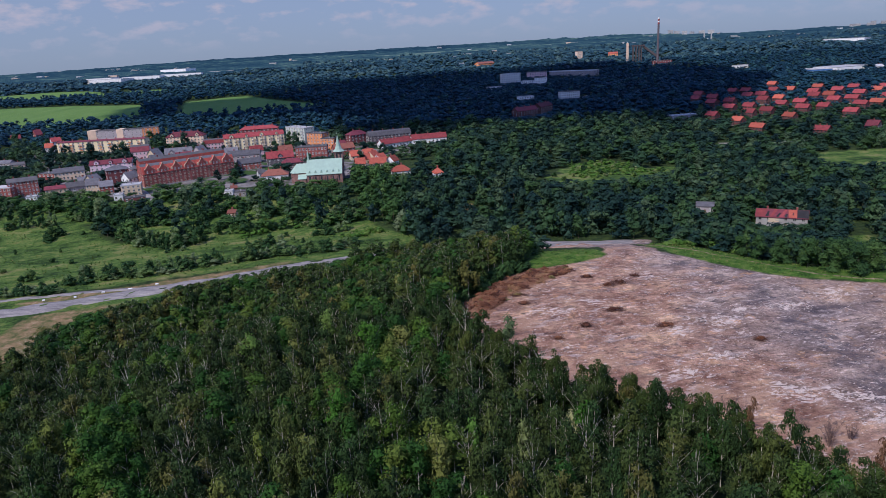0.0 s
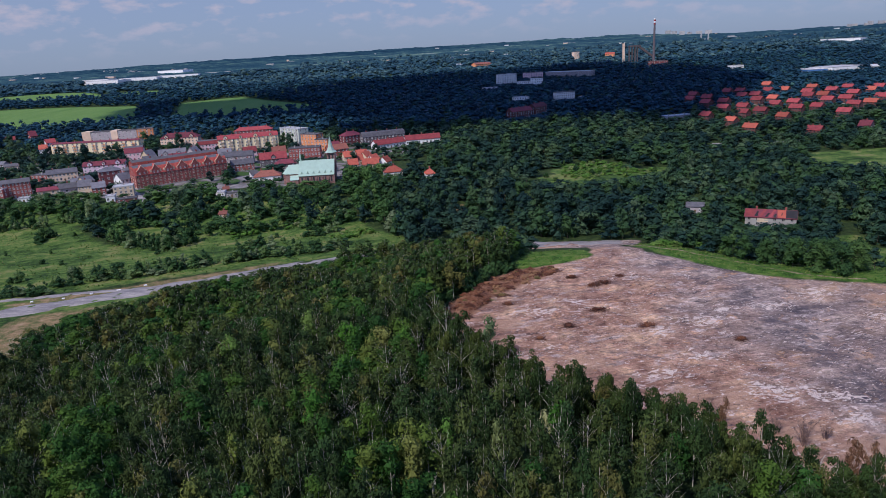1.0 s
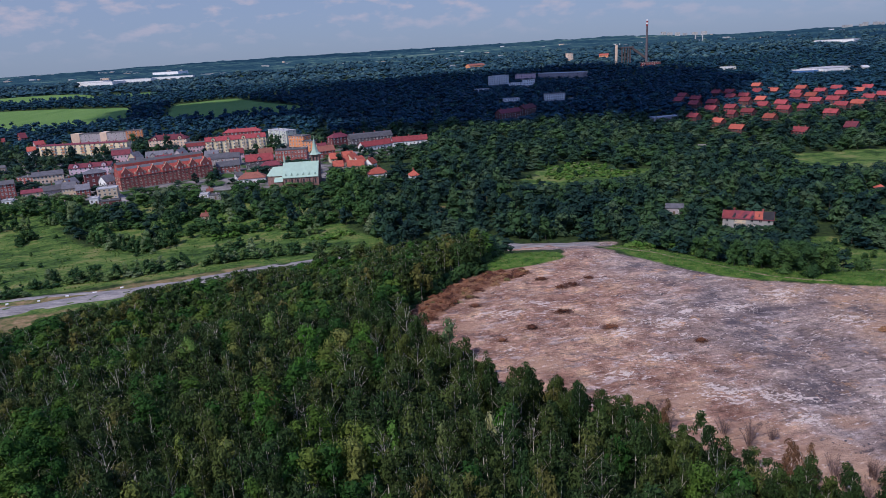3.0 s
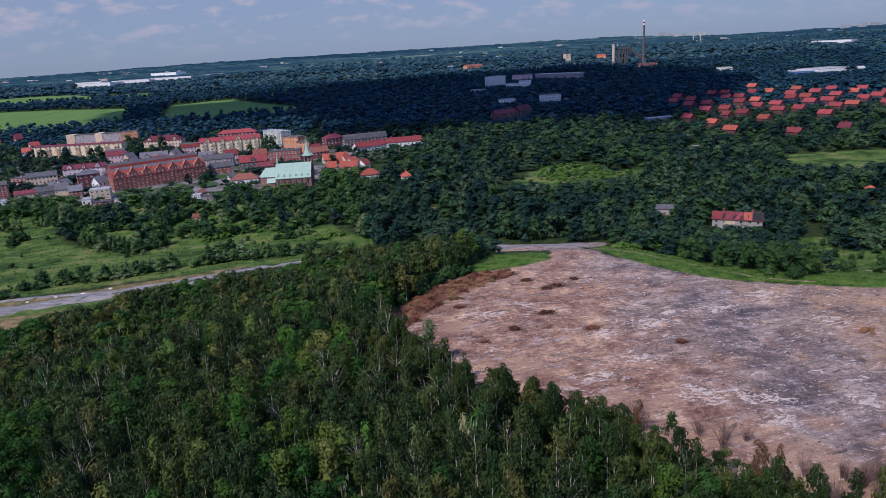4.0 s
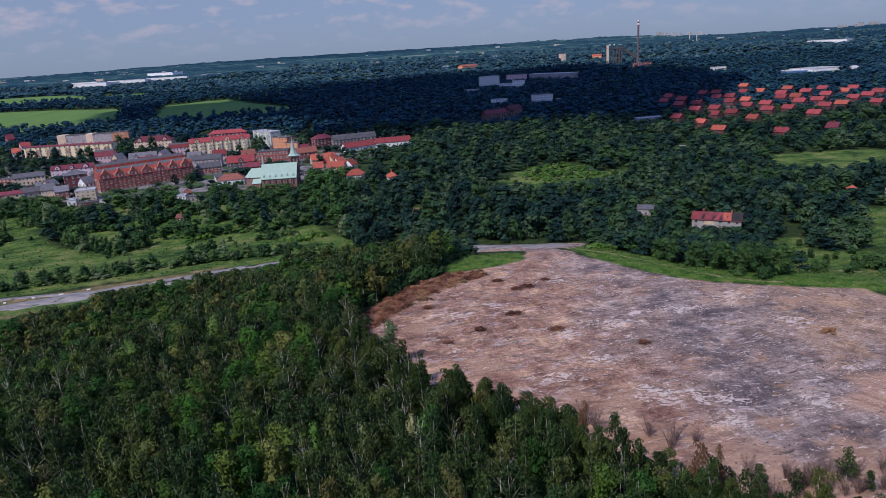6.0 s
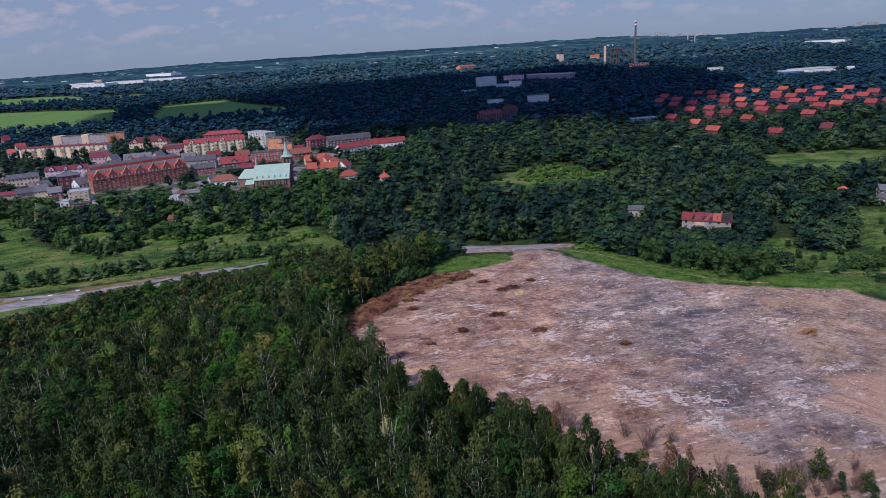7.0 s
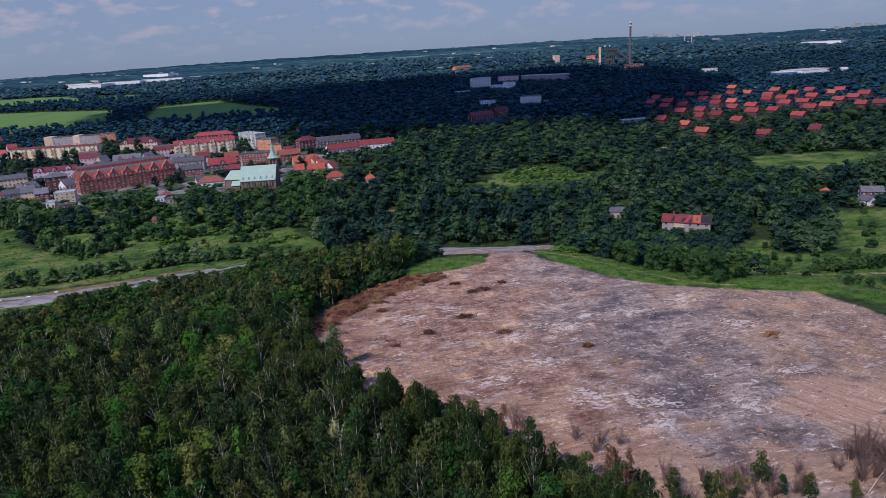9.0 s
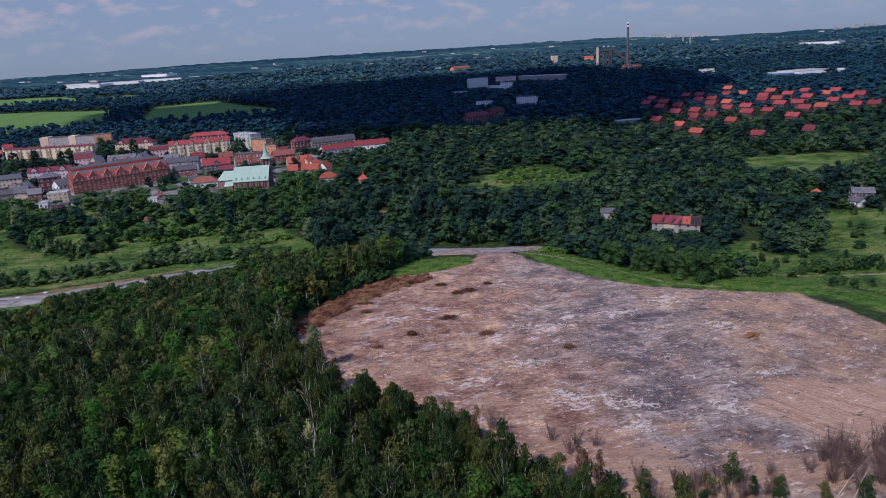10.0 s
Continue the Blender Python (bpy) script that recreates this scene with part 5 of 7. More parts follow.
def cloud():
    """The fair-weather cloud that shades the middle woods."""
    shade = [(-545, 1010), (-330, 930), (-165, 880), (-132, 700), (-88, 664), (-30, 656), (65, 722), (153, 728), (240, 676), (350, 785), (440, 950), (530, 1110), (523, 1263), (467, 1440), (351, 1560), (135, 1450), (-44, 1480), (-220, 1440), (-392, 1290), (-500, 1270), (-600, 1230)]
    rise = 1700.0
    sx, sy = SUN_WAY.x / SUN_WAY.z * rise, SUN_WAY.y / SUN_WAY.z * rise
    r = random.Random(5)
    bm = bmesh.new()
    n = 0
    while n < 260:
        x, y = r.uniform(-610, 540), r.uniform(650, 1580)
        d = -float(outline(shade, x, y))
        if d < 12:
            continue
        rad = min(d * 0.95, r.uniform(45, 95))
        bmesh.ops.create_icosphere(bm, subdivisions=2, radius=1.0, matrix=Matrix.Translation((x + sx, y + sy, rise + 20 + rad * 0.3 + r.uniform(0, 30))) @ Matrix.Diagonal((rad, rad, rad * 0.55, 1)))
        n += 1
    for v in bm.verts:
        v.co += Vector(noise.noise_vector(v.co / 40)) * 9
    me = bpy.data.meshes.new("cloud")
    bm.to_mesh(me)
    bm.free()
    me.materials.append(MAT["cloud"])
    me.polygons.foreach_set("use_smooth", [True] * len(me.polygons))
    tagged(new("cloud", me), "white fair-weather cloud high over the middle woods", "cloud", kind="structure")


cloud()

# ---- trees ----
ICO = bmesh.new()
bmesh.ops.create_icosphere(ICO, subdivisions=1, radius=1.0)
ICO_V = np.array([v.co[:] for v in ICO.verts])
ICO_F = np.array([[v.index for v in f.verts] for f in ICO.faces])
ICO.free()
OCT_V = np.array([(1, 0, 0), (0, 1, 0), (-1, 0, 0), (0, -1, 0), (0, 0, 1), (0, 0, -1)], float)
OCT_F = np.array([(0, 1, 4), (1, 2, 4), (2, 3, 4), (3, 0, 4), (1, 0, 5), (2, 1, 5), (3, 2, 5), (0, 3, 5)])


def tube(path, radii, n=5):
    """A tapered tube along a list of points."""
    v, f = [], []
    for (x, y, z), r in zip(path, radii):
        v += [(x + r * math.cos(6.2832 * i / n), y + r * math.sin(6.2832 * i / n), z) for i in range(n)]
    for k in range(len(path) - 1):
        for i in range(n):
            a, b = k * n + i, k * n + (i + 1) % n
            f += [(a, b, b + n), (a, b + n, a + n)]
    return np.array(v, float), np.array(f, int)


def join(pieces):
    """Joins (vertices, faces) or (vertices, faces, normals)."""
    f, base = [], 0
    for p in pieces:
        f.append(p[1] + base)
        base += len(p[0])
    out = (np.concatenate([p[0] for p in pieces]), np.concatenate(f))
    return out + (np.concatenate([p[2] for p in pieces]),) if len(pieces[0]) > 2 else out


def unit(v):
    return v / np.maximum(np.linalg.norm(v, axis=-1, keepdims=True), 1e-6)


def rounded(path, radii, n):
    """A tube with the normals of its round sides."""
    ring = [(math.cos(6.2832 * i / n), math.sin(6.2832 * i / n), 0.0) for i in range(n)]
    return (*tube(path, radii, n), np.array(ring * len(path)))


def stem(r, H, top, limbs, spread, thick=0.013, n=5):
    """Trunk and limbs: a slightly bent trunk, limbs that rise from it."""
    bend = r.uniform(-0.05, 0.05, 2) * H
    at = lambda k: (bend[0] * k * k, bend[1] * k * k, -0.8 + (top + 0.8) * k)
    ks = [0, 0.12, 0.4, 0.7, 1.0]
    out = [rounded([at(k) for k in ks], [H * thick * w for w in (1.35, 1.0, 0.75, 0.45, 0.12)], n)]
    for _ in range(limbs):
        k = r.uniform(0.35, 0.85)
        a, ln = r.uniform(0, 6.28), spread * r.uniform(0.6, 1.1)
        p = np.array(at(k))
        q = p + np.array([math.cos(a) * ln * 0.5, math.sin(a) * ln * 0.5, ln * 0.65])
        s = q + np.array([math.cos(a) * ln * 0.4, math.sin(a) * ln * 0.4, ln * r.uniform(0.1, 0.6)])
        w = H * thick * 0.42 * (1.1 - k)
        out.append(rounded([p, q, s], [w * 1.3, w, w * 0.3], 3))
    return join(out)


def crown(r, H, low, R, lobes, lobe_r, n, size, pointed=0.5, core=0.72, droop=0.0):
    """Leaf clumps over a heap of rounded lobes, each with a dark inner mass."""
    cs, rs = [], []
    for k in range(lobes):
        t = (k + r.uniform(0, 1)) / lobes
        z = low + (H - low) * (0.06 + 0.86 * t)
        wide = R * (1 - pointed * t) * math.sqrt(max(0.05, 1 - (2 * t - 0.75) ** 2 * 0.55))
        a, q = r.uniform(0, 6.28), wide * math.sqrt(r.uniform(0.05, 1)) * 0.75
        lr = lobe_r * r.uniform(0.75, 1.2) * (1 - 0.35 * pointed * t)
        cs.append((q * math.cos(a), q * math.sin(a), min(z, H - lr * 0.6)))
        rs.append(lr)
    cs, rs = np.array(cs), np.array(rs)
    pick = r.choice(lobes, n, p=rs ** 2 / (rs ** 2).sum())
    d = r.normal(size=(n, 3))
    d[:, 2] += 0.45
    d /= np.linalg.norm(d, axis=1)[:, None]
    p = cs[pick] + d * rs[pick][:, None] * r.uniform(0.72, 1.12, n)[:, None] * np.array([1, 1, 0.9])
    nrm = d + r.normal(size=(n, 3)) * 0.28 + np.array([0, 0, 0.2])
    nrm /= np.linalg.norm(nrm, axis=1)[:, None]
    t1 = np.cross(nrm, r.normal(size=(n, 3)))
    t1 /= np.linalg.norm(t1, axis=1)[:, None]
    t2 = np.cross(nrm, t1)
    s = size * r.uniform(0.6, 1.35, n)
    v = np.empty((n, 3, 3))
    for k in range(3):
        a = 2.094 * k + r.uniform(-0.5, 0.5, n)
        w = (s * r.uniform(0.65, 1.2, n))[:, None]
        v[:, k] = p + (t1 * np.cos(a)[:, None] + t2 * np.sin(a)[:, None]) * w
    v[:, 2, 2] -= droop * s
    axis = np.array([0, 0, low + (H - low) * 0.45])
    soft = unit(d * 0.75 + unit(p - axis) * 0.45 + nrm * 0.25)
    pieces = [(v.reshape(-1, 3), np.arange(3 * n).reshape(-1, 3), np.repeat(soft, 3, 0))]
    for c, q in zip(cs, rs):
        a = r.uniform(0, 6.28)
        spin = np.array([[math.cos(a), -math.sin(a), 0], [math.sin(a), math.cos(a), 0], [0, 0, 0.9]])
        pieces.append((OCT_V * q * core * r.uniform(0.8, 1.05, (6, 1)) @ spin.T + c, OCT_F, unit(OCT_V @ spin.T)))
    return join(pieces)


def template(seed, kind, lod):
    """A tree's crown and stem as arrays."""
    r = np.random.RandomState(seed)
    near = lod == 0
    if kind == "birch":
        H = r.uniform(12.5, 15.5)
        c = crown(r, H, H * 0.28, 3.6, 11 if near else 7, 1.65 if near else 1.9, (700, 230)[lod], (0.31, 0.60)[lod], 0.32, (0.56, 0.66)[lod], (1.3, 0.8)[lod])
        s = stem(r, H, H * 1.0, 7 if near else 4, 3.4, 0.0080)
    elif kind == "broad":
        H = r.uniform(11, 14.5)
        c = crown(r, H, H * 0.25, 3.9, 10 if near else 7, 2.1 if near else 2.2, (800, 290)[lod], (0.36, 0.66)[lod], 0.25, (0.66, 0.78)[lod])
        s = stem(r, H, H * 0.8, 4 if near else 2, 3.0, 0.012)
    elif kind == "bare":
        H = r.uniform(11, 13.5)
        c = crown(r, H, H * 0.35, 2.2, 6, 0.9, (130, 70)[lod], (0.36, 0.6)[lod], 0.4, 0.25, 0.4)
        s = stem(r, H, H * 1.05, 14 if near else 9, 3.8, 0.0095)
    elif kind == "mixed":
        H = r.uniform(11, 15)
        c = crown(r, H, H * 0.04, 4.4 + r.uniform(-0.6, 0.9), 6, 2.9, 175, 0.78, r.uniform(0.15, 0.45), 0.86)
        s = stem(r, H, H * 0.6, 0, 3, 0.014, 3)
    elif kind == "far":
        H = r.uniform(11, 15)
        c = crown(r, H, H * 0.1, 4.4, 3, 3.4, 26, 1.6, 0.3, 0.95)
        s = None
    elif kind == "distant":
        H = r.uniform(11, 16)
        c = crown(r, H, 0, 8.0, 3, 6.0, 18, 3.2, 0.2, 1.0)
        s = None
    return c, s


def fine_birch(seed):
    """A birch seen against open ground: many small drooping sprays."""
    r = np.random.RandomState(seed)
    H = r.uniform(12.5, 15.5)
    return (crown(r, H, H * 0.16, 4.7, 26, 1.2, 1900, 0.22, 0.45, 0.42, 1.9), stem(r, H, H * 1.0, 9, 3.0, 0.0080))


def pool(kind, lod, n, seed):
    return [template(seed + i, kind, lod) for i in range(n)]


def scatter(name, label, trees, mats, category="wood"):
    """One mesh of many trees: (template, x, y, yaw, width, height, tint) each."""
    V, F, M, T, N, base = [], [], [], [], [], 0
    groups = {}
    for tr in trees:
        groups.setdefault(id(tr[0]), []).append(tr)
    for g in groups.values():
        tpl = g[0][0]
        a = np.array([t[1:] for t in g], float)
        z = ground_height(a[:, 0], a[:, 1])
        cs, sn = np.cos(a[:, 2]), np.sin(a[:, 2])
        for k, (part_vf) in enumerate(tpl):
            if part_vf is None:
                continue
            v, f, nr = part_vf
            m = len(a)
            w = np.empty((m, len(v), 3))
            w[:, :, 0] = (v[None, :, 0] * cs[:, None] - v[None, :, 1] * sn[:, None]) * a[:, 3, None] + a[:, 0, None]
            w[:, :, 1] = (v[None, :, 0] * sn[:, None] + v[None, :, 1] * cs[:, None]) * a[:, 3, None] + a[:, 1, None]
            w[:, :, 2] = v[None, :, 2] * a[:, 4, None] + z[:, None]
            V.append(w.reshape(-1, 3))
            N.append(np.stack([nr[None, :, 0] * cs[:, None] - nr[None, :, 1] * sn[:, None], nr[None, :, 0] * sn[:, None] + nr[None, :, 1] * cs[:, None], np.repeat(nr[None, :, 2], m, 0)], 2).reshape(-1, 3))
            F.append((f[None] + (np.arange(m) * len(v))[:, None, None]).reshape(-1, 3) + base)
            M.append(np.full(m * len(f), k))
            T.append(np.repeat(a[:, 5], len(f)))
            base += m * len(v)
    ob = new(name, mesh_of(name, np.concatenate(V), np.concatenate(F), mats, np.concatenate(M), False, np.concatenate(T), np.concatenate(N)))
    return tagged(ob, label, category, kind="stuff")


def near_line(points, x, y):
    p = np.array(points, float)
    d = np.full(np.shape(x), 1e18)
    for (ax, ay), (bx, by) in zip(p[:-1], p[1:]):
        ex, ey = bx - ax, by - ay
        t = np.clip(((x - ax) * ex + (y - ay) * ey) / (ex * ex + ey * ey), 0, 1)
        d = np.minimum(d, (x - ax - t * ex) ** 2 + (y - ay - t * ey) ** 2)
    return np.sqrt(d)


TOWN = [(-440, 520), (-348, 508), (-260, 492), (-215, 490), (-162, 500), (-120, 498), (-76, 502), (-48, 535), (-20, 528), (10, 520), (8, 560), (-40, 590), (20, 700), (-90, 770), (-200, 860), (-440, 930), (-560, 900), (-520, 660)]
ESTATE = [(215, 640), (330, 600), (520, 640), (760, 800), (700, 1000), (420, 960), (230, 800)]


NECK = [[(37, 268), (70, 262), (70, 330), (47, 342), (43, 300)], [(80, 285), (103, 284), (102, 342), (80, 342)]]


def free(x, y):
    """How likely a tree is to grow at each place of the plan: 0 on roads, houses and open land."""
    ok = np.ones(np.shape(x))
    ok *= outline(BARE, x, y) > 2.0
    ok *= outline(BRUSH, x, y) > 1.0
    ok *= any_outline(NECK, x, y) > 0.5
    ok *= ~((x > 150) & (y < 240))
    for line, w in ((ROAD, 8.5), (LANE, 4.0), (FAR_LANE, 3.0), (TOWN_LANE, 6.0), (ESTATE_LANE, 4.5)):
        ok *= near_line(line, x, y) > w
    m = clearings(x, y)
    ok *= np.where(m < 1.0, 0.0, 1.0)
    ok *= any_outline(LUSH, x, y) > 1.0
    ok *= np.where((y > 340) & (y < 520) & (ripple(x, y, 75, 14) + 0.5 * ripple(x, y, 31, 15) > 0.85), 0.12, 1.0)
    ok *= np.where(outline(GARDENS, x, y) < 0, np.where(ripple(x, y, 33, 61) + 0.6 * ripple(x, y, 14, 62) > 0.0, 0.92, 0.12), 1.0)
    ok *= any_outline(FIELDS, x, y) > 6.0
    ok *= any_outline(DRY, x, y) > 1.0
    ok *= np.where(outline(TOWN, x, y) < 0, 0.5, 1.0)
    ok *= np.where(outline(ESTATE, x, y) < 0, 0.92, 1.0)
    for bx, by, hl, hd, c, s in BUILT:
        u, v = (x - bx) * c + (y - by) * s, -(x - bx) * s + (y - by) * c
        ok *= ~((np.abs(u) < hl + 2.5) & (np.abs(v) < hd + 2.5))
    return ok


def tallest(x, y):
    """Gardens and scrub: how high trees grow before houses, glades and the haul road."""
    top = np.full(np.shape(x), 99.0)
    for bx, by, hl, hd, c, s in BUILT:
        a, b = abs(hl * c) + abs(hd * s), abs(hl * s) + abs(hd * c)
        ahead = (by - b) - y
        slope = (98 - float(height(bx, by))) / by
        shift = bx / by * (by - y)
        near = (np.abs(x - bx + shift) < a + 2) & (ahead > -2 * b - 1) & (ahead < 140)
        free_up = 5.8 if bx > 180 and 600 < by < 1000 else (5.0 if by > 900 else (2.6 if by < 370 else 3.6))
        top = np.where(near, np.minimum(top, free_up + slope * 1.15 * np.maximum(ahead, 0)), top)
    for glade in (MEADOWS[2], MEADOWS[4]):
        for k in (12, 24, 36, 48):
            top = np.where(outline(glade, x * (1 + k / 520), y + k) < 0, np.minimum(top, 2.5 + 0.17 * k), top)
    for k in (4, 10, 18, 28):
        top = np.where(near_line(ESTATE_LANE, x * (1 + k / 615), y + k) < 7, np.minimum(top, 0.5 + 0.15 * k), top)
    d = near_line(ROAD[:9], x, y)
    south = (x < -48) & (y < np.interp(x, [p[0] for p in ROAD], [p[1] for p in ROAD]))
    top = np.where(south & (d < 40), np.minimum(top, 0.6 + 0.27 * d), top)
    for k in (8, 16, 24, 32):
        top = np.where(outline(DRY[1], x * (1 + k / 420), y + k) < 0, np.minimum(top, 1.0 + 0.2 * k), top)
    for k in (10, 20, 30):
        top = np.where(outline(MEADOWS[1], x - k * 0.5, y + k) < 0, np.minimum(top, 2.5 + 0.28 * k), top)
    return top


def sites(y0, y1, step, seed, left=0.70, right=0.70, pad=(70, 130)):
    """Jittered places between two distances that the wedge of view sweeps, thinned by free()."""
    r = np.random.RandomState(seed)
    ys = np.arange(y0, y1, step)
    xs = np.arange(-left * y1 - pad[0], right * y1 + pad[1], step)
    x, y = np.meshgrid(xs, ys)
    x = (x + r.uniform(-0.46, 0.46, x.shape) * step).ravel()
    y = (y + r.uniform(-0.46, 0.46, y.shape) * step).ravel()
    keep = (x > -left * y - pad[0]) & (x < right * y + pad[1])
    x, y = x[keep], y[keep]
    keep = r.uniform(size=x.shape) < free(x, y)
    x, y = x[keep], y[keep]
    SITE_TOP.clear()
    SITE_TOP.extend(tallest(x, y))
    return x, y, r


SITE_TOP = []


# the birch wood on the heap
birch0, broad0, bare0 = pool("birch", 0, 7, 100), pool("broad", 0, 5, 200), pool("bare", 0, 4, 300)
birch_fine = [fine_birch(140 + i) for i in range(6)]
birch1, broad1, bare1 = pool("birch", 1, 5, 400), pool("broad", 1, 4, 500), pool("bare", 1, 3, 600)
mixed = pool("mixed", 0, 9, 700)
far = pool("far", 0, 6, 800)
distant = pool("distant", 0, 5, 900)


def kind_at(x, y, r):
    """Broad-leaved trees stand in groups between the birches."""
    g = 0.5 + 0.5 * float(ripple(x, y, 46, 21)) + r.uniform(-0.18, 0.18)
    if r.uniform() < 0.13:
        return "bare"
    return "broad" if g > (0.72 if x < 5 else 0.98) or r.uniform() < (0.10 if x < 5 else 0.04) else "birch"


TREE_MESHES = {}


def tree_thing(tpl, name, label, leaf_key, bark_key, x, y, yaw, w, h, group):
    th = thing(name, x, y, math.degrees(yaw), label, "tree", group)
    if (id(tpl), leaf_key) not in TREE_MESHES:
        cv, cf, cn = tpl[0]
        TREE_MESHES[id(tpl), leaf_key] = [mesh_of("crown", cv, cf, [MAT[leaf_key]], None, False, np.zeros(len(cf)), cn)]
        if tpl[1]:
            sv, sf, sn = tpl[1]
            TREE_MESHES[id(tpl), leaf_key].append(mesh_of("trunk", sv, sf, [MAT[bark_key]], None, False, None, sn))
    cm, *sm = TREE_MESHES[id(tpl), leaf_key]
    th.scale = (w, w, h)
    put("crown", cm, (), th)
    if sm:
        put("trunk", sm[0], (), th)
    return th


LABELS = {"olive": "slender birch with airy olive-green foliage at the wood's edge", "birch": "slender silver birch with fine drooping dark green foliage", "broad": "round-crowned broad-leaved tree with fresh green foliage", "bare": "half-dead birch with pale bare limbs"}
LEAF = {"olive": "leaf_olive", "birch": "leaf_birch", "broad": "leaf_ash", "bare": "leaf_birch"}
joined = {}
count = 0
x, y, r = sites(78, 205, 5.3, 31)
order = np.argsort(y)
tops = list(SITE_TOP)
for i in order:
    k = kind_at(x[i], y[i], r)
    tpl = {"birch": birch0, "broad": broad0, "bare": bare0}[k][r.randint(0, 4)]
    if k != "bare" and y[i] < 180 and float(outline(BARE, x[i], y[i])) < 14:
        k, tpl = ("olive" if y[i] > 140 else "birch"), birch_fine[r.randint(0, 6)]
    tall = 1.1 if k == 'bare' else 1.0
    row = (float(x[i]), float(y[i]), r.uniform(0, 6.28), r.uniform(0.80, 1.2) * (0.88 if y[i] < 135 else 1.0), min(tall * r.uniform(0.78, 1.12), tops[i] / 14))
    if 84 < y[i] and count < 300:
        tree_thing(tpl, "birch_tree" if k != "broad" else "broadleaf_tree", LABELS[k], LEAF[k], "bark", *row, "trees of the birch wood")
        count += 1
    else:
        joined.setdefault(k, []).append((tpl, *row, r.uniform()))
x, y, r = sites(205, 335, 5.6, 32)
keep = (x < 30) & ((x > 0) | (y < np.interp(x, [p[0] for p in ROAD], [p[1] for p in ROAD])))
for px, py, top in zip(x[keep], y[keep], np.array(SITE_TOP)[keep]):
    k = kind_at(px, py, r)
    tpl = {"birch": birch1, "broad": broad1, "bare": bare1}[k][r.randint(0, 3)]
    s = 1.0 if py < 280 else 0.8
    joined.setdefault("olive" if k == "birch" else k, []).append((tpl, px, py, r.uniform(0, 6.28), r.uniform(0.9, 1.3), min(s * r.uniform(0.8, 1.1), top / 13), r.uniform()))
r = np.random.RandomState(37)
x, y = r.uniform(8, 82, 2500), r.uniform(94, 172, 2500)
edge = outline(BARE, x, y)
ok = (edge > 0.8) & (edge < 9)
for px, py in list(zip(x[ok], y[ok]))[:75]:
    joined["olive"].append((birch_fine[r.randint(0, 6)], px, py, r.uniform(0, 6.28), r.uniform(0.7, 1.05), r.uniform(0.55, 0.95), r.uniform(0, 0.5)))
for k, rows in joined.items():
    scatter({"olive": "slope_birch_wood", "birch": "birch_wood", "broad": "broadleaf_wood", "bare": "dead_birch_wood"}[k], {"olive": "olive green birch wood on the sunny slope", "birch": "dense young birch wood on the spoil heap", "broad": "fresh green broad-leaved trees among birches", "bare": "pale half-dead birches in the wood"}[k], rows, [MAT[LEAF[k]], MAT["bark"]])

# single trees that stand out of the birch wood by their colour
MAT["leaf_bright"] = leaf("bright_leaves", [(0.0, (0.045, 0.125, 0.016)), (0.6, (0.062, 0.150, 0.018)), (1.0, (0.090, 0.170, 0.024))])
MAT["leaf_blossom"] = leaf("creamy_blossom", [(0.0, (0.25, 0.27, 0.10)), (1.0, (0.36, 0.36, 0.16))])
MAT["leaf_willow"] = leaf("grey_willow_leaves", [(0.0, (0.085, 0.135, 0.055)), (1.0, (0.115, 0.165, 0.07))])
for px, py, w, h, key, note in ((22, 123, 0.45, 1.02, "leaf_blossom", "tall tree with creamy blossom among birches"), (2, 122, 0.6, 1.04, "leaf_lime", "lime-green tree in the birch wood"), (12, 121, 0.5, 1.02, "leaf_lime", "lime-green tree in the birch wood"),
                                (-27, 132, 1.05, 1.08, "leaf_bright", "round fresh green tree in the birch wood"), (-25, 170, 0.95, 1.05, "leaf_bright", "round fresh green tree in the birch wood"), (-9, 171, 1.1, 1.05, "leaf_bright", "round fresh green tree in the birch wood"),
                                (-18, 167, 0.8, 1.0, "leaf_ash", "round fresh green tree in the birch wood"), (26, 127, 0.9, 1.02, "leaf_bright", "round fresh green tree in the birch wood"), (14, 172, 0.8, 0.95, "leaf_willow", "pale grey-green willow at the wood's edge"),
                                (-37, 179, 0.8, 1.05, "leaf_lime", "lime-green tree in the birch wood"), (-24, 155, 0.85, 1.04, "leaf_bright", "round fresh green tree in the birch wood"), (-56, 165, 0.9, 1.05, "leaf_lime", "lime-green tree in the birch wood"), (-33, 139, 0.7, 1.02, "leaf_ash", "round fresh green tree in the birch wood")):
    tree_thing(broad0[int(px) % 5], "broadleaf_tree", note, key, "bark_dark", px, py, px, w, h * 1.08, "trees of the birch wood")
for px, py, w, h in ((57, 119, 0.5, 1.12), (76, 107, 0.7, 1.1), (79, 106, 0.55, 0.9)):
    tree_thing(birch_fine[int(px) % 6], "birch_tree", "dying birch with thin red-brown foliage", "leaf_dry", "bark", px, py, px, w, h, "trees of the birch wood")

# woods between the heap and the town, and round the estate
rows = []
x, y, r = sites(205, 335, 7.0, 33)


def grow(rows, models, px, py, top, r, w0, w1, h0, h1):
    h = min(h0 * 0.5 + (h1 - h0 * 0.5) * r.uniform() ** 0.6, top / 13)
    if h > 0.16:
        rows.append((models[r.randint(0, len(models))], px, py, r.uniform(0, 6.28), r.uniform(w0, w1) * (0.45 + 0.55 * min(1, h / h0)), h, min(0.99, max(0.0, 0.36 + 0.20 * float(ripple(px, py, 95, 81)) + 0.16 * float(ripple(px, py, 30, 82)) + r.uniform(-0.3, 0.34)))))


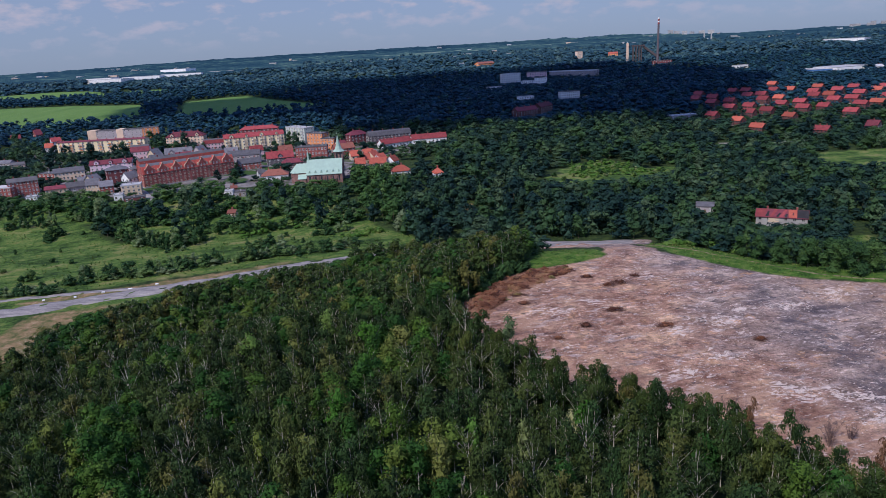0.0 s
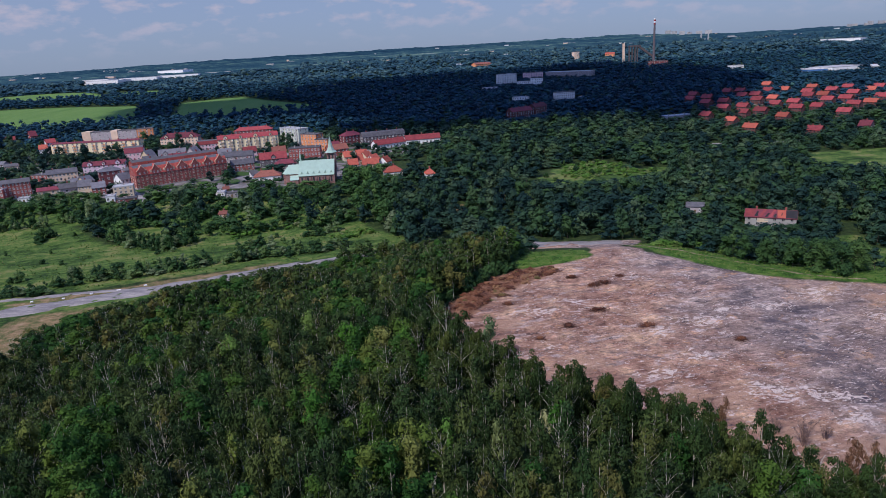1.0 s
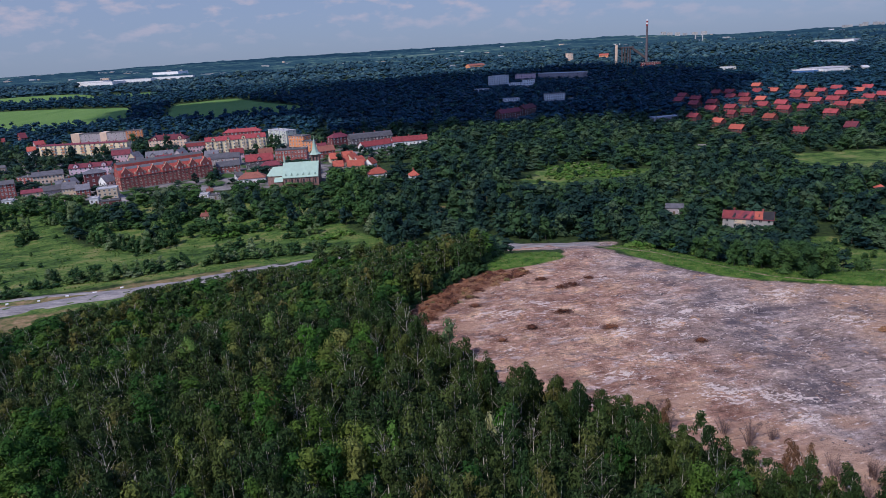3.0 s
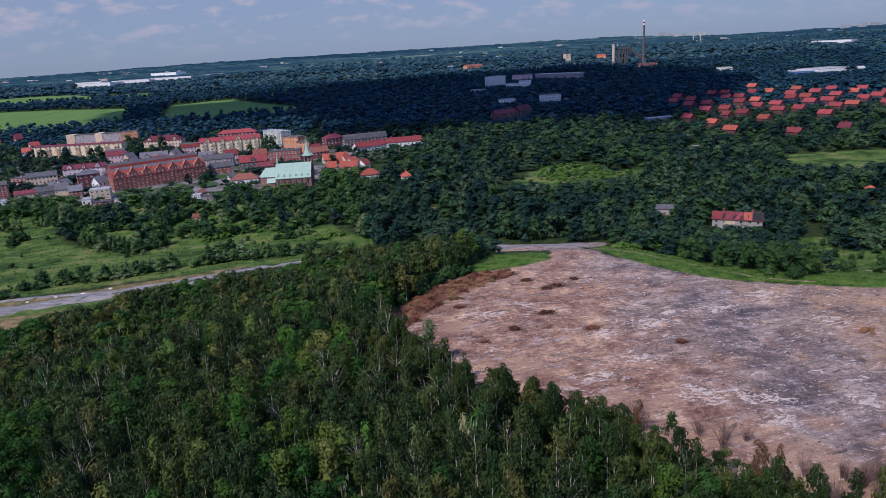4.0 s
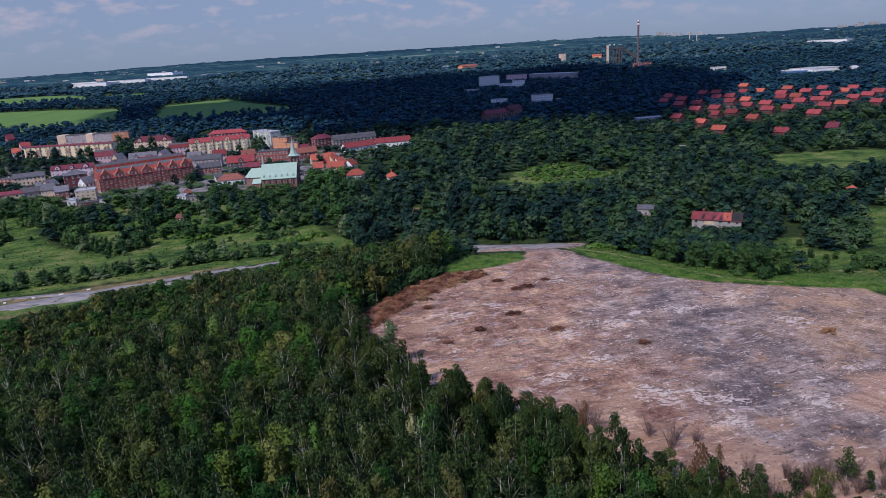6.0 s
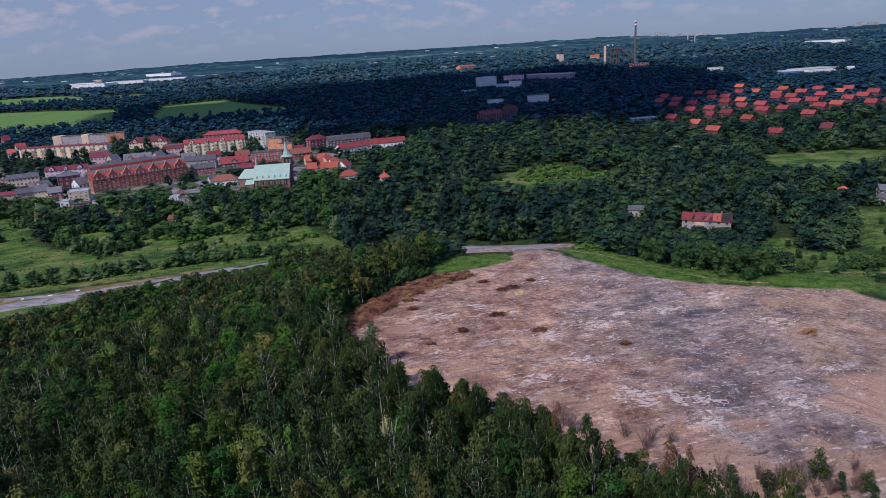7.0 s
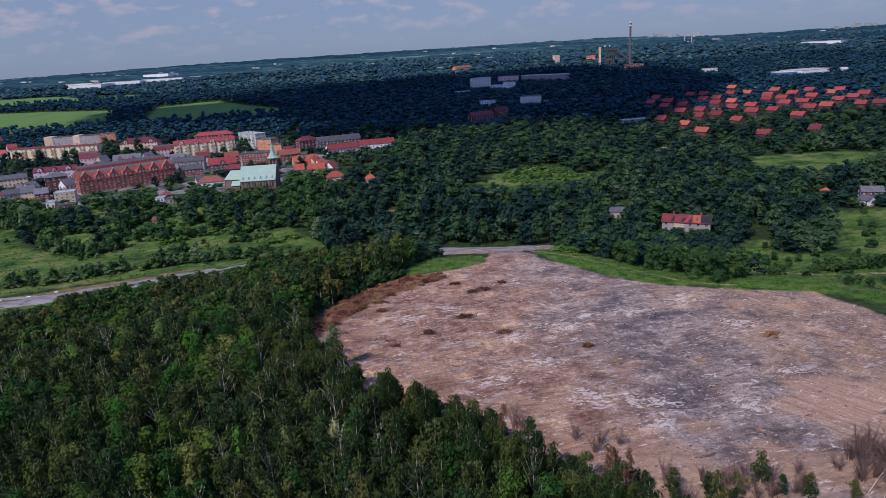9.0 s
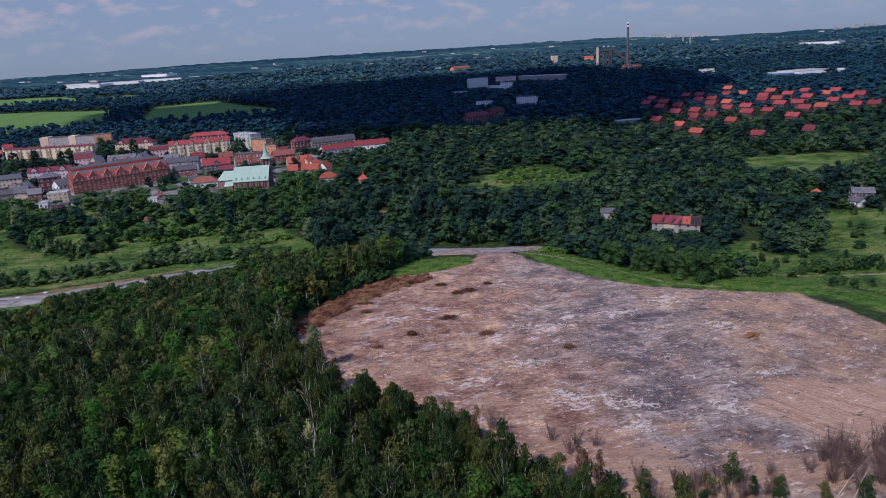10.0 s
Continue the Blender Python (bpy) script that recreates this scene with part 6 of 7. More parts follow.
keep = x > 30
for px, py, top in zip(x[keep], y[keep], np.array(SITE_TOP)[keep]):
    grow(rows, mixed, px, py, top, r, 0.8, 1.2, 0.6, 1.0)
x, y, r = sites(335, 520, 9.0, 34)
garden_rows = []
for px, py, top in zip(x, y, list(SITE_TOP)):
    grow(garden_rows if px < -30 and r.uniform() < 0.75 else rows, mixed, px, py, top, r, 0.85, 1.5, 0.6, 1.35)
r = np.random.RandomState(86)
x, y = r.uniform(-400, -40, 2600), r.uniform(384, 505, 2600)
ok = (r.uniform(size=2600) < free(x, y)) & (outline(GARDENS, x, y) < 0)
for px, py, top in zip(x[ok][:260], y[ok][:260], tallest(x[ok][:260], y[ok][:260])):
    grow(garden_rows, mixed, px, py, top, r, 0.5, 0.9, 0.3, 0.7)
scatter("garden_wood", "green trees and tall shrubs of the allotments", garden_rows, [MAT["leaf_garden"], MAT["bark_dark"]])
x, y, r = sites(520, 760, 11.2, 35)
for px, py, top in zip(x, y, list(SITE_TOP)):
    grow(rows, mixed, px, py, top, r, 1.1, 1.7, 0.6, 1.3)
scatter("mixed_wood", "dense dark green mixed wood around the town, tinted blue for haze", rows, [MAT["leaf_mixed_haze"], MAT["bark_dark"]])
rows = []
x, y, r = sites(760, 1500, 12.2, 36, pad=(40, 60))
for px, py, top in zip(x, y, list(SITE_TOP)):
    grow(rows, far, px, py, top, r, 1.0, 1.6, 0.6, 1.2)
scatter("far_wood", "dark woods on the slopes behind the town, leaves tinted blue for haze", rows, [MAT["leaf_far_haze"]])
rows = []
x, y, r = sites(1500, 2160, 20.0, 37, pad=(20, 30))
for px, py, top in zip(x, y, list(SITE_TOP)):
    if r.uniform() < 0.85:
        grow(rows, distant, px, py, top, r, 0.9, 1.7, 0.5, 1.0)
x, y, r = sites(2160, 2560, 24.0, 39, pad=(20, 30))
for px, py, top in zip(x, y, list(SITE_TOP)):
    if px > -0.2 * py and float(ripple(px * 0.35, py, 150, 83)) > -0.2 + 0.6 * (py - 2160) / 400:
        grow(rows, distant, px, py, top, r, 0.8, 1.3, 1.0, 1.35)
scatter("distant_wood", "distant woods towards the horizon, leaves tinted blue for haze", rows, [MAT["leaf_distant_haze"]])

# the wood goes on under and behind the flight path
rows = []
x, y, r = sites(-60, 78, 5.9, 38, 0.0, 0.0, (110, 150))
for px, py in zip(x, y):
    under = -32 < px < 88 and -42 < py
    rows.append(((birch1 + broad1)[r.randint(0, 7)] if under else far[r.randint(0, 6)], px, py, r.uniform(0, 6.28), r.uniform(0.7, 1.0), r.uniform(0.7, 1.1), r.uniform()))
scatter("rear_wood", "birch wood that goes on over the heap", rows, [MAT["leaf_birch"], MAT["bark"]])

# low growth along the edges of the birch wood
shrub = [(crown(np.random.RandomState(40 + i), 3.4, 0.1, 1.9, 5, 1.15, 150, 0.5, 0.2, 0.8), stem(np.random.RandomState(60 + i), 3, 2, 2, 1.2, 0.02)) for i in range(5)]
r = np.random.RandomState(55)
x, y = r.uniform(-30, 150, 6000), r.uniform(90, 345, 6000)
edge = np.minimum(any_outline(LUSH, x, y), np.minimum(outline(BARE, x, y), outline(BRUSH, x, y)))
ok = (edge > 0.6) & (edge < 7) & ((x < 38) | (y < 150)) & (near_line(ROAD, x, y) > 8)
rows = [(shrub[r.randint(0, 5)], a, b, r.uniform(0, 6.28), r.uniform(0.8, 1.5), r.uniform(0.6, 1.5), r.uniform()) for a, b in zip(x[ok][:330], y[ok][:330])]
scatter("undergrowth", "low green undergrowth along the wood's edge", rows, [MAT["leaf_shrub"], MAT["bark_dark"]], "undergrowth")

# thickets in the rough meadow
rows = []
r = np.random.RandomState(58)
HEDGES = [((-192, 312), (-178, 314), 10, 2.5, 0.55), ((-177, 318), (-157, 321), 22, 3.0, 0.62), ((-157, 321), (-123, 336), 34, 3.0, 0.60), ((-214, 300), (-184, 303), 26, 2.6, 0.48), ((-118, 337), (-92, 345), 24, 3.2, 0.62),
          ((-92, 345), (-66, 350), 22, 3.2, 0.55), ((-66, 350), (-50, 366), 16, 3.0, 0.5), ((-203, 402), (-184, 388), 18, 5.0, 0.75), ((-186, 388), (-158, 372), 34, 6.5, 0.85), ((-160, 390), (-150, 378), 14, 5.0, 0.7),
          ((-292, 431), (-258, 432), 20, 4.0, 0.7), ((-250, 440), (-226, 436), 20, 5.0, 0.75), ((-250, 402), (-248, 402), 3, 1.0, 0.6), ((-184, 320), (-182, 322), 5, 2.0, 0.7), ((-215, 324), (-213, 325), 4, 1.5, 0.6),
          ((-300, 296), (-220, 306), 40, 4.0, 0.5), ((-120, 362), (-96, 372), 16, 4.5, 0.6), ((-84, 386), (-62, 392), 14, 3.5, 0.55), ((-330, 330), (-260, 340), 18, 7.0, 0.5)]
for (ax, ay), (bx, by), m, wide, tall in HEDGES:
    for _ in range(m):
        k = r.uniform()
        rows.append((mixed[r.randint(0, 9)], ax + (bx - ax) * k + r.normal() * wide * 0.7, ay + (by - ay) * k + r.normal() * wide * 0.5, r.uniform(0, 6.28), r.uniform(0.3, 0.75), tall * r.uniform(0.3, 1.05), r.uniform(0.0, 0.6)))
scatter("thicket", "thickets of shrubs and young trees in the meadow", rows, [MAT["leaf_garden"], MAT["bark_dark"]], "thicket")

# low lime-green scrub in gardens and clearings
scrub = [(crown(np.random.RandomState(45 + i), 3.4, 0.1, 1.9, 3, 1.25, 90, 0.6, 0.2, 0.8), None) for i in range(4)]
rows = []
for px, py, n, wide in ((-56, 380, 26, 6), (-45, 388, 18, 6), (-154, 391, 16, 5), (-122, 398, 18, 7), (-126, 436, 26, 8), (-265, 468, 24, 10), (-292, 474, 18, 8), (-150, 450, 26, 12), (-95, 446, 30, 12), (-205, 450, 20, 10), (-100, 412, 26, 10), (100, 500, 34, 16), (140, 512, 40, 14), (128, 540, 36, 14), (112, 522, 40, 18), (186, 300, 18, 6), (240, 352, 20, 8), (118, 290, 10, 4), (165, 318, 16, 6), (100, 286, 12, 5)):
    for _ in range(n):
        rows.append((scrub[r.randint(0, 4)], px + r.normal() * wide * 0.6, py + r.normal() * wide * 0.5, r.uniform(0, 6.28), r.uniform(0.8, 1.7), r.uniform(0.35, 0.9), r.uniform()))
scatter("scrub", "low lime-green scrub in gardens and clearings", rows, [MAT["leaf_lime"], MAT["bark_dark"]], "scrub")

# dense round crowns
bank_tree = []
for k in range(4):
    rs = np.random.RandomState(690 + k)
    bank_tree.append((crown(rs, 12.5, 0.8, 4.6 + 0.5 * k, 13, 2.3, 950, 0.42, 0.2, 0.85), stem(rs, 12.5, 9.0, 3, 3.0, 0.014)))

# single garden trees between the houses of the town
r = np.random.RandomState(91)
for px, py, s in ((-356, 676, 1.6), (-347, 620, 1.45), (-336, 703, 1.3), (-374, 614, 1.15), (-412, 705, 1.1), (-470, 742, 1.6), (-446, 716, 1.5), (-315, 519, 0.7), (-302, 711, 1.45), (-340, 777, 1.3), (-274, 681, 1.1), (-285, 740, 1.3), (-430, 676, 1.3), (-490, 772, 1.7), (-333, 698, 1.0), (-362, 645, 1.1), (-309, 716, 1.2), (-243, 677, 1.0), (-263, 681, 1.0), (-390, 668, 1.0), (-389, 638, 0.9), (-334, 548, 0.7), (-489, 787, 1.1), (-407, 862, 1), (-156, 703, 1.1), (-170, 732, 1), (-113, 737, 1.2), (-77, 631, 1), (-106, 663, 1), (-74, 572, 1), (-345, 702, 1.0), (-402, 712, 1.1), (-418, 700, 1.0), (-280, 700, 1.0), (-222, 668, 0.9), (-300, 640, 0.9), (-318, 655, 1.0), (-350, 620, 0.9), (-372, 610, 1.0), (-250, 735, 1.1), (-330, 775, 1.1), (-140, 655, 0.9), (-170, 668, 0.9), (-120, 585, 0.8), (-170, 545, 0.8), (-185, 535, 0.7), (-60, 620, 1.0)):
    tree_thing(bank_tree[r.randint(0, 4)], "garden_tree", "dense dark green garden tree between town houses", "leaf_mixed_haze", "bark_dark", px, py, r.uniform(0, 6.28), s * r.uniform(0.85, 1.1), s * r.uniform(0.8, 1.0), "garden trees of the town")

# bushes on the meadows


def bushes(points, width, tall, spread, seed, label):
    r = np.random.RandomState(seed)
    for px, py in points:
        px, py = px + r.uniform(-spread, spread), py + r.uniform(-spread, spread)
        i = r.randint(0, 5)
        th = tree_thing(shrub[i], "bush", label, "leaf_shrub", "bark_dark", px, py, r.uniform(0, 6.28), width * r.uniform(0.7, 1.3), tall * r.uniform(0.7, 1.3), "meadow bushes")
        tagged(th, category="bush")


def along(a, b, n):
    return [(a[0] + (b[0] - a[0]) * k / (n - 1), a[1] + (b[1] - a[1]) * k / (n - 1)) for k in range(n)]


bushes([(-251, 406), (-246, 412), (-168, 392), (-160, 398), (-150, 388), (-143, 396)], 1.8, 2.2, 1.0, 4, "rounded dark bush standing in the meadow")
r = np.random.RandomState(77)
spots = []
while len(spots) < 45:
    px, py = r.uniform(-330, -20), r.uniform(300, 445)
    if outline(MEADOWS[0], px, py) < -4 and near_line(ROAD, px, py) > 9 and near_line(LANE, px, py) > 6:
        spots.append((px, py))
bushes(spots, 0.9, 0.7, 1.0, 5, "small green bush in the rough meadow")
spots = []
while len(spots) < 80:
    px, py = r.uniform(60, 330), r.uniform(180, 550)
    if any_outline([MEADOWS[2], MEADOWS[3]], px, py) < -2 and outline(BARE, px, py) > 12 and near_line(FAR_LANE, px, py) > 4 and any_outline(LUSH, px, py) > 3:
        spots.append((px, py))
bushes(spots, 1.1, 1.0, 1.0, 6, "green bush in the grassy clearing")
bushes([(206, 275), (209, 273), (211, 271), (213, 267), (220, 273), (224, 274), (227, 274), (232, 275), (216, 271), (235, 277), (212, 276)], 1.5, 1.6, 0.8, 7, "dark bush beside the dirt lane")
bushes([(190, 276), (202, 248), (246, 303), (257, 325), (271, 342), (251, 358), (262, 330), (249, 306)], 1.5, 0.9, 0.8, 8, "low round bush on the grassy slope")

# ---- loose things on the spoil heap and along its edge ----
def rubble(name, label, spots, mat, seed, n=90, reach=4.0, size=0.34):
    """Angular stones strewn in patches, sunk a little into the ground."""
    r = np.random.RandomState(seed)
    V, F, base = [], [], 0
    for sx, sy, k in spots:
        m = int(n * k)
        a, q = r.uniform(0, 6.28, m), np.abs(r.normal(0, 0.75, m)) * reach * math.sqrt(k)
        px, py = sx + q * np.cos(a) * 1.5, sy + q * np.sin(a) * 0.8
        pz = ground_height(px, py)
        for x, y, z in zip(px, py, pz):
            s = size * r.uniform(0.4, 1.5)
            v = ICO_V * s * r.uniform(0.6, 1.3, (12, 3)) * np.array([1.3, 1.0, 0.45]) + np.array([x, y, z + 0.05 * s])
            V.append(v)
            F.append(ICO_F + base)
            base += 12
    return tagged(new(name, mesh_of(name, np.concatenate(V), np.concatenate(F), [MAT[mat]])), label, "rubble", kind="stuff")


MAT["chalk"] = plain("pale_rubble", (0.54, 0.45, 0.39), 1.5, 0.3)
MAT["cinder"] = plain("dark_cinder", (0.09, 0.075, 0.08), 1.5, 0.4)
rubble("pale_rubble", "pale broken rubble strewn over the spoil heap",
       [(81, 195, 2.2), (67, 188, 1.0), (106, 203, 1.5), (126, 213, 1.6), (134, 157, 1.2), (82, 149, 1.6), (94, 146, 1.8), (118, 141, 1.2), (73, 171, 0.8), (60, 161, 0.8), (32, 209, 0.7), (94, 135, 1.0), (90, 203, 0.6), (134, 189, 1.2), (112, 170, 0.8), (70, 240, 0.8)], "chalk", 3, 45, 5.0, 0.17)
rubble("dark_rubble", "dark cinders and clods strewn over the spoil heap", [(104, 216, 1.0), (103, 183, 1.5), (107, 167, 1.5), (105, 148, 1.5), (105, 125, 1.5), (140, 195, 1.2), (50, 185, 1.0), (75, 220, 1.2), (125, 175, 1.0), (40, 225, 1.0)], "cinder", 4, 35, 9.0, 0.2)
r = np.random.RandomState(8)
rubble("stones", "single pale stones lying on the bare ground", [(r.uniform(15, 175), r.uniform(110, 250), 0.12) for _ in range(28)], "chalk", 5, 60, 9.0, 0.18)


def brush_pile(x, y, w, seed, tone=0.0, label="low heap of cut brown brushwood on bare ground"):
    """Tangled thin branches over a low mound of twigs."""
    r = np.random.RandomState(seed)
    th = thing("brushwood_pile", x, y, 0, label, "brushwood", "brushwood piles")
    out = []
    for _ in range(170):
        a, q = r.uniform(0, 6.28), w * math.sqrt(r.uniform(0, 1))
        p = np.array([q * math.cos(a) * 1.5, q * math.sin(a) * 0.8, r.uniform(-0.1, 0.9) * (1.05 - q / w)])
        b = r.uniform(0, 6.28)
        d = np.array([math.cos(b), math.sin(b), r.uniform(-0.15, 0.35)]) * r.uniform(0.7, 2.4)
        out.append(tube([p, p + d * 0.5 + r.uniform(-0.15, 0.15, 3), p + d], [0.1, 0.07, 0.03], 3))
    mv, mf, mn = crown(r, 1.1, 0.0, w * 0.7, 7, 0.55, 150, 0.3, 0.1, 0.8)
    put("mound", mesh_of("mound", mv * np.array([1.5, 0.85, 0.9]), mf, [MAT["leaf_cut"]], None, False, np.full(len(mf), tone), mn), (), th)
    v, f = join(out)
    put("tangle", mesh_of("tangle", v, f, [MAT["brushwood"]]), (), th)


for k, (px, py, w) in enumerate(((64, 193, 1.8), (52, 208, 2.6), (60, 234, 2.6), (67, 240, 1.3), (40, 196, 1.1), (8, 208, 1.6), (14, 226, 2.6), (20, 234, 3.0), (27, 243, 3.0), (36, 249, 2.6), (10, 216, 2.4), (44, 250, 2.2), (22, 226, 2.0), (30, 187, 0.7), (87, 180, 0.8), (49, 241, 1.6), (55, 232, 1.9), (23, 218, 1.3))):
    brush_pile(px, py, w, 50 + k, (0.0, 0.06, 0.22)[k % 3])


def dead_shrub_mesh(h, seed):
    """Many thin leafless stems that fork towards the top."""
    r = np.random.RandomState(seed)
    out = []
    for _ in range(9):
        a = r.uniform(0, 6.28)
        lean = h * r.uniform(0.1, 0.55)
        foot = np.array([math.cos(a) * 0.3, math.sin(a) * 0.3, -0.3])
        top = np.array([math.cos(a) * lean, math.sin(a) * lean, h * r.uniform(0.55, 1.0)])
        mid = top * 0.5 + np.append(r.uniform(-0.25, 0.25, 2), 0)
        out.append(tube([foot, mid, top], [0.07, 0.05, 0.016], 3))
        for _ in range(34):
            k = r.uniform(0.2, 0.98)
            b = r.uniform(0, 6.28)
            ln = h * 0.17 * r.uniform(0.4, 1.2)
            p = mid * (2 * k) if k < 0.5 else mid + (top - mid) * (2 * k - 1)
            q = p + np.array([math.cos(b) * ln * 0.9, math.sin(b) * ln * 0.9, ln * r.uniform(0.1, 0.9)])
            out.append(tube([p, q], [0.034, 0.012], 3))
    v, f = join(out)
    return mesh_of("branchwork", v, f, [MAT["dead_twig"]])


SHRUBS = [dead_shrub_mesh(5.0, 200 + k) for k in range(6)]
r = np.random.RandomState(71)


def dead_shrub(x, y, h):
    th = thing("dead_shrub", x, y, r.uniform(0, 360), "leafless reddish-brown shrub at the edge of the bare ground", "shrub", "dead shrubs")
    th.scale = (h / 5.5, h / 5.5, h / 5.0)
    put("branchwork", SHRUBS[r.randint(0, 6)], (), th)


for px, py, h in ((61, 137, 7.5), (63, 134, 6.5), (74, 131, 5.5), (79, 129, 5.0), (83, 128, 4.5), (77, 125, 5.5)):
    dead_shrub(px, py, h)
for k in range(40):
    px = 80 + 62 * r.uniform()
    py = 106 + r.uniform(0, 9) + (5 if px > 130 else 0)
    dead_shrub(px, py, r.uniform(3.6, 6.2) * (1.15 if px > 128 else 1.0))
for k in range(22):
    dead_shrub(r.uniform(127, 148), r.uniform(104, 121), r.uniform(5.0, 7.5))


def leaning_birch(x, y, dx, dy, h, seed):
    """A pale dead birch leaning far over the bare ground."""
    r = np.random.RandomState(seed)
    th = thing("leaning_birch", x, y, 0, "pale leafless birch trunk leaning over dark thicket", "tree", "leaning birches")
    top = np.array([dx, dy, h])
    out = [tube([np.array([0, 0, -0.5]), top * 0.5 + np.array([0, 0, 0.4]), top], [0.075, 0.055, 0.02], 6)]
    for _ in range(16):
        k = r.uniform(0.35, 1.0)
        p = top * k + np.array([0, 0, 0.3])
        out.append(tube([p, p + r.uniform(-1, 1, 3) * 0.8 + np.array([dx, dy, h]) * 0.06], [0.04, 0.012], 3))
    v, f = join(out)
    put("trunk", mesh_of("trunk", v, f, [MAT["bark"]]), (), th)


leaning_birch(124, 107, 6.5, 3.0, 5.0, 1)
leaning_birch(126, 105, 4.5, 3.0, 5.5, 2)
leaning_birch(71, 112, 4.0, 2.0, 5.5, 3)
for k, (px, py, s) in enumerate(((144, 230, 1.0), (151, 234, 0.95), (139, 237, 0.95), (157, 240, 0.9), (135, 247, 0.95), (147, 246, 1.0), (128, 255, 0.85), (141, 258, 1.0), (123, 262, 0.85), (154, 252, 1.0), (161, 250, 0.95), (134, 268, 0.9), (119, 270, 0.75), (150, 262, 1.0), (165, 262, 0.9), (125, 278, 0.8))):
    tree_thing(bank_tree[k % 4], "broadleaf_tree", "large dense round-crowned tree beside the grassy bank", "leaf_shrub", "bark_dark", px, py, px, s, 0.95 * s, "trees of the bank")
for k, (px, py) in enumerate(((110, 292), (114, 289), (118, 286), (122, 282))):
    th = tree_thing(scrub[k % 4], "bush", "bright lime-green bush on the grassy bank", "leaf_lime", "bark_dark", px, py, k, 1.6, 0.9, "meadow bushes")
    tagged(th, category="bush")


def tufts(name, label, shapes, n, seed, box, size=0.5):
    """Tall grass and weeds: small fans of blades."""
    r = np.random.RandomState(seed)
    x, y = r.uniform(box[0], box[1], n * 6), r.uniform(box[2], box[3], n * 6)
    ok = (any_outline(shapes, x, y) < -0.8) & (outline(BARE, x, y) > 1.5) & (near_line(FAR_LANE, x, y) > 2) & (near_line(ROAD, x, y) > 6) & (near_line(LANE, x, y) > 3)
    x, y = x[ok][:n], y[ok][:n]
    z = ground_height(x, y)
    m, k = len(x), 4
    V = np.empty((m, k, 3, 3))
    s = size * r.uniform(0.5, 1.6, m)
    for b in range(k):
        a = r.uniform(0, 6.28, m)
        c, q = np.cos(a), np.sin(a)
        for i, (u, w, h) in enumerate(((-0.35, 0.0, -0.1), (0.35, 0.0, -0.1), (0.0, 0.7, 1.0))):
            V[:, b, i, 0] = x + s * (u * c - w * q)
            V[:, b, i, 1] = y + s * (u * q + w * c)
            V[:, b, i, 2] = z + s * h
    tint = np.repeat(r.uniform(0, 1, m), k)
    return tagged(new(name, mesh_of(name, V.reshape(-1, 3), np.arange(m * k * 3).reshape(-1, 3), [MAT["leaf_grass"]], None, False, tint, np.tile((0.0, 0.0, 1.0), (m * k * 3, 1)))), label, "grass", kind="stuff")


MAT["leaf_grass"] = leaf("grass_blades", [(0.0, (0.07, 0.14, 0.026)), (0.6, (0.11, 0.19, 0.038)), (0.9, (0.18, 0.21, 0.06)), (1.0, (0.24, 0.22, 0.10))], 3.0)
tufts("bank_grass", "tall green grass and weeds on the banks", LUSH + [MEADOWS[3]], 9000, 12, (20, 310, 150, 380), 0.42)
tufts("meadow_grass", "rough tall grass of the meadow", [MEADOWS[0]], 2400, 13, (-330, -20, 290, 445), 0.6)


def strewn_brush():
    """Cut red-brown branches lying thick along the edge of the wood."""
    r = np.random.RandomState(44)
    x, y = r.uniform(-4, 46, 9000), r.uniform(198, 258, 9000)
    ok = outline(BRUSH, x, y) < -0.3
    x, y = x[ok][:2600], y[ok][:2600]
    z = ground_height(x, y)
    out = []
    for px, py, pz in zip(x, y, z):
        a, ln = r.normal(0.9, 0.7), r.uniform(0.6, 2.6)
        p = np.array([px, py, pz + r.uniform(0.0, 0.5)])
        d = np.array([math.cos(a), math.sin(a), r.uniform(-0.1, 0.25)]) * ln
        out.append(tube([p, p + d], [0.07, 0.02], 3))
    v, f = join(out)
    tagged(new("strewn_branches", mesh_of("strewn_branches", v, f, [MAT["rust_twig"]])), "red-brown cut branches strewn along the wood's edge", "brushwood", kind="stuff")


MAT["rust_twig"] = plain("rust_brown_twigs", (0.30, 0.145, 0.085), 1.2, 0.6)
strewn_brush()
heap = [(crown(np.random.RandomState(660 + k), 1.5, 0.0, 2.0, 8, 0.75, 170, 0.32, 0.1, 0.8), None) for k in range(4)]
r = np.random.RandomState(47)
x, y = r.uniform(-4, 46, 3000), r.uniform(198, 258, 3000)
ok = outline(BRUSH, x, y) < 0.2
scatter("brush_heaps", "heaps of cut red-brown brush along the wood's edge", [(heap[r.randint(0, 4)], a, b, r.uniform(0, 6.28), r.uniform(0.4, 1.4), r.uniform(0.15, 0.7), r.uniform(0, 0.99)) for a, b in list(zip(x[ok], y[ok]))[:150]], [MAT["leaf_cut"]], "brushwood")
sv, sf, sn = crown(np.random.RandomState(671), 1.3, 0.0, 2.6, 9, 0.8, 420, 0.25, 0.1, 0.8)
st = thing("dry_grass_clump", 141, 180, 20, "ochre clump of dry grass on the bare ground", "grass clump")
put("clump", mesh_of("clump", sv * np.array([1.3, 1.0, 0.8]), sf, [MAT["leaf_straw"]], None, False, np.full(len(sf), 0.5), sn), (), st)
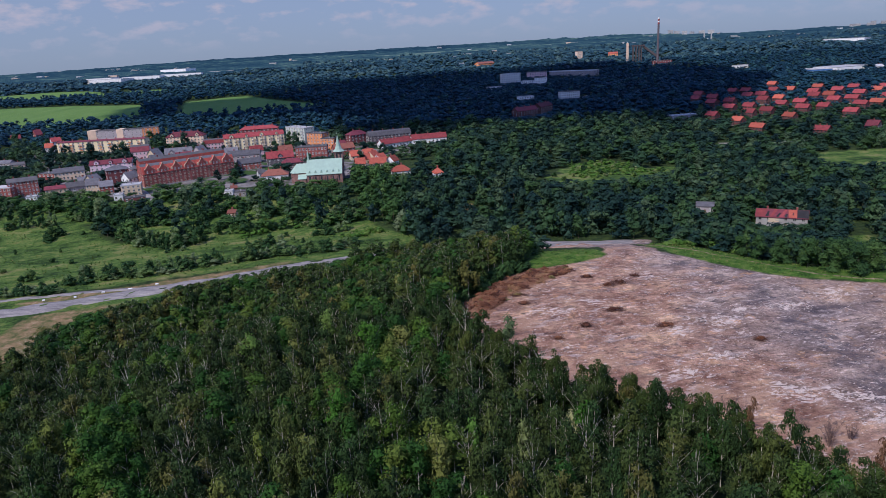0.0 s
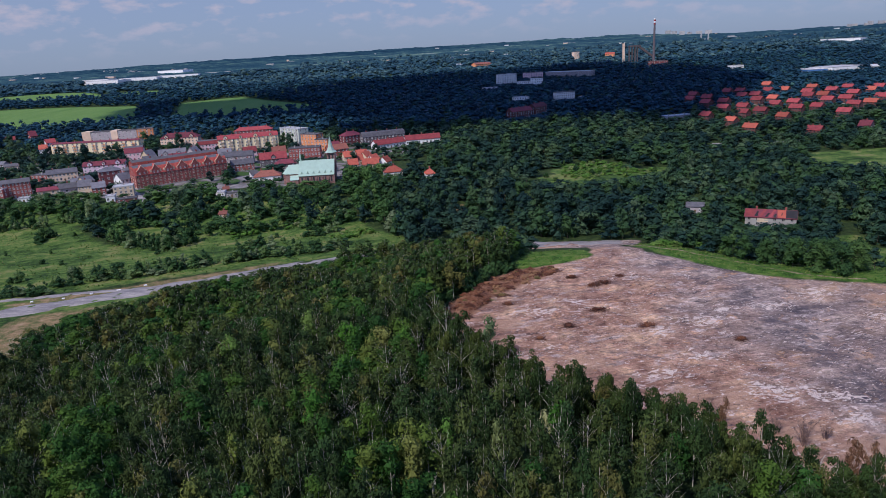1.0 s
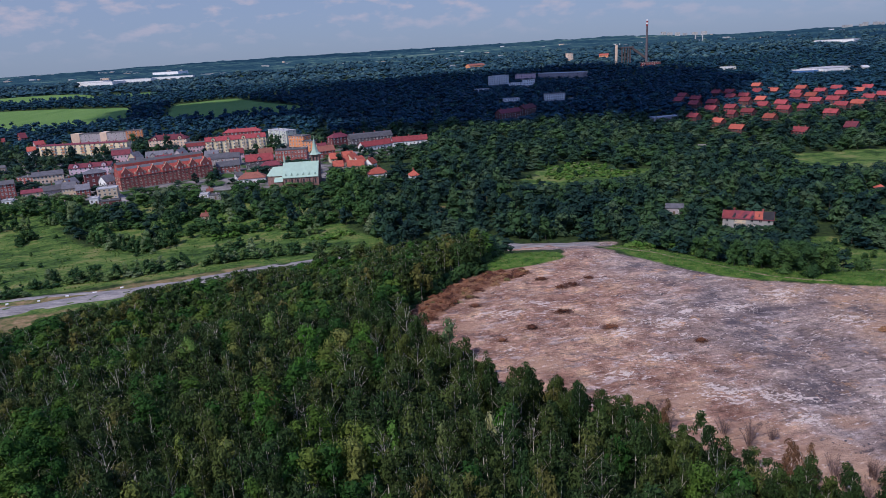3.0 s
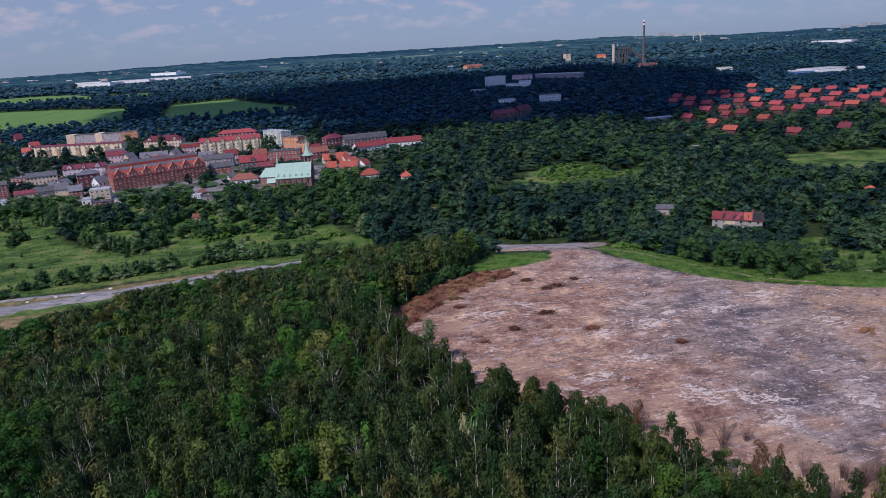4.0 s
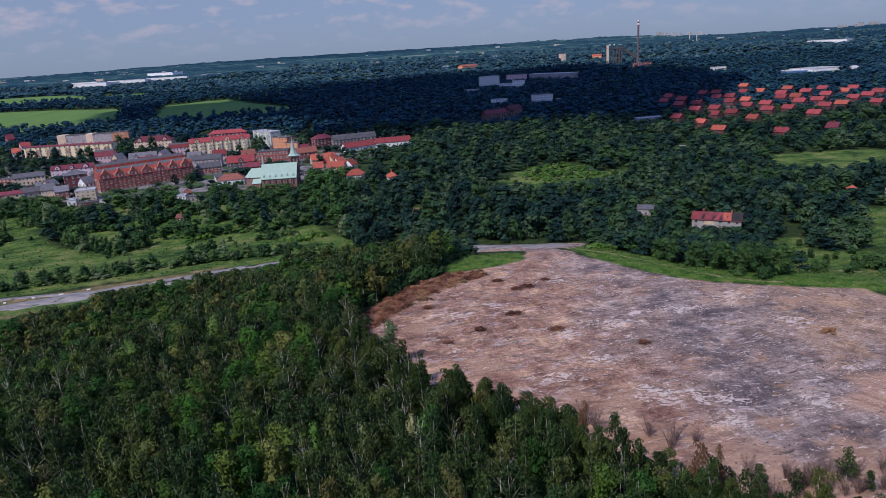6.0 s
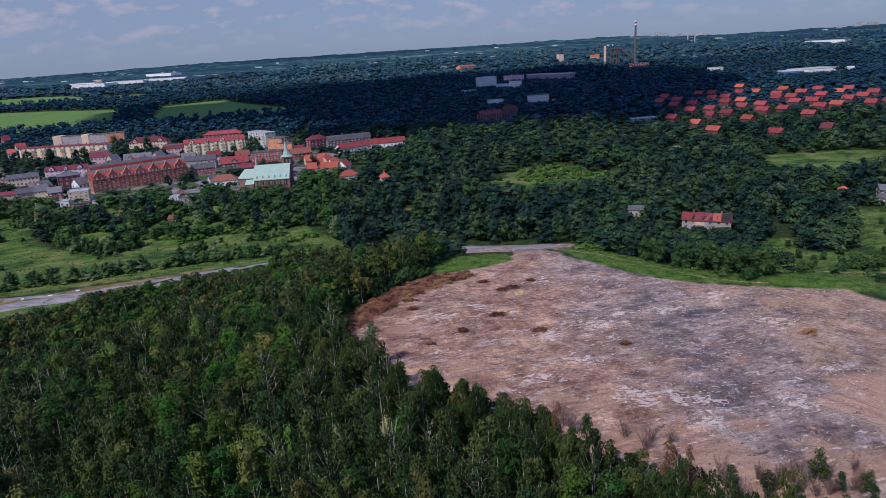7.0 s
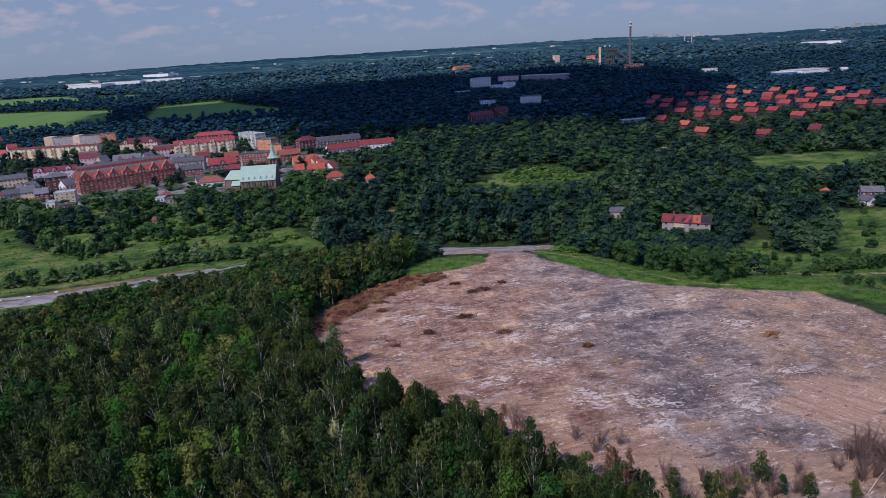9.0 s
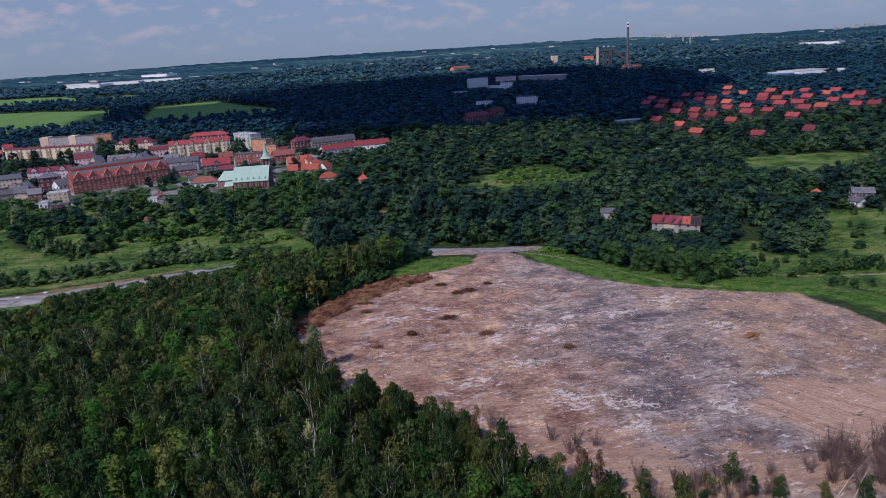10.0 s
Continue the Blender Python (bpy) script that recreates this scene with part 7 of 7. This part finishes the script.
sapling = []
for k in range(4):
    rs = np.random.RandomState(640 + k)
    sapling.append((crown(rs, 7.0, 0.5, 2.3, 12, 0.95, 1100, 0.2, 0.2, 0.35, 0.6), stem(rs, 7.0, 7.0, 8, 1.6, 0.0085)))
for k, (px, py, s) in enumerate(((64, 115, 1.1), (68, 113, 1.15), (73, 115, 1.0), (76, 110, 0.9), (81, 110, 0.9), (84, 112, 0.7), (89, 111, 0.75), (95, 108, 0.8), (101, 109, 0.7), (106, 111, 1.05), (109, 109, 0.7), (114, 108, 0.75), (121, 105, 0.7), (128, 104, 0.9), (135, 105, 0.9), (140, 104, 1.0), (144, 110, 0.9), (98, 104, 0.8), (111, 102, 0.8), (87, 106, 0.9))):
    tree_thing(sapling[k % 4], "birch_tree", "young birch with fine foliage at the edge of the bare ground", "leaf_birch", "bark", px, py, k * 1.3, s, s * (0.9 + 0.05 * (k % 5)), "young birches at the edge")
for px, py, s in ((286, 375, 0.6), (299, 371, 0.5), (303, 380, 0.6), (311, 377, 0.7), (317, 384, 0.8), (283, 384, 0.7), (320, 372, 0.7), (299, 394, 0.7), (312, 392, 0.6), (280, 400, 0.6), (288, 404, 0.6)):
    tree_thing(broad1[int(px) % 4], "garden_tree", "dense dark green garden tree beside small white house", "leaf_mixed_haze", "bark_dark", px, py, px, s, s * 0.62, "garden trees of the slope")


def concrete_block(x, y, turn, w):
    """A pale block with chamfered upper edges that marks the road's verge."""
    th = thing("concrete_block", x, y, turn, "pale concrete block on the verge of haul road", "block", "blocks along the haul road")
    s = Solid()
    s.prism([(-0.4, -0.2), (0.4, -0.2), (0.4, 0.35), (0.3, 0.45), (-0.3, 0.45), (-0.4, 0.35)], -w * 0.35, w * 0.35)
    put("block", s, ["white"], th)


for px, py, a, w in ((-175.7, 293.6, 20, 1.6), (-164.7, 297.9, 22, 2.0), (-153.6, 301.6, 24, 2.6), (-142.9, 306.4, 25, 2.2), (-188.9, 291.0, 18, 1.6)):
    concrete_block(px, py, a, w)
